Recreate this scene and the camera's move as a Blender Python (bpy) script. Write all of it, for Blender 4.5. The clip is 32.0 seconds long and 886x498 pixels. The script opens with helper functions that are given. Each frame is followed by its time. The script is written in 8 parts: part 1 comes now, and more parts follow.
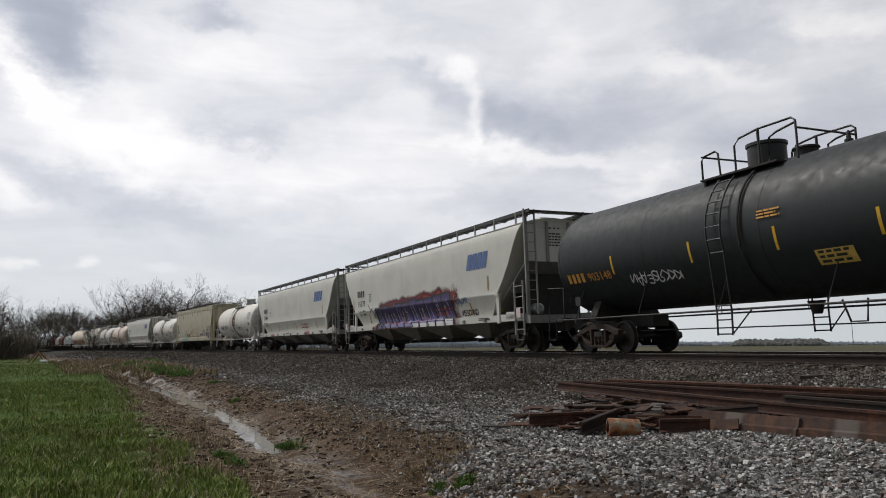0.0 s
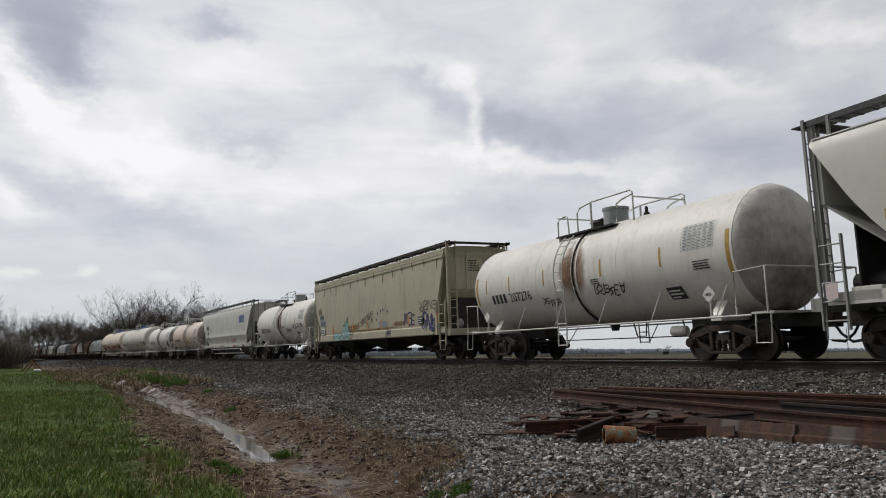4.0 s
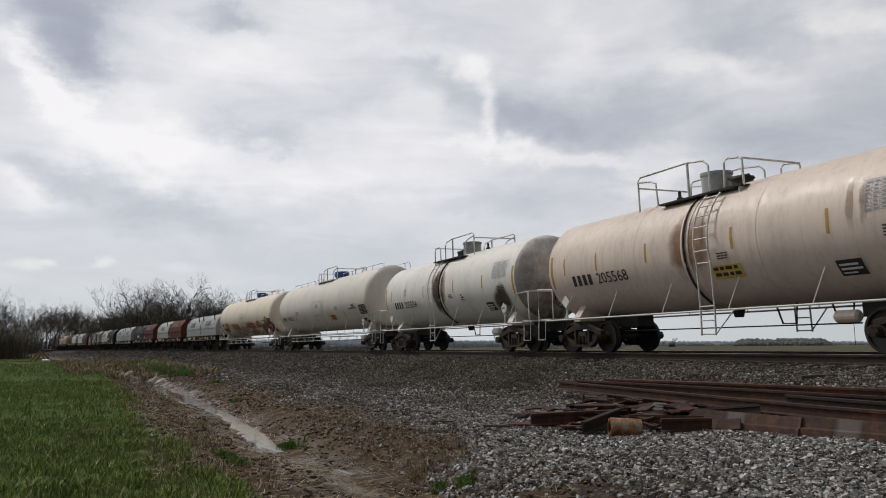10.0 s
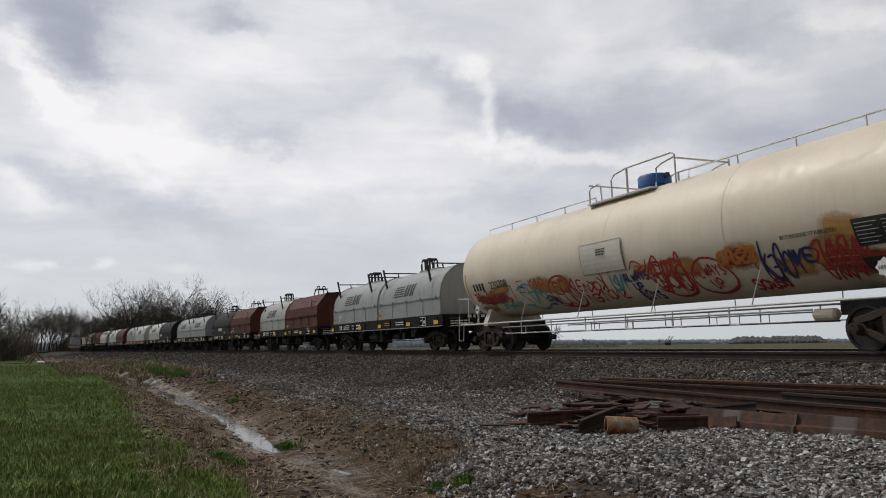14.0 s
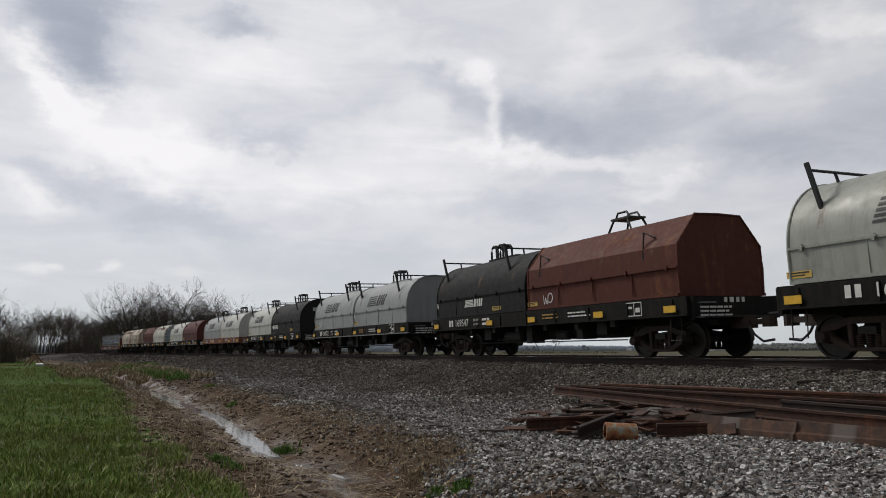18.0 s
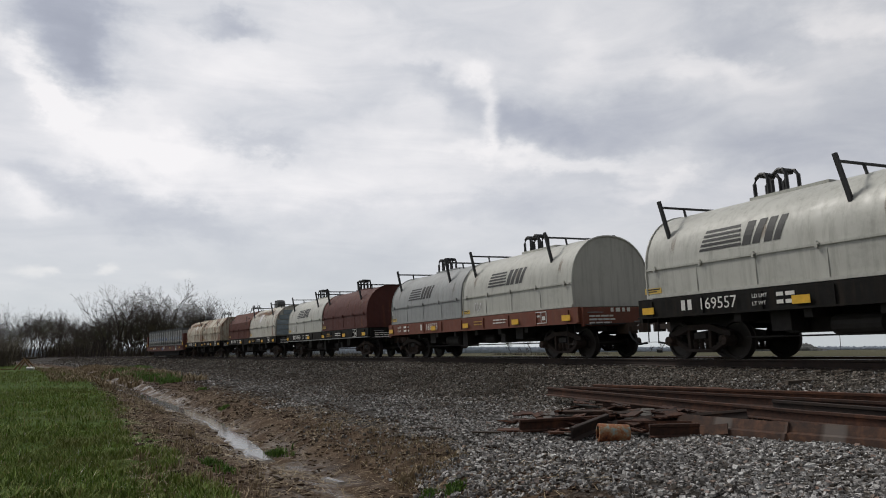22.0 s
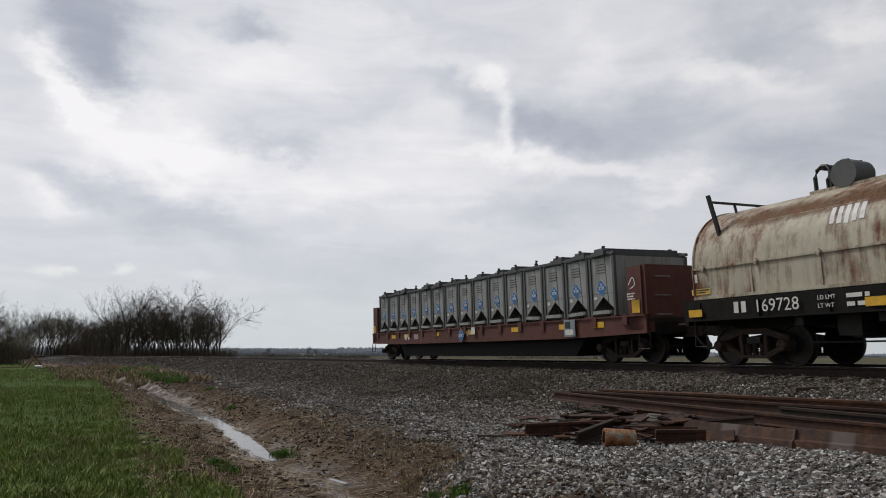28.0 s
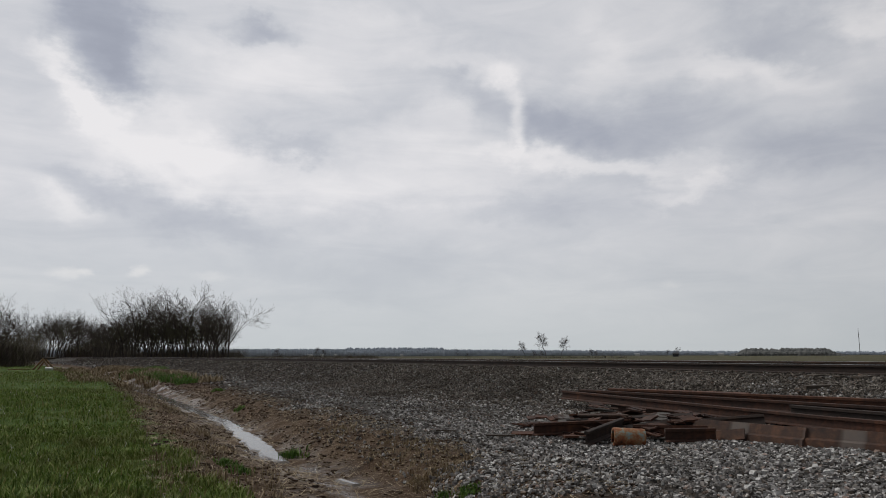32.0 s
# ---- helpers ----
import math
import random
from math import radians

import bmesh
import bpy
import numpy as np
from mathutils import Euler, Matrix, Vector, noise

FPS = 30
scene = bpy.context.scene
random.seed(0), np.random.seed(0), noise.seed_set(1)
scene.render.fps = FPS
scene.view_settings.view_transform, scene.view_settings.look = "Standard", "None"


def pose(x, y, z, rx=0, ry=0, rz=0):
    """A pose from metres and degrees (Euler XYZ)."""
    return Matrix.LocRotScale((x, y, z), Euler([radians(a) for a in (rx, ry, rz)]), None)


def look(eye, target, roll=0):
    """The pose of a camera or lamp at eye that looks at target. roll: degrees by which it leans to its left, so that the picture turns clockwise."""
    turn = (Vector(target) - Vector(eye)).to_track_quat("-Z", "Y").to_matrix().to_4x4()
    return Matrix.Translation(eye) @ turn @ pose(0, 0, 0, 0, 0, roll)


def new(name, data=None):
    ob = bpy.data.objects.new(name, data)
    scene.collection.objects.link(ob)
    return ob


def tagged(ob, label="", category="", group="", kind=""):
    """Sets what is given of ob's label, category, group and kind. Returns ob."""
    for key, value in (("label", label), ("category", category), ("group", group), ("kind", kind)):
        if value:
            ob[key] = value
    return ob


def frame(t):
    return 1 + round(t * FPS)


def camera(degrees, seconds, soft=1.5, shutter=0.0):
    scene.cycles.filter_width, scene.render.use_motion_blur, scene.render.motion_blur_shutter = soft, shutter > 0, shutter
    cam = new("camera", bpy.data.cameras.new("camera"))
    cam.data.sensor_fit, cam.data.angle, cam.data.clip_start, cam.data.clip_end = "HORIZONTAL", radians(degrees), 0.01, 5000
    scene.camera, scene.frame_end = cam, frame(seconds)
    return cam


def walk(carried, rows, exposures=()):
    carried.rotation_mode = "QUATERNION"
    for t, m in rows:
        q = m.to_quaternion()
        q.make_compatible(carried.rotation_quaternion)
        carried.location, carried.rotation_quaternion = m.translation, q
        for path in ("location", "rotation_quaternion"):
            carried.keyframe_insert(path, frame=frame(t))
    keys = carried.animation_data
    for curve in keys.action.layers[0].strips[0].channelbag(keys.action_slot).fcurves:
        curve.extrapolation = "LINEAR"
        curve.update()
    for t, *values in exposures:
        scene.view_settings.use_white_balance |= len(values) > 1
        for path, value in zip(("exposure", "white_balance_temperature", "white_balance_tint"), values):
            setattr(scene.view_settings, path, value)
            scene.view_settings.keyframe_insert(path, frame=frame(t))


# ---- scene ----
# ---- camera ----
EYE = Vector((0.0, 0.0, 0.16))
LENS = 62.57
# seconds, turn to the left of the way across the track, tilt up, lean: a hand-held camera that stands in one spot
TURNS = [
    (0, 66.57, 7.65, -0.36), (0.5, 66.62, 7.73, -0.40), (1, 66.64, 7.89, -0.38), (1.5, 66.56, 8.02, -0.42),
    (2, 66.47, 8.32, -0.42), (2.5, 66.28, 8.37, -0.39), (3, 66.23, 8.42, -0.39), (3.5, 66.20, 8.39, -0.48),
    (5.5, 66.32, 7.90, -0.67), (6, 66.34, 7.91, -0.65), (6.5, 66.32, 7.75, -0.57), (7, 66.37, 7.71, -0.63),
    (7.5, 66.56, 7.59, -0.51), (8, 66.69, 7.55, -0.47), (8.5, 66.77, 7.59, -0.40), (9, 66.78, 7.67, -0.34),
    (9.5, 66.81, 7.66, -0.41), (10, 66.70, 7.62, -0.35), (10.5, 66.58, 7.62, -0.41), (11, 66.45, 7.56, -0.58),
    (11.5, 66.49, 7.65, -0.66), (12, 66.50, 7.71, -0.66), (12.5, 66.51, 7.78, -0.67), (13, 66.40, 7.69, -0.75),
    (13.5, 66.44, 7.64, -0.68), (14, 66.37, 7.58, -0.66), (14.5, 66.42, 7.64, -0.65), (16.5, 66.24, 7.93, -0.70),
    (17, 66.31, 7.87, -0.47), (17.5, 66.33, 7.92, -0.35), (18, 66.37, 7.96, -0.27), (18.5, 66.34, 8.00, -0.29),
    (19, 66.21, 8.19, -0.40), (19.5, 66.08, 8.28, -0.51), (20, 66.01, 8.37, -0.56), (20.5, 66.00, 8.34, -0.65),
    (21, 65.90, 8.25, -0.69), (21.5, 65.76, 8.22, -0.62), (22, 65.78, 8.10, -0.52), (22.5, 65.81, 8.12, -0.52),
    (23, 65.97, 8.13, -0.45), (23.5, 66.04, 8.07, -0.37), (24, 66.07, 8.10, -0.24), (24.5, 65.99, 8.21, -0.21),
    (25, 66.07, 8.32, -0.17), (25.5, 66.23, 8.45, -0.20), (27.5, 66.28, 8.40, 0.00), (28, 66.35, 8.32, 0.12),
    (28.5, 66.42, 8.26, 0.21), (29, 66.50, 8.22, 0.22), (29.5, 66.61, 8.18, 0.29), (30, 66.73, 8.22, 0.22),
    (30.5, 66.74, 8.30, 0.17), (31, 66.80, 8.32, 0.10), (31.5, 66.92, 8.30, -0.03), (32, 66.95, 8.31, -0.18),
]


def aim(turn, tilt, lean):
    a, b, c = radians(turn), radians(tilt), radians(lean)
    ahead = Vector((-math.sin(a) * math.cos(b), math.cos(a) * math.cos(b), math.sin(b)))
    side = Vector((math.cos(a), math.sin(a), 0))
    up = side.cross(ahead)
    x, y = side * math.cos(c) + up * math.sin(c), up * math.cos(c) - side * math.sin(c)
    return Matrix(((x.x, y.x, -ahead.x, EYE.x), (x.y, y.y, -ahead.y, EYE.y), (x.z, y.z, -ahead.z, EYE.z), (0, 0, 0, 1)))


cam = camera(LENS, 32.0, soft=1.0)
walk(cam, [(t, aim(a, b, c)) for t, a, b, c in TURNS], [(0, 0.14), (3, 0.06), (7, 0.0), (28.3, 0.0), (30, -0.2), (31, -0.18), (32, -0.16)])

# ---- plan of the track: a wide curve that straightens out far off; rail tops at z = 0 ----
RADIUS, ACROSS = 656.0, 14.1
CANT, RAIL_Z = 1.7, -0.025     # the inner rail, on the camera's side, lies lower
SPEED, SLOWING = 12.085, -0.0374   # metres a second at 16 s, and its change


def travel(t):
    """How far the train has gone by t seconds, up to a constant."""
    return SPEED * t + SLOWING * (t - 16) ** 2 / 2


def lay_line():
    """Points and headings every metre, from 620 m behind to 620 m ahead; s = 0 is the point nearest the camera."""
    def bend(s):
        return 1 / RADIUS if s > -100 else (0.0003 if s > -250 else -0.0003)
    out = {0: (0.0, ACROSS, 0.0)}
    for way in (-1, 1):
        x, y, h = out[0]
        for i in range(1, 621):
            k = bend(way * (i - 0.5))
            h -= way * k / 2
            x, y = x + way * math.cos(h), y + way * math.sin(h)
            h -= way * k / 2
            out[way * i] = (x, y, h)
    return np.array([out[i] for i in range(-620, 621)])


LINE = lay_line()


def on_track(s, off=0.0, z=0.0):
    """Pose at the distance s along the track; off metres to the far side."""
    x, y, h = (float(np.interp(s, np.arange(-620, 621), LINE[:, i])) for i in range(3))
    return pose(x - off * math.sin(h), y + off * math.cos(h), z, 0, 0, math.degrees(h))


def on_bed(s, off=0.0, z=0.0):
    """The same on the canted track: z from the rail tops."""
    return on_track(s, 0.0, RAIL_Z) @ pose(0, 0, 0, CANT) @ Matrix.Translation((0, off, z))


def off_track(x, y):
    """Metres from the track's centre line towards the camera's side."""
    i = int(np.argmin((LINE[:, 0] - x) ** 2 + (LINE[:, 1] - y) ** 2))
    px, py, h = LINE[i]
    return -((y - py) * math.cos(h) - (x - px) * math.sin(h))


def along(x, y):
    return int(np.argmin((LINE[:, 0] - x) ** 2 + (LINE[:, 1] - y) ** 2)) - 620


# ---- world and sun: a bright overcast ----
def nodes_of(tree):
    tree.nodes.clear()
    return tree.nodes, tree.links


world = bpy.data.worlds.new("world")
scene.world = world
world.use_nodes = True
N, L = nodes_of(world.node_tree)
SUN_UP, SUN_AROUND = 50.0, 236.0   # degrees: height, and compass turn from +y clockwise
sky = N.new("ShaderNodeTexSky")
sky.sky_type, sky.sun_disc, sky.sun_elevation, sky.sun_rotation = "NISHITA", False, radians(SUN_UP), radians(SUN_AROUND)
blue = N.new("ShaderNodeBackground")
blue.inputs["Strength"].default_value = 0.07
veil = N.new("ShaderNodeBackground")
veil.inputs["Color"].default_value = (0.86, 0.88, 0.92, 1)
veil.inputs["Strength"].default_value = 0.34
both, wout = N.new("ShaderNodeMixShader"), N.new("ShaderNodeOutputWorld")
both.inputs[0].default_value = 0.75
L.new(sky.outputs[0], blue.inputs["Color"])
L.new(blue.outputs[0], both.inputs[1]), L.new(veil.outputs[0], both.inputs[2]), L.new(both.outputs[0], wout.inputs[0])

sun = new("sun", bpy.data.lights.new("sun", "SUN"))
sun.data.energy, sun.data.angle, sun.data.color = 2.35, radians(12), (1.0, 0.96, 0.9)
_a, _e = radians(SUN_AROUND), radians(SUN_UP)
sun.matrix_world = look((0, 0, 200), Vector((0, 0, 200)) - Vector((math.sin(_a) * math.cos(_e), math.cos(_a) * math.cos(_e), math.sin(_e))))
scene.view_settings.exposure = 0.0


# ---- materials ----
def put(node, name, value):
    node.inputs[name].default_value = value


class Mat:
    """A small builder for node materials on object coordinates."""

    def __init__(self, name, rough=0.6, metal=0.0):
        self.m = bpy.data.materials.new(name)
        self.m.use_nodes = True
        self.n, self.l = nodes_of(self.m.node_tree)
        self.out = self.n.new("ShaderNodeOutputMaterial")
        self.b = self.n.new("ShaderNodeBsdfPrincipled")
        self.l.new(self.b.outputs[0], self.out.inputs[0])
        put(self.b, "Roughness", rough), put(self.b, "Metallic", metal)
        self.tc = self.n.new("ShaderNodeTexCoord").outputs["Object"]

    def coord(self, scale=(1, 1, 1), shift=(0, 0, 0)):
        m = self.n.new("ShaderNodeMapping")
        put(m, "Scale", scale), put(m, "Location", shift)
        self.l.new(self.tc, m.inputs[0])
        return m.outputs[0]

    def noise(self, scale, detail=4.0, rough=0.55, stretch=None, shift=(0, 0, 0)):
        n = self.n.new("ShaderNodeTexNoise")
        put(n, "Scale", scale), put(n, "Detail", detail), put(n, "Roughness", rough)
        self.l.new(self.coord(stretch or (1, 1, 1), shift), n.inputs["Vector"])
        return n.outputs["Fac"]

    def voronoi(self, scale, feature="F1", out="Distance", stretch=None):
        n = self.n.new("ShaderNodeTexVoronoi")
        n.feature = feature
        put(n, "Scale", scale)
        self.l.new(self.coord(stretch or (1, 1, 1)), n.inputs["Vector"])
        return n.outputs[out]

    def ramp(self, fac, stops):
        r = self.n.new("ShaderNodeValToRGB")
        while len(r.color_ramp.elements) < len(stops):
            r.color_ramp.elements.new(0.5)
        for e, (p, c) in zip(r.color_ramp.elements, stops):
            e.position = p
            e.color = (*c, 1) if isinstance(c, tuple) else (c, c, c, 1)
        self.l.new(fac, r.inputs[0])
        return r.outputs[0]

    def mix(self, fac, a, b, mode="MIX"):
        m = self.n.new("ShaderNodeMix")
        m.data_type, m.blend_type = "RGBA", mode
        for sock, v in ((m.inputs[0], fac), (m.inputs[6], a), (m.inputs[7], b)):
            if isinstance(v, (int, float)):
                sock.default_value = v if sock == m.inputs[0] else (v, v, v, 1)
            elif isinstance(v, tuple):
                sock.default_value = (*v, 1)
            else:
                self.l.new(v, sock)
        return m.outputs[2]

    def math(self, op, a, b=0.0, c=0.0):
        m = self.n.new("ShaderNodeMath")
        m.operation = op
        for i, v in enumerate((a, b, c)):
            if isinstance(v, (int, float)):
                m.inputs[i].default_value = v
            else:
                self.l.new(v, m.inputs[i])
        return m.outputs[0]

    def own(self):
        """A number from 0 to 1 of the object's own."""
        return self.n.new("ShaderNodeObjectInfo").outputs["Random"]

    def island(self):
        return self.n.new("ShaderNodeNewGeometry").outputs["Random Per Island"]

    def color(self, c):
        if isinstance(c, tuple):
            put(self.b, "Base Color", (*c, 1))
        else:
            self.l.new(c, self.b.inputs["Base Color"])
        return self

    def rough(self, r):
        self.l.new(r, self.b.inputs["Roughness"])
        return self

    def bump(self, height, strength=0.3, distance=0.02):
        b = self.n.new("ShaderNodeBump")
        put(b, "Strength", strength), put(b, "Distance", distance)
        self.l.new(height, b.inputs["Height"])
        self.l.new(b.outputs[0], self.b.inputs["Normal"])
        return self


def paint(name, base, dirt=0.35, rust=0.0, dirt_col=(0.10, 0.085, 0.065), rough=0.45, streak=1.0, gloss=0.5):
    """Weathered car paint: blotches, streaks that run down, specks of rust."""
    k = Mat(name, rough)
    put(k.b, "Specular IOR Level", gloss)
    blotch = k.noise(0.7, 5, 0.6)
    fine = k.noise(9, 6, 0.65)
    runs = k.noise(2.2, 5, 0.7, (3.0, 3.0, 0.22))
    c = k.mix(k.ramp(blotch, [(0.35, 0.0), (0.75, 1.0)]), base, tuple(v * 0.86 for v in base))
    d = k.math("MULTIPLY", k.ramp(runs, [(0.48, 0.0), (0.72, 1.0)]), dirt * streak)
    c = k.mix(d, c, dirt_col)
    d2 = k.math("MULTIPLY", k.ramp(k.math("MULTIPLY", fine, blotch), [(0.26, 0.0), (0.42, 1.0)]), dirt * 0.5)
    c = k.mix(d2, c, dirt_col)
    if rust:
        edge = 0.74 - 0.34 * rust
        big = k.noise(0.55, 8, 0.68, (1, 1, 0.8), (3, 5, 1))
        drip = k.noise(1.7, 6, 0.7, (2.4, 2.4, 0.25), (7, 1, 4))
        r = k.ramp(k.math("MULTIPLY_ADD", drip, 0.45, k.math("MULTIPLY", big, 0.6)), [(edge - 0.06, 0.0), (edge + 0.05, 1.0)])
        rc = k.ramp(k.noise(6, 6, 0.7), [(0.3, (0.07, 0.025, 0.012)), (0.6, (0.20, 0.075, 0.03)), (0.8, (0.30, 0.14, 0.06))])
        c = k.mix(r, c, rc)
    k.color(c)
    k.rough(k.ramp(k.noise(5, 4), [(0.2, rough - 0.1), (0.8, min(1.0, rough + 0.22))]))
    k.bump(k.math("ADD", k.noise(2.0, 3), k.math("MULTIPLY", fine, 0.15)), 0.12, 0.02)
    return k.m


def plain(name, base, rough=0.6, metal=0.0, var=0.25, scale=6.0):
    k = Mat(name, rough, metal)
    a = k.noise(scale, 6, 0.65)
    k.color(k.ramp(a, [(0.25, tuple(v * (1 - var) for v in base)), (0.75, tuple(min(1, v * (1 + var)) for v in base))]))
    k.bump(k.noise(scale * 5, 4), 0.15, 0.01)
    return k.m


def rusty(name, a=(0.045, 0.02, 0.013), b=(0.16, 0.062, 0.03), c=(0.26, 0.12, 0.06), rough=0.85):
    k = Mat(name, rough)
    n1, n2 = k.noise(2.5, 8, 0.7), k.noise(14, 6, 0.7)
    mixn = k.math("MULTIPLY_ADD", n2, 0.4, k.math("MULTIPLY", n1, 0.6))
    own = k.math("MULTIPLY_ADD", k.own(), 0.16, -0.08)
    k.color(k.ramp(k.math("ADD", mixn, own), [(0.36, a), (0.52, b), (0.68, c)]))
    k.bump(n2, 0.3, 0.01)
    return k.m


M = {}
M["white"] = paint("hopper_white", (0.65, 0.64, 0.585), 0.16, 0.0, (0.14, 0.12, 0.09), 0.45, 0.45)
M["end_grey"] = paint("end_grey", (0.30, 0.30, 0.285), 0.4)
M["tan"] = paint("hopper_tan", (0.50, 0.455, 0.33), 0.32, 0.25, (0.16, 0.12, 0.07))
M["tank_black"] = paint("tank_black", (0.024, 0.028, 0.031), 0.25, 0.0, (0.045, 0.04, 0.035), 0.48, 1.0, 0.3)
M["tank_white"] = paint("tank_white", (0.80, 0.77, 0.71), 0.2, 0.0, (0.17, 0.13, 0.09))
M["tank_cream"] = paint("tank_cream", (0.76, 0.63, 0.54), 0.25, 0.0, (0.2, 0.14, 0.1))
M["tank_clean"] = paint("tank_clean", (0.71, 0.665, 0.58), 0.16, 0.0, (0.2, 0.16, 0.11), 0.45, 0.5)
M["tank_ivory"] = paint("tank_ivory", (0.78, 0.68, 0.54), 0.13, 0.0, (0.26, 0.18, 0.12), streak=0.6)
M["silver"] = paint("hood_silver", (0.305, 0.318, 0.318), 0.35)
M["pale"] = paint("hood_pale", (0.50, 0.50, 0.455), 0.35)
M["greenish"] = paint("hood_weathered", (0.34, 0.35, 0.31), 0.4, 0.1)
M["brown"] = paint("hood_brown", (0.105, 0.031, 0.021), 0.4, 0.36, (0.05, 0.03, 0.022), 0.7, 1.0, 0.3)
M["maroon"] = paint("hood_maroon", (0.095, 0.03, 0.024), 0.4, 0.3, (0.04, 0.02, 0.02), 0.65, 1.0, 0.3)
M["charcoal"] = paint("hood_charcoal", (0.018, 0.018, 0.0185), 0.35, 0.0, (0.035, 0.03, 0.026), 0.65, 1.0, 0.2)
M["rusted"] = paint("hood_rusted", (0.52, 0.48, 0.38), 0.4, 0.55, (0.15, 0.1, 0.06), 0.6)
M["stained"] = paint("hood_stained", (0.56, 0.55, 0.49), 0.4, 0.42, (0.15, 0.1, 0.06), 0.6)
M["sill_black"] = paint("sill_black", (0.013, 0.013, 0.0125), 0.5, 0.0, (0.04, 0.029, 0.021), 0.75, 1.0, 0.15)
M["sill_red"] = paint("sill_red", (0.17, 0.05, 0.028), 0.4, 0.35, (0.06, 0.04, 0.03), 0.65)
M["car_red"] = paint("car_red", (0.115, 0.036, 0.026), 0.5, 0.35, (0.05, 0.03, 0.025), 0.65)
M["steel_dark"] = plain("running_gear", (0.024, 0.021, 0.019), 0.75, 0.0, 0.4)
M["frame_rust"] = rusty("truck_rust", (0.018, 0.013, 0.011), (0.036, 0.024, 0.018), (0.07, 0.042, 0.028))
M["wheel"] = plain("wheel_steel", (0.028, 0.023, 0.02), 0.6, 0.3, 0.4)
M["tread"] = plain("polished_steel", (0.45, 0.44, 0.43), 0.3, 1.0, 0.1)
M["galv"] = plain("galvanised", (0.33, 0.34, 0.34), 0.5, 0.6, 0.2)
M["grating"] = plain("dark_grating", (0.07, 0.07, 0.072), 0.7, 0.2, 0.3)
M["rail_white"] = plain("pale_rail", (0.62, 0.61, 0.57), 0.5, 0.0, 0.15)
M["pitch"] = plain("pitch_black", (0.008, 0.007, 0.007), 0.9, 0.0, 0.4)
M["black"] = plain("black_paint", (0.02, 0.02, 0.021), 0.55, 0.0, 0.3)
M["blue"] = plain("blue_paint", (0.02, 0.09, 0.30), 0.5, 0.0, 0.2)
M["logo_blue"] = plain("faded_blue", (0.10, 0.16, 0.36), 0.6, 0.0, 0.25)
M["yellow"] = plain("reflective_yellow", (0.72, 0.42, 0.03), 0.5, 0.0, 0.2)
M["mustard"] = plain("faded_yellow", (0.45, 0.27, 0.06), 0.6, 0.0, 0.3)
M["letter_white"] = plain("stencil_white", (0.72, 0.71, 0.67), 0.6, 0.0, 0.15)
M["letter_black"] = plain("stencil_black", (0.03, 0.03, 0.03), 0.6, 0.0, 0.2)
M["rail"] = rusty("rail_rust", (0.016, 0.011, 0.009), (0.032, 0.019, 0.014), (0.07, 0.036, 0.022))
M["scrap"] = rusty("scrap_rust", (0.018, 0.009, 0.006), (0.055, 0.022, 0.012), (0.115, 0.044, 0.021))


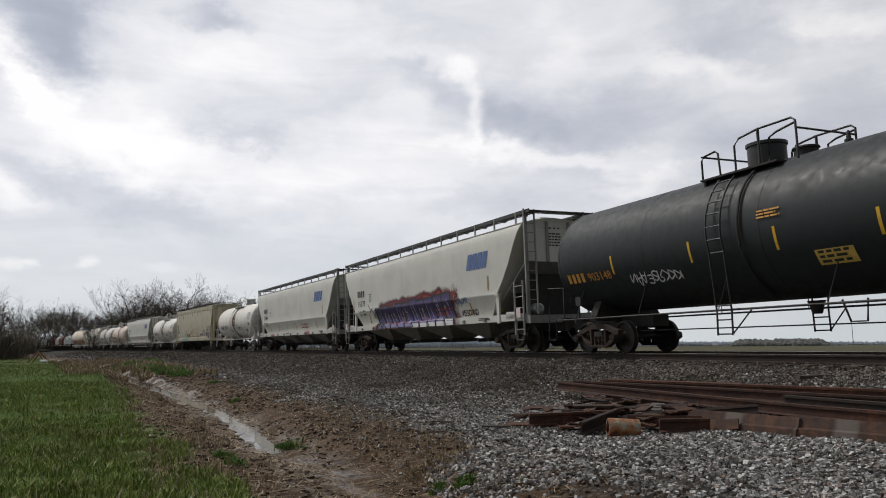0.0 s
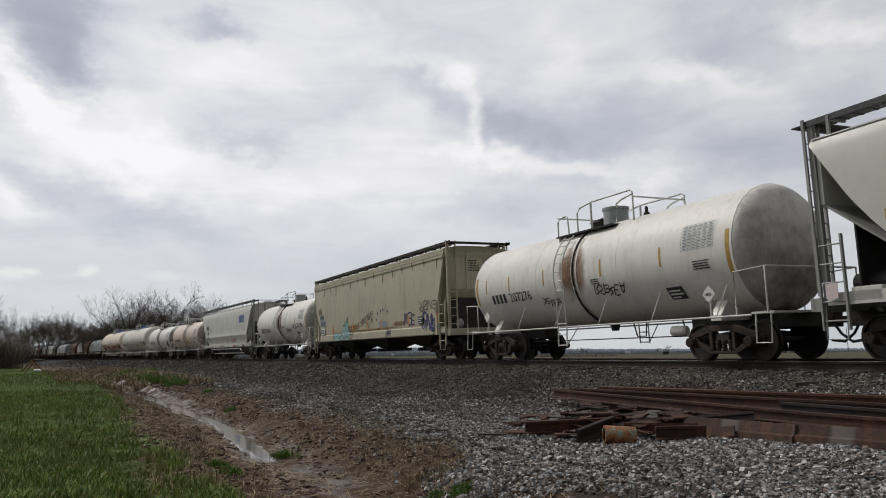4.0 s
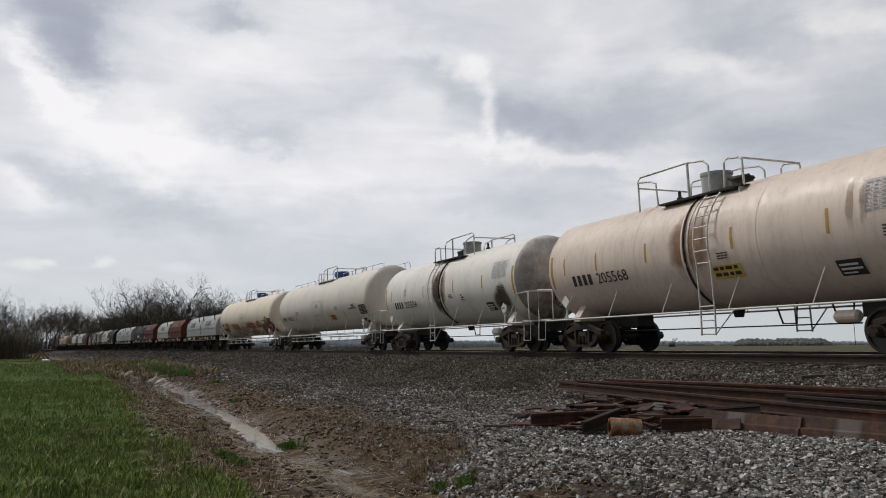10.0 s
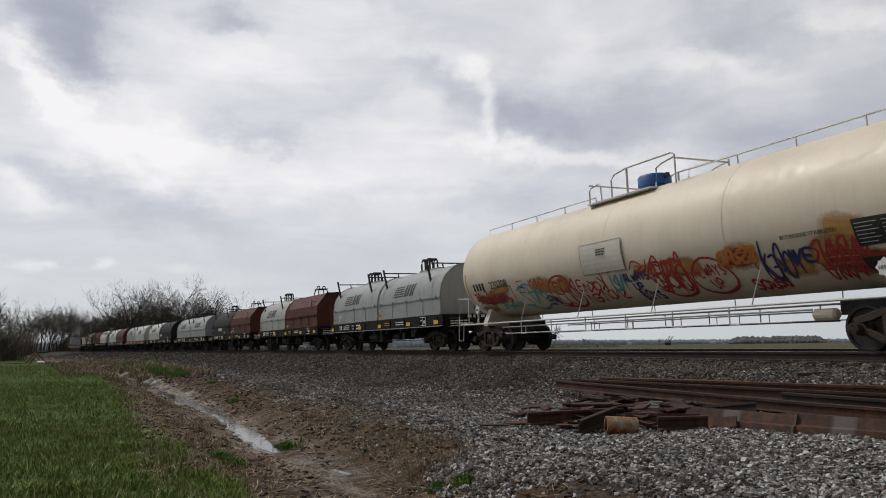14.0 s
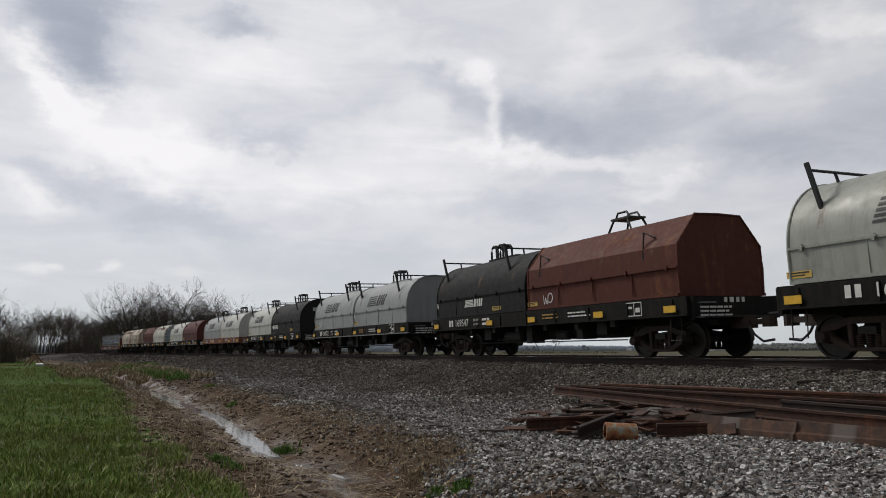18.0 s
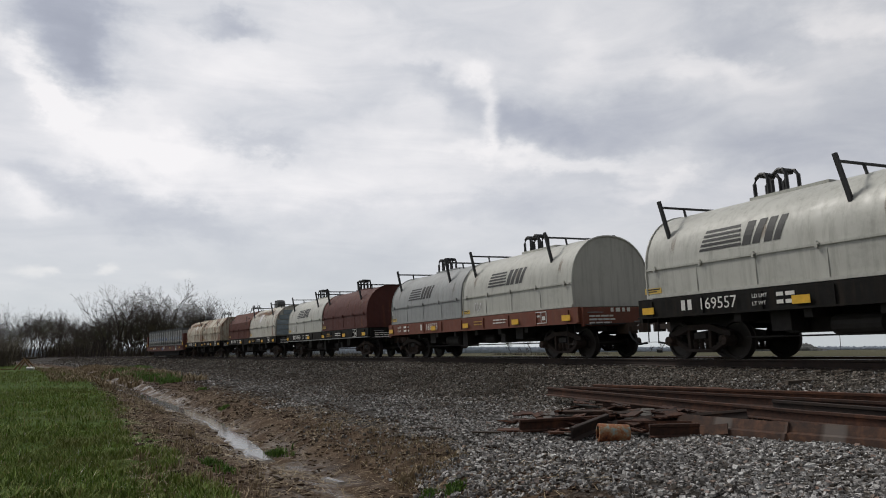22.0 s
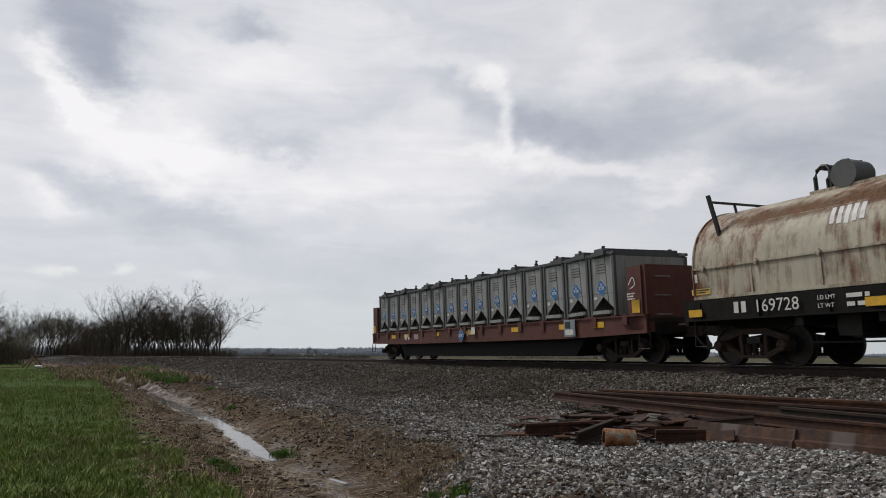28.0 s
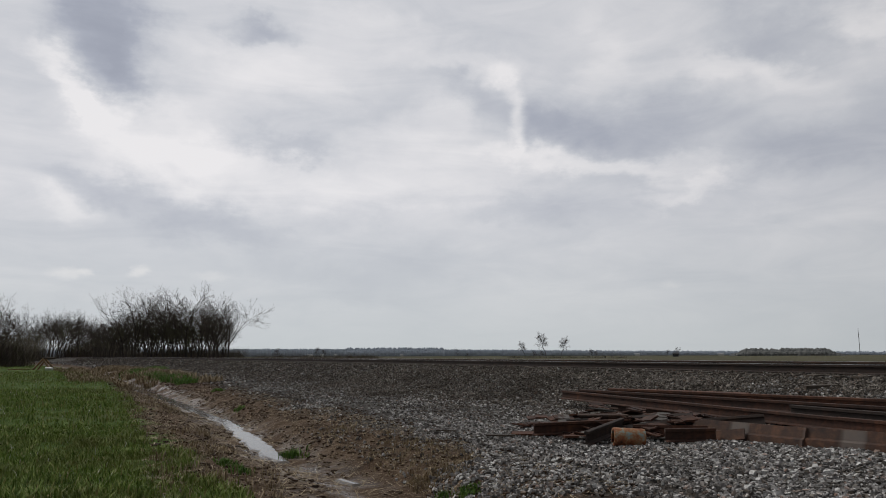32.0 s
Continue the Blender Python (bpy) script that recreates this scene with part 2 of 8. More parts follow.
# ---- mesh building ----
class Shape:
    """Collects plain faces; one Shape becomes one mesh."""

    def __init__(self):
        self.v, self.f = [], []

    def add(self, verts, faces):
        k = len(self.v)
        self.v += [tuple(p) for p in verts]
        self.f += [tuple(i + k for i in q) for q in faces]
        return self

    def box(self, x0, x1, y0, y1, z0, z1, m=None):
        p = [Vector((x, y, z)) for z in (z0, z1) for y in (y0, y1) for x in (x0, x1)]
        if m:
            p = [m @ q for q in p]
        return self.add(p, [(0, 2, 3, 1), (4, 5, 7, 6), (0, 1, 5, 4), (2, 6, 7, 3), (0, 4, 6, 2), (1, 3, 7, 5)])

    def prism(self, outline, a, b, axis="x", m=None):
        """An outline, (u, v) counter-clockwise, drawn out along an axis from a to b."""
        n = len(outline)
        place = {"x": lambda u, v, w: Vector((w, u, v)), "y": lambda u, v, w: Vector((u, w, v)), "z": lambda u, v, w: Vector((u, v, w))}[axis]
        p = [place(u, v, w) for w in (a, b) for u, v in outline]
        if m:
            p = [m @ q for q in p]
        side = [(i, (i + 1) % n, n + (i + 1) % n, n + i) for i in range(n)]
        return self.add(p, side + [tuple(range(n))[::-1], tuple(range(n, 2 * n))])

    def tube(self, pts, r, n=8, closed=False):
        pts = [Vector(p) for p in pts]
        rings, faces, k = [], [], len(pts)
        for i, p in enumerate(pts):
            d = (pts[(i + 1) % k] if closed or i < k - 1 else p) - (pts[i - 1] if closed or i else p)
            d.normalize()
            a = d.orthogonal() if abs(d.z) > 0.95 else d.cross(Vector((0, 0, 1)))
            a.normalize()
            b = d.cross(a)
            rr = r[i] if isinstance(r, (list, tuple)) else r
            rings += [p + (a * math.cos(2 * math.pi * j / n) + b * math.sin(2 * math.pi * j / n)) * rr for j in range(n)]
        for i in range(k if closed else k - 1):
            for j in range(n):
                a0, b0 = i * n, ((i + 1) % k) * n
                faces.append((a0 + j, a0 + (j + 1) % n, b0 + (j + 1) % n, b0 + j))
        if not closed:
            faces += [tuple(range(n))[::-1], tuple(range((k - 1) * n, k * n))]
        return self.add(rings, faces)

    def lathe(self, prof, axis="x", n=32, at=(0, 0, 0), cap=True):
        """(along, radius) pairs turned about an axis through at."""
        at = Vector(at)
        p, faces = [], []
        for w, r in prof:
            for j in range(n):
                c, s = r * math.cos(2 * math.pi * j / n), r * math.sin(2 * math.pi * j / n)
                p.append(at + {"x": Vector((w, c, s)), "y": Vector((c, w, -s)), "z": Vector((c, s, w))}[axis])
        for i in range(len(prof) - 1):
            for j in range(n):
                faces.append((i * n + j, i * n + (j + 1) % n, (i + 1) * n + (j + 1) % n, (i + 1) * n + j))
        if cap:
            faces += [tuple(range(n))[::-1], tuple(range((len(prof) - 1) * n, len(prof) * n))]
        return self.add(p, faces)

    def sheet(self, rows, closed=False):
        """A surface through rows of points."""
        w = len(rows[0])
        p = [q for r in rows for q in r]
        faces = [(i * w + j, i * w + j + 1, (i + 1) * w + j + 1, (i + 1) * w + j) for i in range(len(rows) - 1) for j in range(w - 1)]
        return self.add(p, faces)

    def mesh(self, name, mat, smooth=None):
        me = bpy.data.meshes.new(name)
        me.from_pydata(self.v, [], self.f)
        if mat:
            me.materials.append(M[mat] if isinstance(mat, str) else mat)
        if smooth:
            me.shade_smooth()
            me.set_sharp_from_angle(angle=radians(smooth))
        me.update()
        return me


def part(name, shape, mat, parent, label="", smooth=None, at=None):
    """Links a Shape, or a mesh that is there already, as one part of a thing."""
    me = shape.mesh(name, mat, smooth) if isinstance(shape, Shape) else shape
    ob = new(name, me)
    ob.parent = parent
    if at is not None:
        ob.matrix_local = at if isinstance(at, Matrix) else Matrix.Translation(at)
    if label:
        ob["label"] = label
    return ob


def thing(name, label, category, group="", m=None):
    ob = tagged(new(name), label, category, group)
    ob.empty_display_size = 0.3
    if m:
        ob.matrix_basis = m
    return ob


def bevel(me, width, segments=2):
    b = bmesh.new()
    b.from_mesh(me)
    bmesh.ops.bevel(b, geom=b.edges[:], offset=width, segments=segments, affect="EDGES", clamp_overlap=True)
    b.to_mesh(me)
    b.free()
    return me


def letters(text, size, mat, depth=0.004):
    """Flat lettering in the x-z plane that faces -y, from its lower left corner."""
    cu = bpy.data.curves.new("lettering", "FONT")
    cu.body, cu.size, cu.resolution_u = text, size, 2
    cu.extrude = depth / 2
    tmp = bpy.data.objects.new("lettering", cu)
    me = bpy.data.meshes.new_from_object(tmp)
    bpy.data.objects.remove(tmp)
    me.transform(pose(0, 0, 0, 90))
    me.materials.clear()
    me.materials.append(M[mat])
    return me


# ---- sky: a band of high cloud that drifts, open above to the world's light ----
# soft forms in the cloud: turn to the left, height, half width, half height, slope (degrees), strength
DARK = [(95.0, 22.2, 4.9, 3.1, -30, -0.37), (93.4, 20.2, 2.0, 1.6, -50, -0.12), (85.0, 24.7, 3.9, 1.1, 10, -0.22), (87.0, 9.6, 4.9, 1.9, -15, -0.17), (95.0, 12.2, 5.1, 1.4, -8, -0.15),
        (82.3, 15.8, 3.0, 1.0, 0, -0.13), (67.4, 20.4, 4.4, 2.3, -30, -0.16), (61.0, 17.5, 4.1, 1.9, -20, -0.19), (54.0, 17.5, 8.4, 2.5, -10, -0.17), (40.4, 13.9, 6.9, 2.2, -8, -0.16),
        (44.1, 22.3, 5.3, 1.9, -15, -0.18), (63.6, 11.9, 4.9, 1.5, 0, -0.1), (72.5, 6.4, 16.8, 1.8, 0, -0.06), (36.3, 16.5, 4.3, 2.6, -20, -0.14)]
BRIGHT = [(91.3, 17.0, 6.8, 3.3, -20, 0.17), (97.0, 19.0, 3.9, 1.2, -25, 0.22), (82.0, 21.0, 6.2, 3.2, 0, 0.13), (86.0, 13.7, 11.1, 2.5, -8, 0.18), (97.5, 10.8, 2.7, 1.7, 0, 0.14),
          (73.5, 14.3, 9.1, 2.6, 0, 0.12), (75.0, 24.1, 7.4, 2.0, -10, 0.1), (68.5, 22.0, 4.2, 1.0, 0, 0.14), (57.9, 14.5, 9.5, 1.1, -8, 0.18), (50.4, 12.3, 5.3, 0.8, 8, 0.14),
          (57.2, 22.5, 2.7, 3.6, 0, 0.1), (47.5, 20.6, 8.2, 1.3, -12, 0.12), (36.5, 22.3, 5.3, 1.4, -10, 0.16), (70.4, 18.2, 5.5, 1.7, 10, 0.1)]
WISPS = [(65.2, 21.2, 1.4, 1.2, 40, 0.2), (64.1, 19.7, 0.9, 1.6, 10, 0.18), (63.8, 18.0, 0.8, 1.9, 0, 0.20), (64.0, 16.5, 0.8, 1.2, -20, 0.15)]
PUFFS = [(97.4, 5.8, 1.3, 0.42, 0, 0.42), (96.2, 5.9, 0.6, 0.3, 0, 0.3), (92.7, 6.1, 0.8, 0.42, 20, 0.45), (87.6, 5.9, 1.5, 0.36, 0, 0.2), (52.6, 5.2, 0.8, 0.3, 0, 0.18)]


def cloud_material():
    k = Mat("high_cloud")
    m, n, l = k.m, k.n, k.l
    n.remove(k.b)
    unit = n.new("ShaderNodeVectorMath")
    unit.operation = "NORMALIZE"
    l.new(k.tc, unit.inputs[0])
    k.tc = unit.outputs[0]
    xyz = n.new("ShaderNodeSeparateXYZ")
    l.new(k.tc, xyz.inputs[0])
    deg = 57.29578
    turn = k.math("MULTIPLY", k.math("ARCTAN2", k.math("MULTIPLY", xyz.outputs[0], -1.0), xyz.outputs[1]), deg)
    up = k.math("MULTIPLY", k.math("ARCSINE", xyz.outputs[2]), deg)

    def swirl(scale, detail, rough, amount, shift):
        """A number of degrees, up or down, that wanders over the sky."""
        return k.math("MULTIPLY_ADD", k.noise(scale, detail, rough, (1, 1, 1.6), shift), 2 * amount, -amount)

    def add(a, b):
        return k.math("ADD", a, b)

    big_u, big_v = add(turn, swirl(5.0, 6, 0.6, 7.5, (3, 1, 0))), add(up, swirl(6.0, 6, 0.6, 4.2, (0, 5, 2)))
    fine_u, fine_v = add(turn, swirl(14.0, 6, 0.6, 1.3, (7, 2, 0))), add(up, swirl(14.0, 6, 0.6, 1.1, (0, 9, 4)))
    puff_u, puff_v = add(turn, swirl(60.0, 5, 0.6, 0.7, (1, 2, 0))), add(up, swirl(60.0, 5, 0.6, 0.35, (0, 3, 4)))
    # fibres of high cloud, drawn out along the wind, over broad soft swells
    total = k.math("MULTIPLY_ADD", k.noise(3.2, 7, 0.55, (1, 1, 2.2)), 0.38, 0.495)
    fib = n.new("ShaderNodeTexNoise")
    put(fib, "Scale", 9.0), put(fib, "Detail", 9.0), put(fib, "Roughness", 0.6), put(fib, "Distortion", 0.7)
    l.new(k.coord((1.0, 0.55, 2.6), (2, 0, 1)), fib.inputs["Vector"])
    total = add(total, k.math("MULTIPLY_ADD", fib.outputs["Fac"], 0.30, -0.15))
    puffs = None
    for forms, u, v in ((DARK, big_u, big_v), (BRIGHT, big_u, big_v), (WISPS, fine_u, fine_v), (PUFFS, puff_u, puff_v)):
        for a, e, wide, tall, slope, strength in forms:
            c, s = math.cos(radians(slope)), math.sin(radians(slope))
            du, dv = k.math("SUBTRACT", a, u), k.math("SUBTRACT", v, e)
            p = k.math("MULTIPLY", k.math("MULTIPLY_ADD", dv, s, k.math("MULTIPLY", du, c)), 1 / wide)
            q = k.math("MULTIPLY", k.math("MULTIPLY_ADD", du, -s, k.math("MULTIPLY", dv, c)), 1 / tall)
            r = n.new("ShaderNodeMapRange")
            r.interpolation_type = "SMOOTHERSTEP"
            l.new(k.math("SQRT", k.math("MULTIPLY_ADD", p, p, k.math("MULTIPLY", q, q))), r.inputs[0])
            for i, val in ((1, 0.0), (2, 1.5), (3, strength), (4, 0.0)):
                r.inputs[i].default_value = val
            if forms is PUFFS:
                puffs = r.outputs[0] if puffs is None else add(puffs, r.outputs[0])
            else:
                total = add(total, r.outputs[0])
    col = k.ramp(total, [(0.05, (0.30, 0.325, 0.41)), (0.40, (0.48, 0.51, 0.595)), (0.64, (0.69, 0.71, 0.765)), (0.90, (0.98, 0.965, 0.985))])
    low = k.ramp(xyz.outputs[2], [(0.0, 0.80), (0.10, 0.35), (0.20, 0.0)])
    col = k.mix(low, col, (0.62, 0.665, 0.68))
    col = k.mix(puffs, col, (1.0, 0.98, 0.96))
    # brighter towards the hidden sun; unseen +x side dimmed to darken car front ends
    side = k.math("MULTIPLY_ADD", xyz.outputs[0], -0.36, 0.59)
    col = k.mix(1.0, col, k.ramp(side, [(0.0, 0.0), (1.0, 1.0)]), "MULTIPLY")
    em, tr, mx, out = n.new("ShaderNodeEmission"), n.new("ShaderNodeBsdfTransparent"), n.new("ShaderNodeMixShader"), k.out
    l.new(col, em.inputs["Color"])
    fade = k.ramp(xyz.outputs[2], [(0.62, 1.0), (0.80, 0.0)])
    l.new(fade, mx.inputs[0]), l.new(tr.outputs[0], mx.inputs[1]), l.new(em.outputs[0], mx.inputs[2]), l.new(mx.outputs[0], out.inputs[0])
    return m


def build_sky():
    sh, rad = Shape(), 3600.0
    rows = []
    for i in range(15):
        up = radians(-2 + 57 * i / 14)
        rows.append([Vector((rad * math.cos(up) * math.sin(a), rad * math.cos(up) * math.cos(a), rad * math.sin(up)))
                     for a in (2 * math.pi * j / 96 for j in range(97))])
    sh.sheet(rows)
    ob = new("backdrop_sky", sh.mesh("backdrop_sky", cloud_material()))
    for p in ob.data.polygons:
        p.use_smooth = True
    return tagged(ob, "high broken overcast, white and blue-grey cloud", "sky", kind="structure")


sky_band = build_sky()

# ---- ground: one sheet from the track bed to the horizon ----
PROFILE = [(-4000, -1.6), (-300, -1.25), (-40, -0.95), (-8, -0.95), (-4.2, -0.9), (-2.6, -0.46), (-1.4, -0.31), (-0.9, -0.25), (0.9, -0.25), (1.3, -0.29), (1.5, -0.36), (2.0, -0.41), (2.6, -0.50), (4.2, -0.98),
           (6.0, -1.05), (8.5, -1.14), (9.8, -1.24), (10.6, -1.36), (11.0, -1.56), (11.5, -1.62), (12.0, -1.54), (12.6, -1.34), (13.4, -1.26), (16, -1.22), (24, -1.2), (80, -1.3), (4000, -1.6)]
_pq, _pz = [a for a, _ in PROFILE], [b for _, b in PROFILE]


def ditch_shift(x):
    """The ditch wanders a little from a line beside the track."""
    return float(np.interp(x, [-97, -58, -40, -28, -24.5, -20.7, -17, -13, -11.5, -9.8, -6], [0.0, 0.75, 0.65, 0.2, 0.1, -0.15, 0.0, 0.1, -0.2, -0.4, -0.45]))


def ground_z(x, y, q=None):
    q = off_track(x, y) if q is None else q
    z = float(np.interp(q - (ditch_shift(x) if 9.0 < q < 15 else 0), _pq, _pz))
    if abs(q) > 2.2 and abs(x) < 120 and abs(y) < 80:
        soft = min(1.0, (abs(q) - 2.2) / 2)
        rough = noise.noise(Vector((x * 0.5, y * 0.5, 0))) * 0.05 + noise.noise(Vector((x * 1.9, y * 1.9, 3))) * 0.025
        if 9.3 < q < 14:
            rough += noise.noise(Vector((x * 5.5, y * 5.5, 5))) * 0.055 + abs(noise.noise(Vector((x * 2.2, y * 3.6, 8)))) * 0.06 - 0.02
            rough *= min(1.0, 0.2 + abs(q - 11.45 - ditch_shift(x)) * 1.1)
        z += rough * soft
    return z


def grid_line(lo, fine_lo, fine_hi, hi, step, grow=1.16):
    a = list(np.arange(fine_lo, fine_hi, step))
    d, p = step, fine_hi
    while p < hi:
        a.append(p)
        d *= grow
        p += d
    a.append(hi)
    d, p = step * grow, fine_lo
    b = []
    while True:
        p -= d
        d *= grow
        if p < lo:
            break
        b.append(p)
    return [lo] + b[::-1] + a


def build_ground():
    xs = grid_line(-4200, -34, -3, 4200, 0.14, 1.045)
    ys = grid_line(-4200, -4, 12.5, 4200, 0.14, 1.06)
    gx, gy = np.meshgrid(xs, ys)
    flat = np.stack([gx.ravel(), gy.ravel()], 1)
    offs = np.empty(len(flat))
    for i in range(0, len(flat), 4000):
        block = flat[i:i + 4000]
        near = np.argmin((LINE[None, :, 0] - block[:, None, 0]) ** 2 + (LINE[None, :, 1] - block[:, None, 1]) ** 2, 1)
        px, py, h = LINE[near].T
        offs[i:i + 4000] = -((block[:, 1] - py) * np.cos(h) - (block[:, 0] - px) * np.sin(h))
    verts = [(x, y, ground_z(x, y, q)) for (x, y), q in zip(flat.tolist(), offs.tolist())]
    w = len(xs)
    faces = [(j * w + i, j * w + i + 1, (j + 1) * w + i + 1, (j + 1) * w + i) for j in range(len(ys) - 1) for i in range(w - 1)]
    me = bpy.data.meshes.new("ground")
    me.from_pydata(verts, [], faces)
    me.shade_smooth()
    me.attributes.new("off_track", "FLOAT", "POINT").data.foreach_set("value", offs.astype(np.float32))
    me.materials.append(ground_material())
    return tagged(new("ground", me), "grey ballast stone, brown wet mud, green grass and bare field", "ground", kind="structure")


def ground_material():
    k = Mat("ground", 0.95)
    n, l = k.n, k.l
    strip = n.new("ShaderNodeAttribute")
    strip.attribute_name = "off_track"
    q = strip.outputs["Fac"]
    ragged = k.math("MULTIPLY_ADD", k.noise(0.55, 6, 0.65), 2.4, -1.2)
    fray = k.math("MULTIPLY_ADD", k.noise(3.5, 5, 0.7), 1.2, -0.6)
    qr = k.math("ADD", k.math("ADD", q, ragged), fray)
    # stone
    cell = k.voronoi(19, "F1", "Color")
    edge = k.voronoi(19, "F1", "Distance")
    grey = n.new("ShaderNodeSeparateColor")
    l.new(cell, grey.inputs[0])
    stone = k.ramp(grey.outputs[0], [(0.0, (0.03, 0.027, 0.024)), (0.5, (0.08, 0.073, 0.066)), (0.85, (0.18, 0.168, 0.158)), (1.0, (0.40, 0.39, 0.375))])
    stone = k.mix(k.ramp(edge, [(0.25, 0.0), (0.65, 0.75)]), stone, (0.022, 0.02, 0.018))
    stone = k.mix(k.ramp(k.noise(0.35, 4), [(0.4, 0.0), (0.7, 0.55)]), stone, (0.05, 0.043, 0.036))
    # wet and dry mud, straw
    mud = k.ramp(k.noise(1.2, 8, 0.7), [(0.3, (0.042, 0.027, 0.018)), (0.5, (0.105, 0.071, 0.047)), (0.72, (0.21, 0.155, 0.105))])
    mud = k.mix(k.ramp(k.noise(20, 6, 0.7), [(0.35, 0.5), (0.65, 0.0)]), mud, (0.035, 0.022, 0.015))
    # grass and the bare land far off
    green = k.ramp(k.noise(1.6, 7, 0.7), [(0.3, (0.035, 0.06, 0.011)), (0.55, (0.065, 0.105, 0.02)), (0.75, (0.11, 0.13, 0.038))])
    green = k.mix(k.ramp(k.noise(0.12, 5), [(0.5, 0.0), (0.62, 0.6)]), green, (0.085, 0.08, 0.03))
    field = k.ramp(k.noise(0.012, 5, 0.6, (0.25, 1, 1)), [(0.35, (0.10, 0.085, 0.06)), (0.55, (0.085, 0.085, 0.045)), (0.7, (0.15, 0.13, 0.09))])
    c = k.mix(k.ramp(k.math("MULTIPLY_ADD", qr, 0.05, 0.0), [(0.455, 0.0), (0.49, 1.0)]), stone, mud)
    c = k.mix(k.ramp(k.math("MULTIPLY", qr, 0.05), [(0.655, 0.0), (0.68, 1.0)]), c, green)
    c = k.mix(k.ramp(k.math("MULTIPLY_ADD", q, -0.02, 0.0), [(0.08, 0.0), (0.12, 1.0)]), c, field)
    k.color(c)
    high = k.math("ADD", k.math("MULTIPLY", edge, -0.5), k.noise(9, 6, 0.7))
    k.bump(high, 0.8, 0.05)
    # soaked earth beside the water gleams
    near = k.math("ABSOLUTE", k.math("ADD", q, -11.55))
    wet = k.math("MULTIPLY", k.ramp(near, [(0.35, 1.0), (1.3, 0.0)]), k.ramp(k.noise(1.6, 5, 0.65), [(0.42, 0.0), (0.58, 1.0)]))
    k.rough(k.math("MULTIPLY_ADD", wet, -0.72, 0.95))
    l.new(k.math("MULTIPLY_ADD", wet, 0.45, 0.08), k.b.inputs["Specular IOR Level"])
    return k.m


ground = build_ground()


# ---- track ----
def sweep(outline, s0, s1, step, off):
    sh = Shape()
    count = max(1, int(round((s1 - s0) / step)))
    rows = []
    for i in range(count + 1):
        m = on_bed(s0 + (s1 - s0) * i / count, off)
        rows.append([m @ Vector((0, u, v)) for u, v in outline + outline[:1]])
    return sh.sheet(rows)


RAIL = [(-0.076, -0.186), (0.076, -0.186), (0.076, -0.174), (0.012, -0.155), (0.010, -0.055), (0.036, -0.043), (0.037, -0.006), (0.028, 0.0), (-0.028, 0.0),
        (-0.037, -0.006), (-0.036, -0.043), (-0.010, -0.055), (-0.012, -0.155), (-0.076, -0.174)]


def build_track():
    root = thing("railway_track", "single railway track, rusty rails on dark wooden ties in ballast", "railway track")
    for off in (-0.755, 0.755):
        part("rail", sweep(RAIL, -420, 420, 4, off), "rail", root, "rusty rail with a shiny running top", 40)
        part("rail_head", sweep([(-0.027, 0.001), (0.027, 0.001), (0.027, 0.003), (-0.027, 0.003)], -420, 420, 4, off), "tread", root, "bright worn top of the rail")
    k = Mat("tie_wood", 0.9)
    grain = k.noise(3, 7, 0.7, (1.2, 1, 9))
    k.color(k.ramp(k.math("MULTIPLY_ADD", k.own(), 0.3, k.math("MULTIPLY", grain, 0.8)), [(0.25, (0.022, 0.017, 0.013)), (0.6, (0.06, 0.046, 0.034)), (0.9, (0.12, 0.10, 0.08))]))
    k.bump(grain, 0.5, 0.02)
    M["tie"] = k.m
    tie = bevel(Shape().box(-0.115, 0.115, -1.3, 1.3, -0.36, -0.188).mesh("tie", "tie"), 0.008, 1)
    plate = Shape().box(-0.10, 0.10, -0.17, 0.17, -0.188, -0.176).mesh("tie_plate", "rail")
    for i in range(150):
        m = on_bed(-66 + i * 0.52, random.uniform(-0.05, 0.05), random.uniform(-0.012, 0.004)) @ pose(0, 0, 0, 0, 0, random.uniform(-1.2, 1.2))
        part("tie", tie, None, root, at=m)
        part("tie_plate", plate, None, root, at=on_bed(-66 + i * 0.52, -0.755))
    far = Shape()
    for i in range(560):
        s = -66.5 - i * 0.52
        far.box(-0.115, 0.115, -1.3, 1.3, -0.36, -0.19, on_bed(s))
    tagged(part("tie", far, "tie", root, "dark wooden ties far along the track"), kind="stuff")
    return root


track = build_track()


# ---- rolling stock: x forward along the car, y to the far side, z up from the rail ----
CARS, WHEELS = [], []


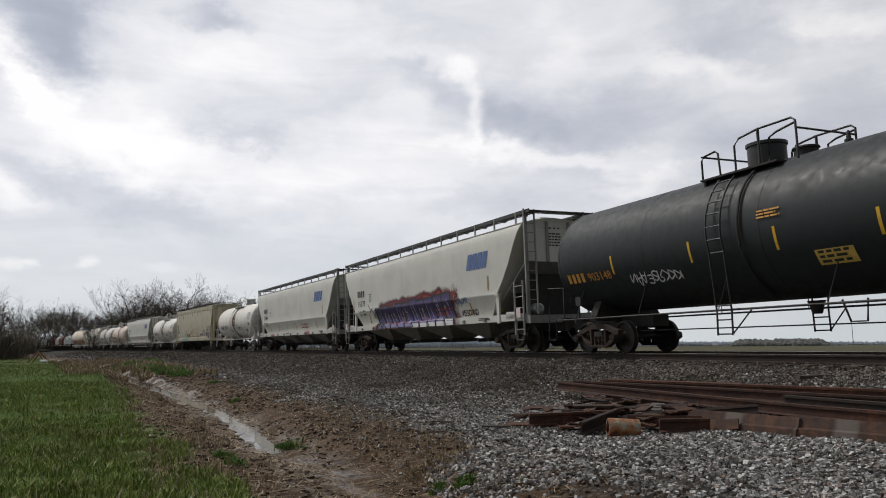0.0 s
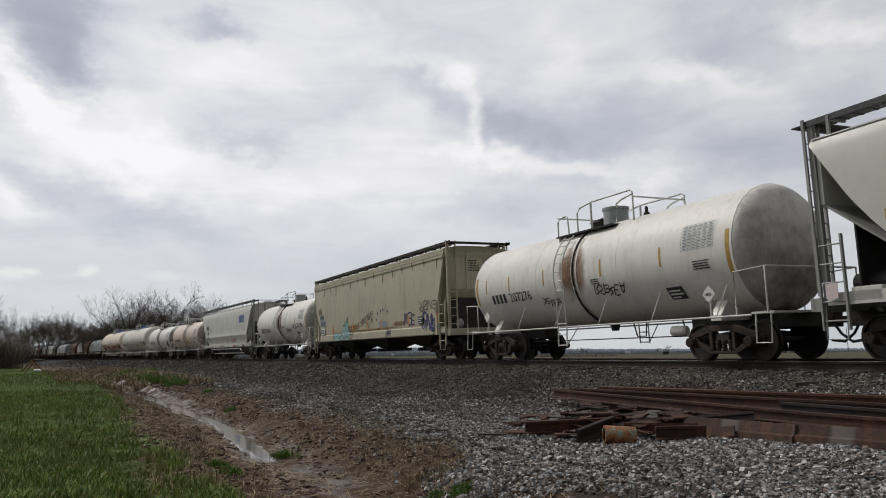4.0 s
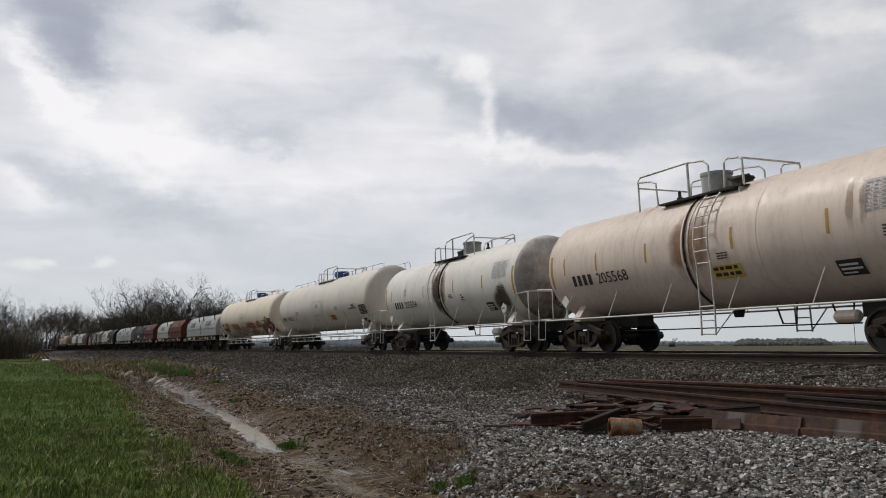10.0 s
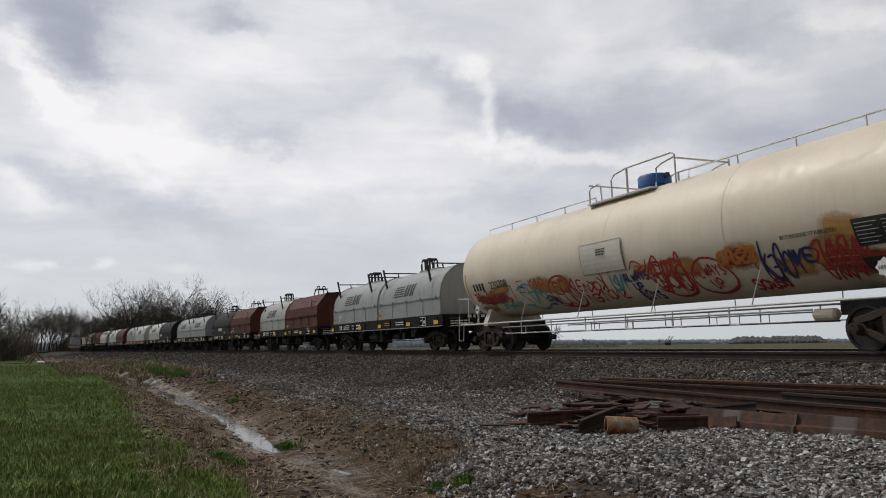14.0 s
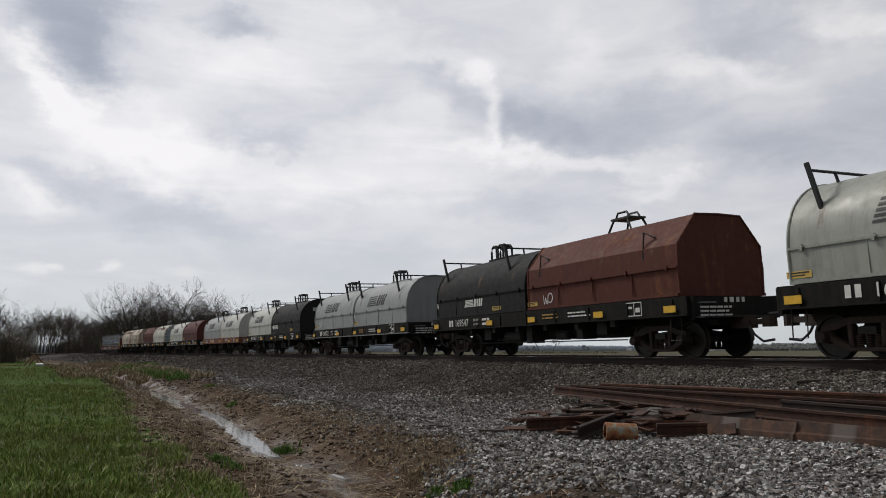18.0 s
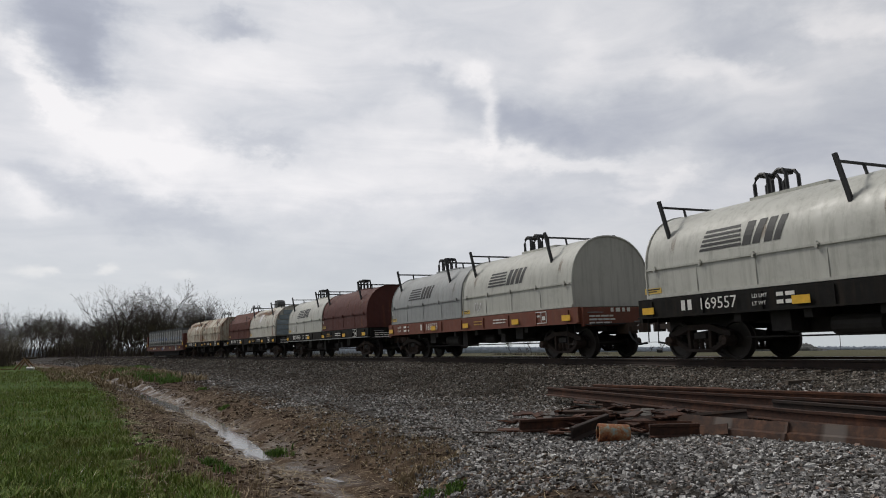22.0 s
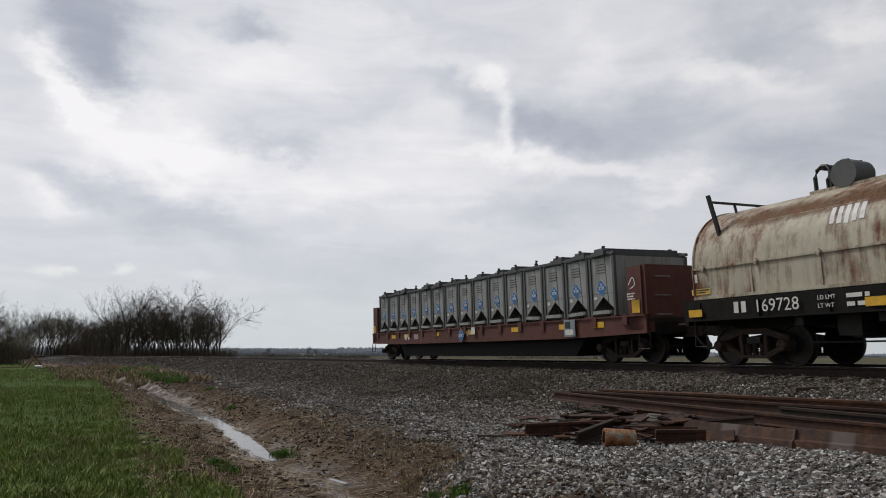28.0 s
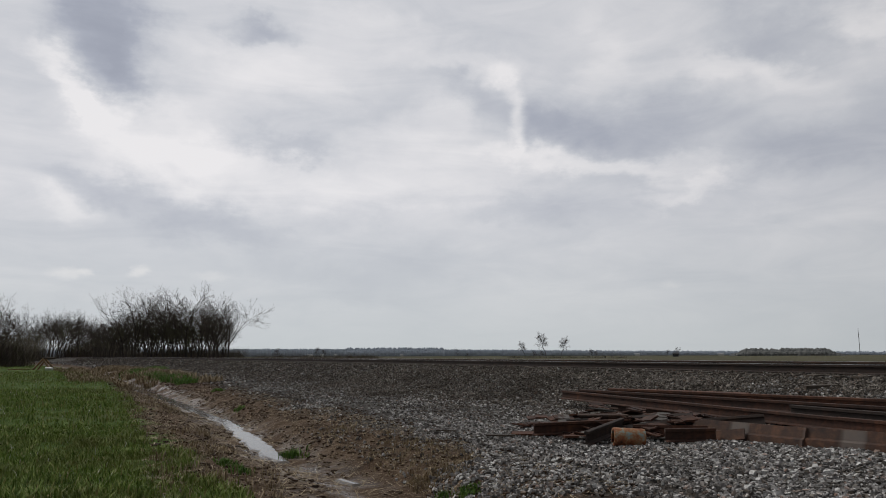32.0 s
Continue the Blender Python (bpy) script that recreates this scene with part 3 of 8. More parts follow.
def truck_meshes():
    side = Shape()
    w = (-0.08, 0.08)
    side.prism([(-0.98, 0.54), (-0.62, 0.60), (-0.34, 0.70), (0.34, 0.70), (0.62, 0.60), (0.98, 0.54), (0.98, 0.66), (0.70, 0.73), (0.38, 0.84), (-0.38, 0.84), (-0.70, 0.73), (-0.98, 0.66)], *w, "y")
    for k in (-1, 1):
        lower = [(0.98, 0.36), (0.98, 0.56), (0.78, 0.55), (0.72, 0.46), (0.40, 0.30), (0.30, 0.30), (0.30, 0.18), (0.46, 0.19), (0.80, 0.37)]
        side.prism([(k * a, b) for a, b in (lower if k > 0 else lower[::-1])], *w, "y")
        column = [(0.28, 0.2), (0.38, 0.25), (0.40, 0.74), (0.30, 0.74)]
        side.prism([(k * a, b) for a, b in (column if k > 0 else column[::-1])], *w, "y")
    side.box(-0.46, 0.46, -0.10, 0.10, 0.17, 0.245)
    bol = Shape()
    bol.prism([(-1.05, 0.50), (1.05, 0.50), (1.05, 0.64), (0.4, 0.72), (-0.4, 0.72), (-1.05, 0.64)], -0.19, 0.19)
    bol.lathe([(0.70, 0.2), (0.84, 0.2)], "z", 16)
    spring = Shape()
    for x in (-0.19, 0.0, 0.19):
        spring.lathe([(0.245 + i * 0.0175, 0.075 if i % 2 else 0.055) for i in range(15)], "z", 10, (x, 0, 0))
    wheel = Shape()
    for k in (-1, 1):
        prof = [(0.655, 0.07), (0.655, 0.12), (0.70, 0.15), (0.715, 0.37), (0.682, 0.40), (0.682, 0.485), (0.705, 0.487), (0.715, 0.462), (0.82, 0.455), (0.825, 0.40), (0.775, 0.385), (0.765, 0.16), (0.83, 0.13), (0.83, 0.07)]
        wheel.lathe([(k * a, b) for a, b in (prof if k > 0 else prof)], "y", 40)
    wheel.lathe([(-1.05, 0.07), (1.05, 0.07)], "y", 14)
    cap = Shape()
    cap.lathe([(-0.13, 0.06), (-0.12, 0.115), (0.06, 0.115), (0.10, 0.14), (0.2, 0.14)], "y", 18)
    for a in (90, 210, 330):
        cap.lathe([(-0.15, 0.022), (-0.11, 0.022)], "y", 6, (0.075 * math.cos(radians(a)), 0, 0.075 * math.sin(radians(a))))
    shoe = Shape()
    shoe.box(-0.05, 0.05, -0.06, 0.06, 0.30, 0.62)
    return dict(side=bevel(side.mesh("side_frame", "frame_rust"), 0.012, 1), bolster=bol.mesh("truck", "steel_dark", 40), spring=spring.mesh("spring", "frame_rust", 30),
                wheel=wheel.mesh("wheelset", "wheel", 30), cap=cap.mesh("bearing_cap", "frame_rust", 35), shoe=shoe.mesh("brake_shoe", "steel_dark"))


TRUCK = truck_meshes()


def add_truck(car, x, s0, name="truck"):
    t = part(name, TRUCK["bolster"], None, car, at=(x, 0, 0))
    for y in (-1.0, 1.0):
        part("side_frame", TRUCK["side"], None, t, at=(0, y, 0))
        part("spring_nest", TRUCK["spring"], None, t, at=(0, y, 0))
        for a in (-0.89, 0.89):
            part("bearing_cap", TRUCK["cap"], None, t, at=pose(a, y * 1.12, 0.457, 0, 0, 0 if y < 0 else 180))
    for a in (-0.89, 0.89):
        w = part("wheelset", TRUCK["wheel"], None, t, "worn steel wheels on an axle", at=(a, 0, 0.457))
        WHEELS.append((w, a, s0 + x + a))
        part("brake_shoe", TRUCK["shoe"], None, t, at=(a - math.copysign(0.53, a), -0.755, 0))
    return t


def coupler_mesh():
    sh = Shape()
    sh.box(-0.55, 0.0, -0.16, 0.16, 0.70, 1.02)
    sh.box(0.0, 0.45, -0.075, 0.075, 0.78, 0.92)
    sh.prism([(0.40, -0.16), (0.62, -0.18), (0.70, -0.08), (0.58, -0.02), (0.60, 0.12), (0.48, 0.16), (0.40, 0.10)], 0.72, 0.98, "z")
    return sh.mesh("coupler", "frame_rust")


def hose_mesh():
    return Shape().tube([(0.1, -0.25, 0.75), (0.25, -0.27, 0.55), (0.45, -0.22, 0.38), (0.68, -0.1, 0.42)], 0.03, 8).mesh("brake_hose", "black", 60)


COUPLER, HOSE = coupler_mesh(), hose_mesh()


def running_gear(car, end, trucks, s0):
    for k in (-1, 1):
        add_truck(car, k * trucks, s0)
        turn = 0 if k > 0 else 180
        part("coupler", COUPLER, None, car, at=pose(k * end, 0, 0, 0, 0, turn))
        part("brake_hose", HOSE, None, car, at=pose(k * end, 0, 0, 0, 0, turn))


def ladder(x0, x1, y, z0, z1, rungs, r=0.016):
    """Two stiles and rungs in an x-z plane."""
    sh = Shape()
    for x in (x0, x1):
        sh.box(x - 0.02, x + 0.02, y - 0.03, y + 0.03, z0, z1)
    for i in range(rungs):
        z = z0 + (z1 - z0) * (i + 0.5) / rungs
        sh.tube([(x0, y, z), (x1, y, z)], r, 6)
    return sh


def cross_ladder(x, y0, y1, z0, z1, rungs, r=0.016):
    sh = Shape()
    for y in (y0, y1):
        sh.box(x - 0.03, x + 0.03, y - 0.02, y + 0.02, z0, z1)
    for i in range(rungs):
        z = z0 + (z1 - z0) * (i + 0.5) / rungs
        sh.tube([(x, y0, z), (x, y1, z)], r, 6)
    return sh


def bars(width, lines, pitch, height, seed=0, words=3):
    """Writing too small to read: rows of plain bars in the x-z plane."""
    rnd, sh = random.Random(seed), Shape()
    for i in range(lines):
        x, z = 0.0, -i * pitch
        end = width * rnd.uniform(0.72, 1.0)
        while x < end - 0.02:
            w = min(end - x, width / words * rnd.uniform(0.5, 1.1))
            sh.box(x, x + w, -0.003, 0.003, z, z + height)
            x += w + height * 0.7
    return sh


def slab(w, h, t=0.006):
    return Shape().box(0, w, -t, t, 0, h)


def wheel_mesh(r=0.28):
    sh = Shape()
    ring = [(0, r * math.cos(2 * math.pi * i / 20), r * math.sin(2 * math.pi * i / 20)) for i in range(20)]
    sh.tube(ring, 0.018, 6, True)
    for i in range(4):
        a = math.pi * i / 4
        sh.tube([(0, r * math.cos(a), r * math.sin(a)), (0, -r * math.cos(a), -r * math.sin(a))], 0.013, 5)
    sh.lathe([(-0.05, 0.05), (0.05, 0.05)], "x", 10)
    return sh


# -- covered hopper --
HOPPER_SIDE = [(1.36, 1.14), (1.37, 1.36), (1.41, 1.56), (1.47, 1.76), (1.525, 1.92), (1.565, 2.04), (1.59, 2.10), (1.585, 2.14), (1.575, 2.20), (1.58, 2.6), (1.59, 3.1), (1.595, 3.8), (1.575, 4.12), (1.53, 4.30), (1.45, 4.42), (1.30, 4.48), (0.8, 4.57), (0.4, 4.62), (0, 4.64)]
TAN_SIDE = [(1.49, 1.05), (1.53, 1.09), (1.53, 1.40), (1.50, 1.44), (1.52, 1.9), (1.55, 2.6), (1.55, 3.3), (1.53, 4.0), (1.52, 4.18), (1.56, 4.20), (1.56, 4.29), (1.52, 4.31), (1.55, 4.33), (1.55, 4.42), (1.50, 4.44), (1.52, 4.46), (1.52, 4.55), (1.40, 4.60), (0.8, 4.68), (0, 4.70)]


def end_inset(z, deep):
    """How far the sloping end of the side stands in from the car's end."""
    return 0.24 + deep * float(np.interp(z, (1.3, 2.25, 2.54, 2.88, 3.22, 3.55, 3.99, 4.35, 4.5), (2.45, 1.57, 1.29, 1.0, 0.76, 0.56, 0.28, 0.02, 0.10)))


def side_at(profile, z):
    zs, ys = [b for _, b in profile], [a for a, _ in profile]
    return float(np.interp(z, zs, ys))


def covered_hopper(label, s0, mat, profile, half, trucks, bays, deep, seed, old=False, pipes=False):
    car = thing("covered_hopper_car", label, "hopper car", "cars of the freight train")
    CARS.append((car, s0))
    frame = mat if old else "end_grey"
    shell = Shape()
    full = [(-a, b) for a, b in profile] + [(a, b) for a, b in profile[::-1][1:]]
    cols = 13
    rows = []
    for y, z in full:
        e = half - end_inset(z, deep)
        rows.append([Vector((-e + 2 * e * i / (cols - 1), y, z)) for i in range(cols)])
    shell.sheet([r[::-1] for r in rows])
    half_rows = len(profile)
    for k in (0, cols - 1):
        pts = [(rows[i][k], rows[-1 - i][k]) for i in range(half_rows)]
        strip = [[a, b] for a, b in pts]
        shell.sheet(strip if k else [r[::-1] for r in strip])
    part("body", shell, mat, car, smooth=32)
    # side sills and end frames
    for y in (-1.47, 1.47):
        part("side_sill", Shape().box(-half + 0.35, half - 0.35, y - 0.05, y + 0.05, 1.10, 1.34), mat, car)
    for k in (-1, 1):
        a, b = sorted((k * (half + 0.1), k * (trucks - 1.3)))
        part("stub_sill", Shape().box(a, b, -0.2, 0.2, 0.72, 1.06), "steel_dark", car)
    for k in (-1, 1):
        x = k * (half - 0.25)
        part("end_sill", Shape().box(min(x, x + k * 0.3), max(x, x + k * 0.3), -1.5, 1.5, 1.0, 1.26), frame, car)
        part("end_platform", Shape().box(k * (half - 0.9) - 0.55, k * (half - 0.9) + 0.6, -1.4, 1.4, 1.26, 1.29), "grating" if not old else mat, car)
        for y in (-1.36, 1.36):
            post = Shape().box(x - 0.06, x + 0.06, y - 0.05, y + 0.05, 1.2, 4.80)
            part("corner_post", post, frame, car)
        part("end_ladder", cross_ladder(x + k * 0.10, -1.46, -1.04, 1.3, 4.88, 11), frame, car)
        part("end_ladder", cross_ladder(x + k * 0.10, 1.04, 1.46, 1.3, 4.88, 11), frame, car)
        for y in (-1.55, 1.55):
            a, b = sorted((x - k * 0.55, x))
            part("side_ladder", ladder(a, b, y, 0.62, 2.45, 5), frame, car)
        part("sill_box", bevel(Shape().box(min(x - k * 0.62, x - k * 1.25), max(x - k * 0.62, x - k * 1.25), -1.52, -1.30, 1.14, 1.42).mesh("sill_box", mat), 0.02), None, car)
        a, b = x - k * 0.5, x - k * 0.06
        part("step", Shape().tube([(a, -1.52, 1.1), (a, -1.56, 0.45), (b, -1.56, 0.45), (b, -1.52, 1.1)], 0.016, 6), mat if old else "end_grey", car)
        inner = half - end_inset(2.1, deep)
        gus = Shape().box(k * inner - 0.11, k * inner + 0.11, -1.61, -1.47, 2.03, 2.10).box(k * inner - 0.10, k * inner + 0.08, -1.56, -1.48, 1.05, 2.03)
        part("gusset", gus, mat, car, "upright end plate of the side")
        face, foot = x - k * 0.06, 3.1 if not old else 2.9
        wall = [(-1.36, foot), (1.36, foot), (1.36, 4.30), (1.15, 4.46), (0.6, 4.56), (-0.6, 4.56), (-1.15, 4.46), (-1.36, 4.30)]
        part("end_wall", Shape().prism(wall, min(face, face - k * 0.08), max(face, face - k * 0.08)), frame if old else mat, car)
        low = half - end_inset(1.35, deep) - 0.05
        slope = [(k * (low - 0.06), 1.32), (k * low, 1.32), (face, foot), (face - k * 0.08, foot)]
        part("slope_sheet", Shape().prism(slope if k < 0 else slope[::-1], -1.33, 1.33, "y"), frame, car, "sloping end sheet")
        for u in (0.45, 0.8):
            web, rise = k * low + (face - k * low) * u, 1.30 + (foot - 1.34) * u
            part("end_web", Shape().box(web - 0.02, web + 0.02, -1.1, 1.1, 1.28, rise), "steel_dark", car, "dark steel web under the sloping end")
        for y in (-0.45, 0.45):
            part("end_stiffener", Shape().box(min(face, face + k * 0.06), max(face, face + k * 0.06), y - 0.05, y + 0.05, foot, 4.5), frame, car)
        part("end_mark", bars(0.62, 1, 0.2, 0.13, seed, 4), "letter_black", car, at=pose(face + k * 0.008, -0.42 * k, 4.25, 0, 0, 90 * k))
        part("end_mark", bars(0.6, 5, 0.10, 0.05, seed + 3, 4), "letter_black", car, at=pose(face + k * 0.008, -0.42 * k, 4.05, 0, 0, 90 * k))
    part("brake_wheel", wheel_mesh(), "steel_dark", car, at=(half - 0.05, 0.62, 2.35))
    part("brake_cylinder", Shape().lathe([(0, 0.12), (0.05, 0.19), (0.5, 0.19), (0.55, 0.1)], "x", 14, (half - 1.0, -0.75, 1.5)), "galv", car)
    part("air_reservoir", Shape().lathe([(0, 0.1), (0.06, 0.2), (0.9, 0.2), (0.96, 0.1)], "x", 14, (-half + 0.4, -0.7, 1.52)), "steel_dark", car)
    # roof walk on brackets, hatches in a row
    for side in (-1, 1):
        y0, y1 = sorted((side * 0.90, side * 1.42))
        walkway = Shape()
        for i in range(6):
            yy = y0 + (y1 - y0 - 0.06) * i / 5
            walkway.box(-half + 0.1, half + 0.15, yy, yy + 0.06, 4.775, 4.80)
        for i in range(int(2 * half / 0.3)):
            walkway.box(-half + 0.15 + 0.3 * i, -half + 0.21 + 0.3 * i, y0, y1, 4.765, 4.78)
        part("running_board", walkway, "grating", car, "dark steel grating walk")
        part("board_edge", Shape().box(-half + 0.1, half + 0.15, side * 1.43 - 0.012, side * 1.43 + 0.012, 4.72, 4.84), "grating" if not old else "frame_rust", car)
        count = 13
        bracket = Shape().box(-0.035, 0.035, -0.02, 0.02, 4.38, 4.82).box(-0.03, 0.03, min(0, -side * 0.5), max(0, -side * 0.5), 4.72, 4.765).mesh("bracket", "end_grey" if not old else "frame_rust")
        for i in range(count):
            part("bracket", bracket, None, car, at=(-half + 0.7 + (2 * half - 1.4) * i / (count - 1), side * 1.43, 0))
        if not old:
            part("eave", Shape().tube([(-half + 0.35, side * 1.47, 4.40), (half - 0.35, side * 1.47, 4.40)], 0.03, 6), "end_grey", car, "grey folded roof edge")
    for k in (-1, 1):
        part("roof_end_walk", Shape().box(k * half - 0.35, k * half + 0.16, -1.42, 1.42, 4.775, 4.80) if k > 0 else Shape().box(-half - 0.16, -half + 0.35, -1.42, 1.42, 4.775, 4.80), "grating" if not old else "frame_rust", car)
    hatch = Shape().prism([(-0.38, 4.60), (0.38, 4.60), (0.33, 4.74), (-0.33, 4.74)], -half + 0.8, half - 0.8)
    part("hatch", hatch, mat, car, "long roof hatch cover")
    # outlets
    span = 2 * (half - end_inset(1.3, deep)) - 0.5
    for i in range(bays):
        c = -span / 2 + span * (i + 0.5) / bays
        w = span / bays / 2 - 0.02
        cone = Shape()
        top = [(c - w, -1.40), (c + w, -1.40), (c + w, 1.40), (c - w, 1.40)]
        low = [(c - 0.28, -0.5), (c + 0.28, -0.5), (c + 0.28, 0.5), (c - 0.28, 0.5)]
        cone.add([(x, y, 1.16) for x, y in top] + [(x, y, 0.55) for x, y in low],
                 [(0, 1, 5, 4), (1, 2, 6, 5), (2, 3, 7, 6), (3, 0, 4, 7), (4, 5, 6, 7), (3, 2, 1, 0)])
        bay = part("outlet_hopper", cone, "steel_dark" if old else "hopper_under", car)
        part("outlet_gate", Shape().box(c - 0.36, c + 0.36, -0.62, 0.62, 0.40, 0.56).lathe([(-0.95, 0.07), (0.95, 0.07)], "y", 8, (c, 0, 0.47)), "steel_dark", bay)
    if pipes:
        part("discharge_pipe", Shape().tube([(-5.6, -1.42, 0.94), (5.2, -1.42, 0.94), (5.6, -1.42, 0.75)], 0.045, 8), "rail_white", car, "white pipe under the side sill", 60)
        part("discharge_pipe", Shape().tube([(-5.6, -1.1, 0.55), (5.4, -1.1, 0.55)], 0.05, 10), "rail_white", car, "white pipe along the outlets", 60)
    running_gear(car, half + 0.25, trucks, s0)
    return car


def on_side(car, name, me, x, z, profile, mat=None, label="", lift=0.008):
    """Hangs flat lettering on the near side, leaning with the wall."""
    y = side_at(profile, z)
    y2 = side_at(profile, z + 0.25)
    lean = math.degrees(math.atan2(y - y2, 0.25))
    return part(name, me, mat, car, label, at=pose(x, -y - lift, z, -lean, 0, 0))


# -- tank car --
def tank_car(label, s0, mat, half, radius, axle, trucks, seed, dome="valve", pale=True, flip=False, shift=0.0, drop=0.0):
    car = thing("tank_car", label, "tank car", "cars of the freight train")
    CARS.append((car, s0))
    head = 0.62 if half > 7 else 0.58
    prof = [(-half, 0.02)]
    prof += [(-half + head * (1 - math.cos(a)), radius * math.sin(a)) for a in (math.pi / 2 * i / 10 for i in range(2, 11))]
    prof += [(x, radius) for x in np.linspace(-half + head + 0.4, half - head - 0.4, 9)]
    prof += [(half - head * (1 - math.cos(a)), radius * math.sin(a)) for a in (math.pi / 2 * i / 10 for i in range(10, 1, -1))]
    prof += [(half, 0.02)]
    part("tank", Shape().lathe(prof, "x", 56, (0, 0, axle)), mat, car, smooth=40)
    seams = 5 if half > 7 else 4
    for i in range(seams):
        x = -half + head + (2 * half - 2 * head) * i / (seams - 1)
        part("seam_band", Shape().lathe([(x - 0.035, radius - 0.01), (x - 0.03, radius + 0.005), (x + 0.03, radius + 0.005), (x + 0.035, radius - 0.01)], "x", 56, (0, 0, axle), False), mat, car, smooth=40)
    rail = "rail_white" if pale else "black"
    low = 1.02
    for k in (-1, 1):
        stub = Shape().box(k * (half + 0.55) - 0.0 if k < 0 else half - 3.2, -half + 3.2 if k < 0 else half + 0.55, -0.28, 0.28, 0.74, 1.08)
        part("stub_sill", stub, "steel_dark", car)
        saddle = Shape().prism([(-1.2, 0.95), (1.2, 0.95), (1.2, 1.08), (0.95, axle - radius * 0.78), (-0.95, axle - radius * 0.78), (-1.2, 1.08)], k * trucks - 0.16, k * trucks + 0.16)
        part("saddle", saddle, mat if pale else "steel_dark", car)
        part("end_platform", Shape().box(k * half - 0.25, k * half + 0.35, -1.42, 1.42, 1.04, 1.09), rail, car)
        grab = [(k * (half - 0.6), -1.48, 1.05), (k * (half - 0.6), -1.48, 2.0), (k * (half + 0.25), -1.48, 2.05), (k * (half + 0.25), -1.48, 1.05)]
        part("end_rail", Shape().tube(grab, 0.022, 8), rail, car, smooth=60)
        part("end_rail", Shape().tube([(x, -y, z) for x, y, z in grab], 0.022, 8), rail, car, smooth=60)
        part("end_rail", Shape().tube([(k * (half + 0.25), -1.45, 2.05), (k * (half + 0.25), 1.45, 2.05)], 0.022, 8), rail, car, smooth=60)
        part("step", Shape().tube([(k * (half + 0.1) - 0.2, -1.46, 1.05), (k * (half + 0.1) - 0.2, -1.5, 0.42), (k * (half + 0.1) + 0.2, -1.5, 0.42), (k * (half + 0.1) + 0.2, -1.46, 1.05)], 0.018, 6), rail, car)
        part("placard_bracket", Shape().tube([(k * (half - 1.35), -1.46, 1.05), (k * (half - 1.35), -1.46, 1.45)], 0.03, 6).box(k * (half - 1.35) - 0.13, k * (half - 1.35) + 0.13, -1.49, -1.45, 1.42, 1.68), rail, car)
    for y in (-1.48, 1.48):
        part("side_rail", Shape().tube([(-half + 0.2, y, low), (half - 0.2, y, low)], 0.025, 8), rail, car, smooth=60)
        for x in np.linspace(-half + 1.2, half - 1.2, 6):
            part("rail_bracket", Shape().tube([(x, y, low), (x + 0.2, y * 0.86, axle - radius * 0.55)], 0.014, 5), rail, car)
    part("brake_wheel", wheel_mesh(), "steel_dark", car, at=(-half - 0.3, -0.5, 1.75))
    part("brake_cylinder", Shape().lathe([(0, 0.08), (0.05, 0.13), (0.5, 0.13), (0.55, 0.08)], "x", 14, (half - 3.5, -0.7, 0.76)), mat, car)
    part("brake_rod", Shape().tube([(-half + 3, -0.6, 0.62), (half - 3, -0.6, 0.62)], 0.018, 6), "steel_dark", car)
    if dome != "blue":
        part("bottom_outlet", Shape().lathe([(0.86, 0.1), (0.9, 0.12), (1.0, 0.14), (1.15, 0.2)], "z", 14), "steel_dark", car)
    top = axle + radius
    way = -1 if flip else 1

    def top_part(name, shape, m, parent, label="", smooth=None):
        ob = part(name, shape, m, parent, label, smooth)
        ob.location.x += shift if parent is car else 0.0
        return ob

    def mirror(pts):
        return [(way * x, y, z) for x, y, z in pts]

    if dome == "blue":
        d = top_part("valve_housing", Shape().lathe([(top - 0.10, 0.40), (top + 0.06, 0.40), (top + 0.09, 0.47), (top + 0.34, 0.47), (top + 0.40, 0.42)], "z", 28, (0.45, 0, 0)), "blue", car, "blue valve housing", 40)
        top_part("housing_latch", Shape().box(-0.12, -0.02, -0.05, 0.05, top + 0.26, top + 0.38).box(0.90, 1.02, -0.05, 0.05, top + 0.26, top + 0.38), "black", d)
    else:
        r, up = (0.44, 0.56) if not pale else (0.38, 0.50)
        d = top_part("valve_housing", Shape().lathe([(top - 0.08, r), (top + up - 0.10, r), (top + up - 0.08, r + 0.03), (top + up - 0.01, r + 0.03), (top + up, r - 0.03)], "z", 28, (way * (0.38 if pale else -0.36), 0, 0)), "black" if not pale else "galv", car, "cylindrical valve housing", 40)
        top_part("manway", Shape().lathe([(top - 0.05, 0.26), (top + 0.14, 0.26), (top + 0.16, 0.30), (top + 0.2, 0.28)], "z", 18, (-way * (0.45 if pale else -0.7), 0, 0)), "steel_dark", car, smooth=40)
        top_part("manway_bolt", Shape().tube(mirror([(-0.75, -0.1, top + 0.2), (-0.1, -0.1, top + 0.24)]), 0.04, 6), "steel_dark", car)
        top_part("relief_valve", Shape().lathe([(top - 0.02, 0.09), (top + 0.1, 0.09), (top + 0.12, 0.05), (top + 0.26, 0.045), (top + 0.3, 0.015)], "z", 12, (way * 1.75, 0, 0)), "steel_dark", car, smooth=50)
    wide = 0.95
    deck_z = axle + math.sqrt(max(0.0, radius ** 2 - wide ** 2)) + 0.10
    x0, x1 = (-1.35, 2.3) if pale else (-1.5, 1.25)
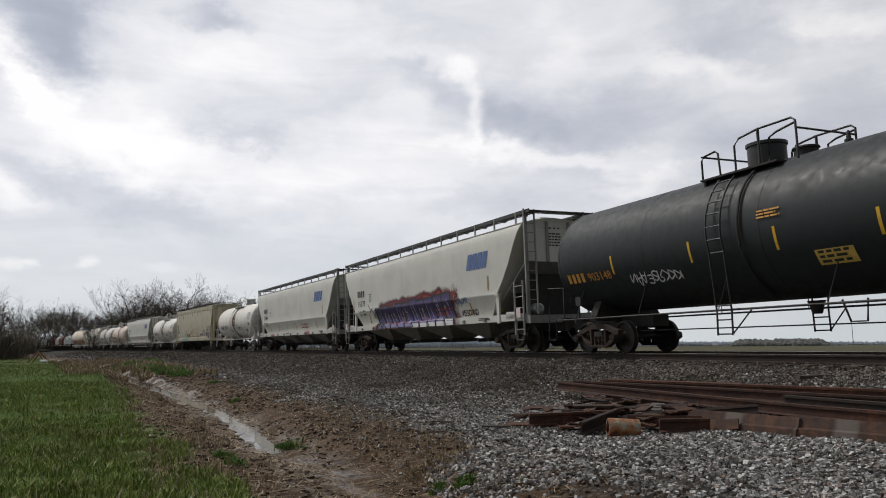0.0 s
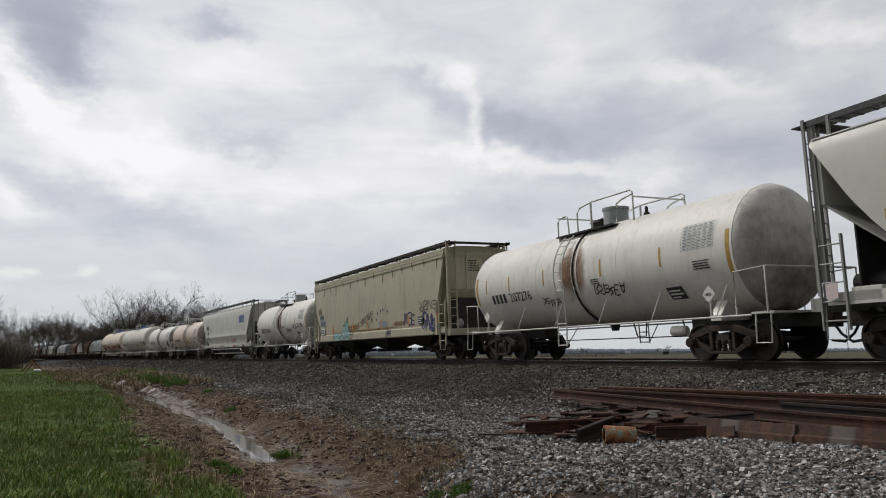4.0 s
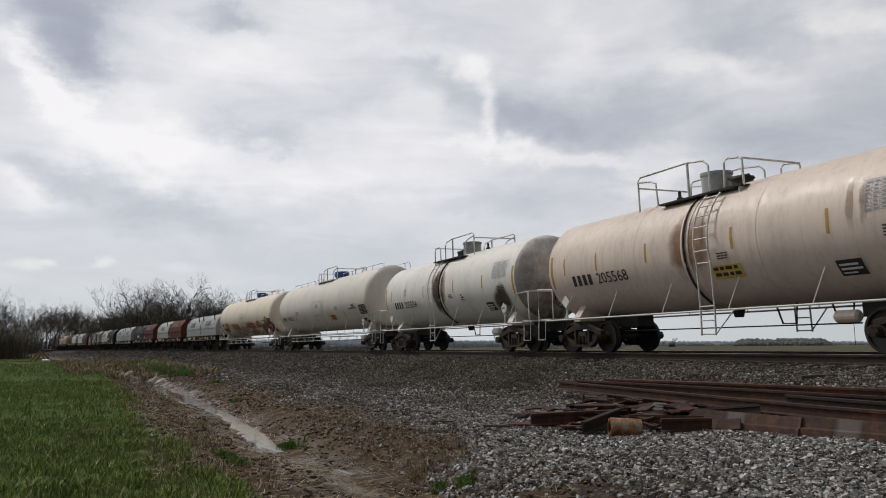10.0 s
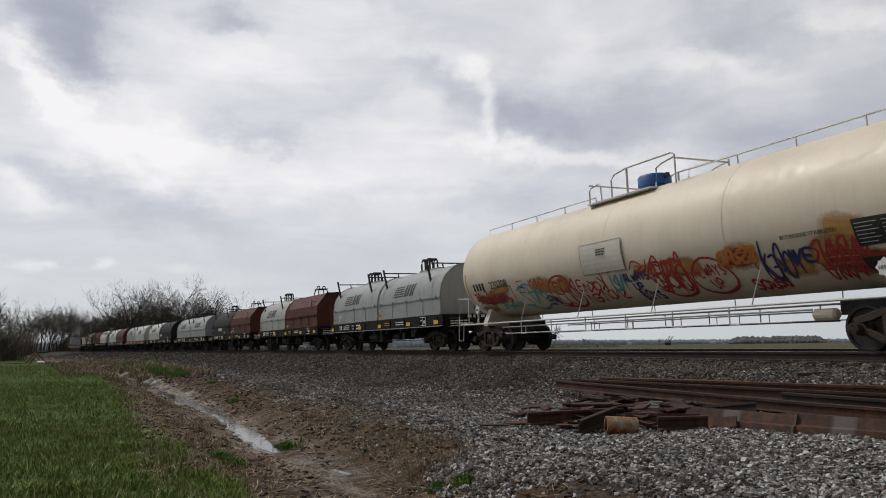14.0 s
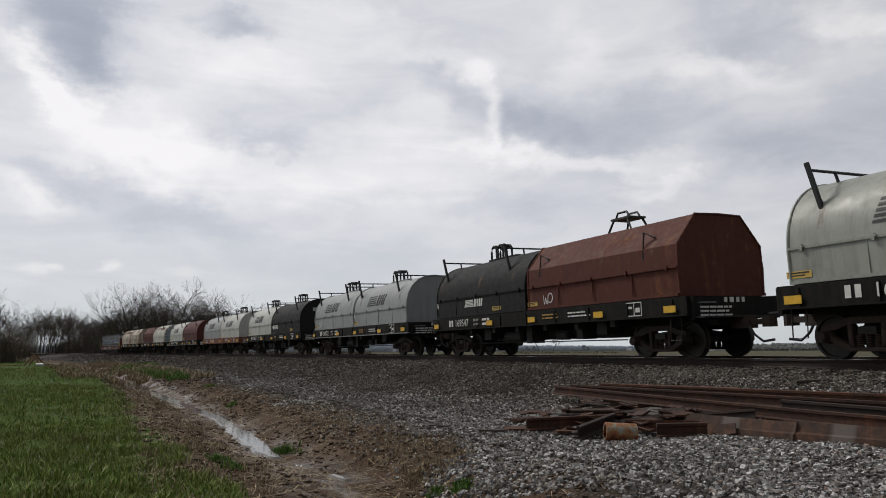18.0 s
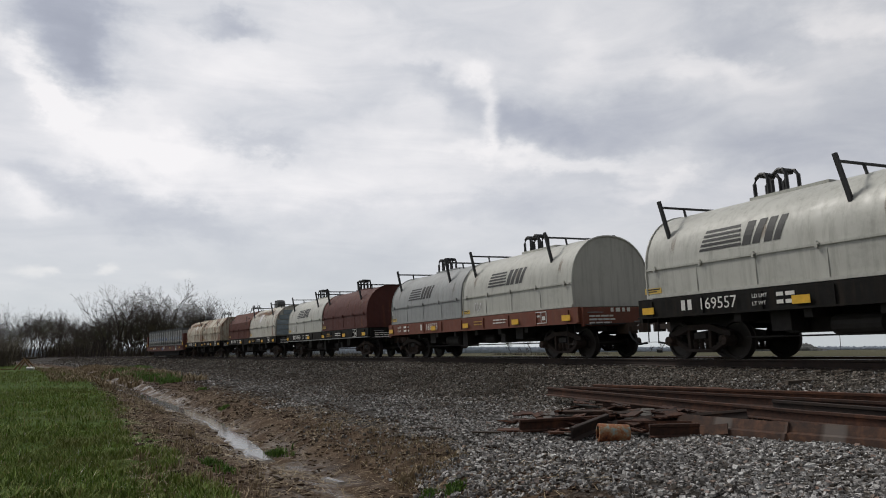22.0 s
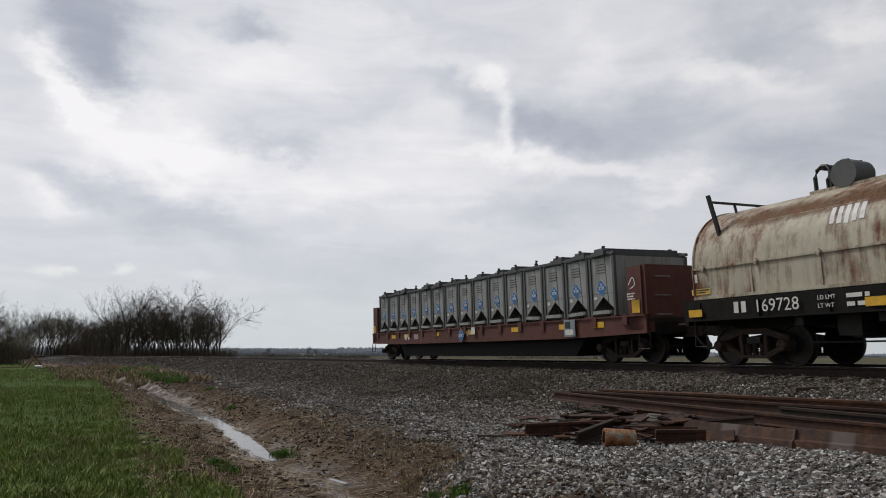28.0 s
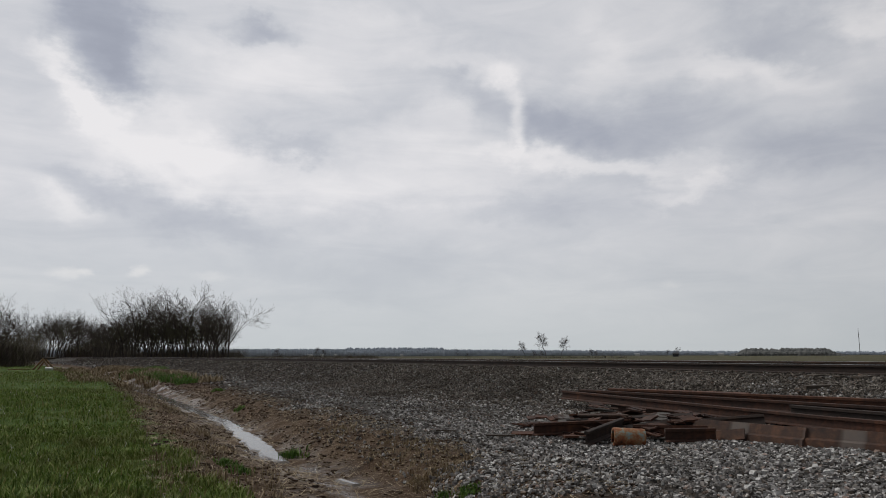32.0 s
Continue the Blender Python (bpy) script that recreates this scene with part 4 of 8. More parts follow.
    for y in (-1, 1):
        top_part("platform_deck", Shape().box(min(way * x0, way * x1 * 0.62), max(way * x0, way * x1 * 0.62), min(y * 0.55, y * (wide + 0.1)), max(y * 0.55, y * (wide + 0.1)), deck_z, deck_z + 0.045), "steel_dark" if dome != "blue" else "rail_white", car)
        w, h = y * wide, top + 0.50 - drop
        rr = 0.026
        top_part("platform_rail", Shape().tube(mirror([(x0, w, deck_z), (x0, w, h - 0.13), (x0 + 0.10, w, h - 0.05), (x0 + 0.45, w, h), (x0 + 0.54, w, h - 0.08), (x0 + 0.58, w, deck_z)]), rr, 7), rail, car, smooth=60)
        top_part("platform_rail", Shape().tube(mirror([(x0 + 1.05, w, deck_z), (x0 + 1.05, w, h - 0.02), (x0 + 1.2, w, h + 0.12), (x0 + 1.75, w, h + 0.2), (x1 - 0.1, w, h + 0.2), (x1, w, h + 0.12), (x1, w, top - 0.25)]), rr, 7), rail, car, smooth=60)
        top_part("platform_rail", Shape().tube(mirror([(x0 + 1.75, w, deck_z), (x0 + 1.75, w, h + 0.2)]), rr + 0.008, 7), rail, car)
        top_part("platform_rail", Shape().tube(mirror([(x1 - 0.75, w, top - 0.2), (x1 - 0.7, w, h - 0.08), (x1 - 0.5, w, h), (x1, w, h + 0.08)]), rr, 7), rail, car, smooth=60)
        top_part("deck_bracket", Shape().box(way * (x0 + 0.1) - 0.03, way * (x0 + 0.1) + 0.03, min(y * 0.6, y * 1.0), max(y * 0.6, y * 1.0), deck_z - 0.25, deck_z), rail, car)
    for x in (x0, x1):
        top_part("platform_rail", Shape().tube([(way * x, -wide, top + 0.42), (way * x, wide, top + 0.42)], 0.024, 6), rail, car)
    if dome == "blue":
        for y in (-0.62, 0.62):
            zz = axle + math.sqrt(radius ** 2 - y * y)
            for a, b in ((-half + 1.0, x0 - 0.1), (x1 + 0.1, half - 0.35)):
                line = [(a, y, zz), (a + 0.05, y, zz + 0.22), (b - 0.05, y, zz + 0.22), (b, y, zz)]
                top_part("top_rail", Shape().tube(line, 0.02, 6), rail, car, "pale handrail along the top", 60)
                if b > 0 and y > 0:
                    loop = [(b - 0.05, y, zz + 0.22), (half + 0.12, y, zz + 0.24), (half + 0.28, y, zz + 0.05), (half + 0.30, y, zz - 0.35), (half + 0.05, y, zz - 0.5)]
                    top_part("end_loop", Shape().tube(loop, 0.022, 6), rail, car, "pale handrail bent down over the head", 60)
                for i in range(1, 4):
                    x = a + (b - a) * i / 4
                    top_part("rail_post", Shape().tube([(x, y, zz - 0.02), (x, y, zz + 0.22)], 0.018, 6), rail, car)
        for y in (-1.5, 1.5):
            top_part("lower_rail", Shape().tube([(-half + 3.4, y, 0.64), (half - 3.4, y, 0.64)], 0.016, 6), rail, car)
            top_part("lower_rail", Shape().tube([(-half + 3.0, y * 0.93, 0.86), (half - 3.0, y * 0.93, 0.86)], 0.022, 6), rail, car)
            for x in (-4.8, -3.0, -1.2, 0.6, 2.4, 4.2):
                top_part("rail_loop", Shape().tube([(x, y, low), (x, y, 0.62), (x + 0.28, y, 0.62), (x + 0.28, y, 0.88)], 0.018, 6), rail, car)
    else:
        lx = way * -0.55
        for y in (-1, 1):
            steps = Shape()
            for x in (lx - 0.22, lx + 0.22):
                arc = [(x, y * (radius + 0.13) * math.sin(a), axle + (radius + 0.13) * math.cos(a)) for a in (radians(42 + 63 * i / 8) for i in range(9))]
                steps.tube(arc + [(x, y * 1.56, 1.0), (x, y * 1.58, 0.45)], 0.022, 6)
            for i in range(7):
                a = radians(46 + 60 * i / 6)
                yy, zz = y * (radius + 0.13) * math.sin(a), axle + (radius + 0.13) * math.cos(a)
                steps.tube([(lx - 0.22, yy, zz), (lx + 0.22, yy, zz)], 0.018, 5)
            for z in (1.12, 0.80, 0.48):
                steps.tube([(lx - 0.22, y * 1.57, z), (lx + 0.22, y * 1.57, z)], 0.018, 5)
            top_part("ladder", steps, rail, car)
            top_part("ladder_brace", Shape().tube([(lx + 0.22, y * 1.57, 0.48), (lx + 0.75, y * 1.5, low)], 0.018, 5), rail, car)
            top_part("hanger", Shape().tube([(1.9, y * 0.9, 1.1), (2.05, y * 0.9, 0.66), (2.4, y * 0.9, 0.66), (2.45, y * 0.9, 1.1)], 0.022, 6), "steel_dark", car)
        for x in (way * 0.02, way * 0.20) if pale else ():
            top_part("strap", Shape().lathe([(x - 0.04, radius + 0.004), (x - 0.04, radius + 0.018), (x + 0.04, radius + 0.018), (x + 0.04, radius + 0.004)], "x", 56, (0, 0, axle), False), mat, car, smooth=40)
        pipe_arc = [(way * 0.10, -(radius + 0.05) * math.sin(a), axle + (radius + 0.05) * math.cos(a)) for a in (radians(35 + 120 * i / 16) for i in range(17))]
        top_part("vapour_pipe", Shape().tube(pipe_arc, 0.03, 6), "steel_dark", car, smooth=60)
    running_gear(car, half + 0.75, trucks, s0)
    return car


def on_tank(car, name, me, x, z, radius, axle, mat=None, label="", lift=0.012):
    up = (z - axle) / radius
    y = radius * math.sqrt(max(0.0, 1 - up * up)) + lift
    lean = math.degrees(math.asin(max(-1, min(1, up))))
    return part(name, me, mat, car, label, at=pose(x, -y, z, -lean, 0, 0))


def tank_patch(x0, x1, z0, z1, radius, axle, lift=0.012, n=6):
    """A panel that follows the shell between two heights."""
    rows = []
    for i in range(n + 1):
        z = z0 + (z1 - z0) * i / n
        up = (z - axle) / radius
        y = -(radius + lift) * math.sqrt(max(0.0, 1 - up * up))
        zz = axle + (z - axle) * (radius + lift) / radius
        rows.append([Vector((x0, y, zz)), Vector((x1, y, zz))])
    sh = Shape().sheet(rows)
    back = [[p + Vector((0, 0.03, 0)) for p in r[::-1]] for r in rows]
    sh.sheet(back)
    return sh


# -- coil car --
def hood_profile(kind):
    if kind == "angular":
        return [(1.42, 1.54), (1.46, 2.25), (1.43, 2.84), (0.78, 3.62), (0.0, 3.64)]
    pts = [(1.46, 1.54), (1.48, 2.22), (1.47, 2.32)]
    return pts + [(1.46 * max(0.0, math.cos(a)) ** 0.9, 2.34 + 1.36 * math.sin(a)) for a in (math.pi / 2 * i / 12 for i in range(1, 13))]


def add_hood(car, x, mat, kind, seed, post=True, ribs=True):
    prof = hood_profile(kind)
    full = [(-a, b) for a, b in prof] + [(a, b) for a, b in prof[::-1][1:]]
    h = 3.455
    sh = Shape().sheet([[Vector((h, y, z)), Vector((-h, y, z))] for y, z in full])
    for k in (-1, 1):
        rows = [[Vector((k * h, -a, b)), Vector((k * h, a, b))] for a, b in prof]
        sh.sheet(rows if k > 0 else [r[::-1] for r in rows])
    hood = part("hood", sh, mat, car, smooth=28, at=(x, 0, 0))
    for k in (-1, 1):
        rim = Shape().tube([(k * h, y, z) for y, z in full], 0.035, 6)
        part("hood_rim", rim, mat, hood, smooth=50)
    for y in (-1, 1):
        part("hood_ledge", Shape().box(-h, h, min(y * 1.46, y * 1.51), max(y * 1.46, y * 1.51), 2.24, 2.29).box(-h, h, min(y * 1.45, y * 1.52), max(y * 1.45, y * 1.52), 1.54, 1.61), mat, hood)
        latch = Shape().box(-0.028, 0.028, -0.025, 0.025, 2.20, 2.33).lathe([(-0.03, 0.022), (0.03, 0.022)], "y", 6, (0.05, 0, 2.28)).mesh("latch", mat if isinstance(mat, bpy.types.Material) else M[mat])
        for i in range(5):
            part("latch", latch, None, hood, at=(-h + 0.35 + (2 * h - 0.7) * i / 4, y * 1.52, 0))
        for i in range(1, 4):
            xx = -h + 2 * h * i / 4
            part("panel_joint", Shape().box(xx - 0.02, xx + 0.02, min(y * 1.465, y * 1.485), max(y * 1.465, y * 1.485), 1.6, 2.24), mat, hood)
    # lifting gear on the crown
    dark = "black"
    crown = 3.64 if kind == "angular" else 3.70
    part("crown_plate", Shape().box(-1.05, 1.05, -0.28, 0.28, crown - 0.02, crown + 0.06), mat, hood)
    if kind == "angular":
        lift = Shape()
        for a, b in ((-0.55, -0.3), (0.55, 0.3)):
            for y in (-0.35, 0.35):
                lift.tube([(a, y, crown), (b, y * 0.8, crown + 0.45)], 0.035, 6)
        lift.box(-0.42, 0.42, -0.32, 0.32, crown + 0.42, crown + 0.48)
        for y in (-0.2, 0.2):
            lift.tube([(-0.3, y, crown + 0.48), (-0.2, y, crown + 0.64), (0.2, y, crown + 0.64), (0.3, y, crown + 0.48)], 0.035, 6)
    else:
        lift = Shape()
        for xx in (-0.74, -0.24):
            for y in (-0.2, 0.2):
                loop = [(xx - 0.19, y, crown + 0.05), (xx - 0.20, y, crown + 0.36), (xx - 0.14, y, crown + 0.50), (xx - 0.02, y, crown + 0.57), (xx + 0.10, y, crown + 0.56), (xx + 0.19, y, crown + 0.44), (xx + 0.20, y, crown + 0.05)]
                lift.tube(loop, 0.045, 6)
        for xx in (-0.74, -0.24):
            lift.tube([(xx, -0.22, crown + 0.55), (xx, 0.22, crown + 0.55)], 0.07, 6)
    part("lifting_bracket", lift, dark, hood, "dark steel lifting bracket", 50)
    for k in (-1, 1):
        xx = 2.2 if k > 0 else -2.75
        for y in (-1, 1):
            if kind == "angular":
                g = Shape().tube([(xx, y * 1.44, 2.6), (xx, y * 1.36, 3.30), (xx + 0.30, y * 1.25, 3.12)], 0.035, 6)
            else:
                foot = side_at(prof, 2.98)
                g = Shape().tube([(xx, y * (foot - 0.05), 2.98), (xx - 0.16, y * (foot + 0.08), 3.98)], 0.055, 4)
            part("guide_post", g, "black", hood, "dark steel guide post")
        if kind != "angular":
            part("guide_bar", Shape().tube([(xx - 0.13, -foot - 0.05, 3.82), (xx - 0.13, foot + 0.05, 3.82)], 0.032, 6), "black", hood)
            for y in (-0.6, 0.6):
                part("guide_stay", Shape().tube([(xx - 0.13, y, 3.82), (xx - 0.05, y, 3.50)], 0.032, 6), "black", hood)
    return hood


def coil_car(label, s0, sill, hoods, seed):
    """hoods: the rear one, then the front one, each (material, shape)."""
    car = thing("coil_car", label, "coil car", "cars of the freight train")
    CARS.append((car, s0))
    half = 7.30
    for y in (-1.50, 1.50):
        part("side_sill", Shape().box(-half, half, y - 0.05, y + 0.05, 1.06, 1.52), sill, car)
        part("sill_flange", Shape().box(-half, half, y - 0.10, y + 0.10, 1.04, 1.075), "galv" if seed % 3 == 0 else sill, car)
        for i in range(9):
            x = -half + 0.5 + (2 * half - 1.0) * i / 8
            part("stake", Shape().box(x - 0.05, x + 0.05, y - 0.085, y + 0.085, 1.08, 1.46), sill, car)
    part("centre_sill", Shape().prism([(-half, 1.05), (-half, 0.80), (-4.1, 0.80), (-3.6, 0.56), (3.6, 0.56), (4.1, 0.80), (half, 0.80), (half, 1.05)], -0.55, 0.55, "y"), "steel_dark", car)
    part("floor_pan", Shape().box(-half, half, -1.42, 1.42, 1.05, 1.30), "steel_dark", car)
    for x in (-4.2, -2.4, -0.8, 0.9, 2.6, 4.3):
        part("cross_bearer", Shape().box(x - 0.10, x + 0.10, -1.42, 1.42, 0.86, 1.06), "steel_dark", car)
    part("air_reservoir", Shape().lathe([(0, 0.1), (0.06, 0.2), (1.1, 0.2), (1.16, 0.1)], "x", 14, (-2.2, -0.95, 0.70)), "steel_dark", car)
    part("brake_cylinder", Shape().lathe([(0, 0.1), (0.05, 0.16), (0.6, 0.16), (0.65, 0.1)], "x", 14, (0.9, -0.9, 0.70)), "steel_dark", car)
    for x, w, low in ((-3.5, 0.5, 0.62), (-0.55, 0.35, 0.46), (2.3, 0.3, 0.55), (3.3, 0.45, 0.66)):
        part("valve_box", Shape().box(x, x + w, -1.2, -0.7, low, 1.06), "steel_dark", car)
    part("brake_rod", Shape().tube([(-4.4, -1.0, 0.50), (4.4, -1.0, 0.50)], 0.02, 6), "steel_dark", car)
    for k in (-1, 1):
        part("end_sill", Shape().box(min(k * half, k * (half + 0.12)), max(k * half, k * (half + 0.12)), -1.45, 1.45, 0.95, 1.50), sill, car)
        part("step", Shape().tube([(k * half - k * 0.45 - 0.18, -1.5, 1.05), (k * half - k * 0.45 - 0.18, -1.52, 0.45), (k * half - k * 0.45 + 0.18, -1.52, 0.45), (k * half - k * 0.45 + 0.18, -1.5, 1.05)], 0.016, 6), "steel_dark", car)
        part("grab_iron", Shape().tube([(k * (half + 0.12), -1.3, 1.35), (k * (half + 0.2), -1.3, 1.35), (k * (half + 0.2), -0.8, 1.35), (k * (half + 0.12), -0.8, 1.35)], 0.012, 5), "galv", car)
        part("crossover_step", Shape().box(min(k * half, k * (half + 0.4)), max(k * half, k * (half + 0.4)), -1.4, 1.4, 0.98, 1.02), "steel_dark", car)
    part("brake_wheel", wheel_mesh(), "steel_dark", car, at=(-half - 0.25, -0.45, 1.45))
    for x, (mat, kind) in zip((-3.54, 3.54), hoods):
        add_hood(car, x, mat, kind, seed)
    for x in (-half + 0.2, -2.6, 0.2, 3.7, half - 0.75):
        part("reflector", slab(0.42, 0.17), "yellow", car, "yellow reflective marker", at=(x, -1.60, 1.14))
    running_gear(car, half + 0.55, 5.75, s0)
    return car


# -- gondola with its load of bins --
def bin_wagon(label, s0):
    car = thing("gondola_car", label, "gondola car", "cars of the freight train")
    CARS.append((car, s0))
    half = 10.1
    for y in (-1.47, 1.47):
        side = Shape().prism([(-half, 1.30), (-half, 0.82), (-6.6, 0.74), (6.6, 0.74), (half, 0.82), (half, 1.30)], y - 0.06, y + 0.06, "y")
        part("side_sill", side, "car_red", car)
        part("sill_flange", Shape().box(-half, half, y - 0.10, y + 0.10, 1.27, 1.31), "car_red", car)
        for i in range(15):
            x = -half + 0.8 + (2 * half - 1.6) * i / 14
            part("stake_pocket", Shape().box(x - 0.10, x + 0.10, y - 0.11, y + 0.11, 1.05, 1.34), "car_red", car)
    part("centre_sill", Shape().prism([(-half, 1.1), (-half, 0.8), (-7.2, 0.8), (-6.6, 0.21), (6.6, 0.21), (7.2, 0.8), (half, 0.8), (half, 1.1)], -1.25, 1.25, "y"), "pitch", car)
    part("deck", Shape().box(-half, half, -1.42, 1.42, 1.10, 1.22), "steel_dark", car)
    for k in (-1, 1):
        x = k * (half - 0.12)
        wall = part("bulkhead", Shape().box(x - 0.12, x + 0.12, -1.48, 1.48, 0.85, 2.62), "car_red", car, "red-brown end bulkhead")
        for y in (-1.48, 1.48):
            part("bulkhead_flange", Shape().box(min(x, x - k * 0.55), max(x, x - k * 0.55), y - 0.05, y + 0.05, 0.9, 2.6), "car_red", wall)
        for z in (1.3, 1.8, 2.3):
            part("grab_iron", Shape().tube([(x + k * 0.12, -1.2, z), (x + k * 0.2, -1.2, z), (x + k * 0.2, -0.7, z), (x + k * 0.12, -0.7, z)], 0.013, 5), "galv", wall)
        part("step", Shape().tube([(x - 0.2, -1.5, 0.85), (x - 0.2, -1.53, 0.42), (x + 0.2, -1.53, 0.42), (x + 0.2, -1.5, 0.85)], 0.018, 6), "steel_dark", car)
    for x in (-half + 2.6, -6.0, -2.8, 0.2, 3.4, 6.2, half - 2.2):
        part("reflector", slab(0.48, 0.16), "yellow", car, "yellow reflective marker", at=(x, -1.54, 1.02))
    part("reflector", slab(0.30, 0.34), "yellow", car, "yellow reflective marker", at=(half - 0.5, -1.545, 1.36))
    part("reflector", slab(0.30, 0.34), "yellow", car, "yellow reflective marker", at=(-half + 0.15, -1.545, 1.36))
    running_gear(car, half + 0.3, 8.6, s0)
    return car


M["hopper_under"] = paint("hopper_under", (0.30, 0.29, 0.265), 0.6)

T1 = tank_car("black tank car with a dark dome, ladder and platform", -6.72, "tank_black", 8.25, 1.60, 2.80, 6.6, 1, pale=False, shift=-0.6, drop=0.04)
H2 = covered_hopper("pale grey covered hopper car with dark red and blue spray paint", -26.0, "white", HOPPER_SIDE, 9.55, 7.75, 4, 1.0, 2)
H3 = covered_hopper("clean pale grey covered hopper car with a blue emblem", -46.4, "white", HOPPER_SIDE, 9.55, 7.75, 4, 1.0, 3)
T4 = tank_car("white tank car with brown stains, ladder and dome", -64.0, "tank_white", 6.68, 1.51, 2.59, 5.2, 4, drop=0.08)
H5 = covered_hopper("old tan covered hopper car with rust and spray paint", -81.7, "tan", TAN_SIDE, 9.15, 7.7, 3, 0.5, 5, old=True)
T6 = tank_car("white tank car with brown stains and black lettering", -98.75, "tank_white", 6.68, 1.51, 2.59, 5.2, 6, drop=0.08)
H7 = covered_hopper("pale grey covered hopper car with white pipes below", -115.9, "white", HOPPER_SIDE, 9.55, 7.75, 4, 1.0, 7, pipes=True)
T8 = tank_car("cream-pink tank car with ladder, dome and handrails", -133.95, "tank_cream", 6.68, 1.51, 2.59, 5.2, 8, flip=True)
T9 = tank_car("white tank car with dark grime on its end", -148.45, "tank_white", 6.68, 1.51, 2.59, 5.2, 9, drop=0.08)
T10 = tank_car("long clean white pressure tank car with a blue valve housing", -165.8, "tank_clean", 9.22, 1.65, 2.90, 7.85, 10, dome="blue", drop=0.12)
T11 = tank_car("long ivory pressure tank car with orange and red spray paint", -185.85, "tank_ivory", 9.25, 1.65, 2.90, 7.85, 11, dome="blue", drop=0.12)
COIL, PITCH = -204.0, 17.275
coils = [("coil car with two silver-grey arched hoods", "sill_black", (("silver", "arch"), ("silver", "arch"))),
         ("coil car with a pale arched hood and a brown angular hood", "sill_black", (("greenish", "arch"), ("brown", "angular"))),
         ("coil car with a charcoal arched hood and a brown angular hood", "sill_black", (("charcoal", "arch"), ("brown", "angular"))),
         ("coil car with two silver-grey arched hoods, pale frame strip", "sill_black", (("silver", "arch"), ("silver", "arch"))),
         ("coil car with a pale hood behind a charcoal black hood", "sill_black", (("pale", "arch"), ("charcoal", "arch"))),
         ("coil car with grey and pale hoods on a rusty frame", "sill_red", (("silver", "arch"), ("pale", "arch"))),
         ("coil car with a white hood behind a maroon arched hood", "sill_black", (("pale", "arch"), ("maroon", "arch"))),
         ("coil car with a brown hood behind a stained white hood", "sill_black", (("brown", "angular"), ("stained", "arch"))),
         ("coil car with two rust-streaked cream hoods", "sill_black", (("rusted", "arch"), ("rusted", "angular")))]
COILS = [coil_car(lab, COIL - PITCH * i, sill, hoods, i) for i, (lab, sill, hoods) in enumerate(coils)]
G_AT = -361.1
G = bin_wagon("rusty red-brown gondola car with end bulkheads and grey bins", G_AT)


# ---- loose stone, grass and weeds ----
def fast_mesh(name, verts, faces, mat):
    """A mesh from arrays; all faces have the same number of corners."""
    me = bpy.data.meshes.new(name)
    n = faces.shape[1]
    me.vertices.add(len(verts))
    me.vertices.foreach_set("co", verts.astype(np.float32).ravel())
    me.loops.add(faces.size)
    me.loops.foreach_set("vertex_index", faces.astype(np.int32).ravel())
    me.polygons.add(len(faces))
    me.polygons.foreach_set("loop_start", np.arange(0, faces.size, n, dtype=np.int32))
    me.update(calc_edges=True)
    me.materials.append(mat)
    me.shade_flat()
    return me


def track_places(rng, count, x0, x1, q0, q1):
    """Random places in a strip beside the track: x, y, off-track distance."""
    x = rng.uniform(x0, x1, count)
    q = rng.uniform(q0, q1, count)
    s = np.interp(x, LINE[:, 0], np.arange(-620, 621))
    px, py, h = (np.interp(s, np.arange(-620, 621), LINE[:, i]) for i in range(3))
    return px + q * np.sin(h), py - q * np.cos(h), q


def rough_edge(x, y, seed, scale=0.55):
    return np.array([noise.noise(Vector((a * scale, b * scale, seed))) + 0.5 * noise.noise(Vector((a * scale * 3.7, b * scale * 3.7, seed))) for a, b in zip(x.tolist(), y.tolist())])


def stone_material(name, stops, dust, much):
    k = Mat(name, 0.85)
    c = k.ramp(k.island(), stops)
    c = k.mix(k.ramp(k.noise(30, 5), [(0.4, 0.0), (0.75, 0.5)]), c, dust)
    c = k.mix(k.ramp(k.noise(0.45, 5, 0.6), [(0.44, 0.0), (0.62, much)]), c, tuple(v * 0.7 for v in dust))
    k.color(c)
    k.bump(k.noise(60, 4), 0.3, 0.01)
    put(k.b, "Specular IOR Level", 0.15)
    return k.m


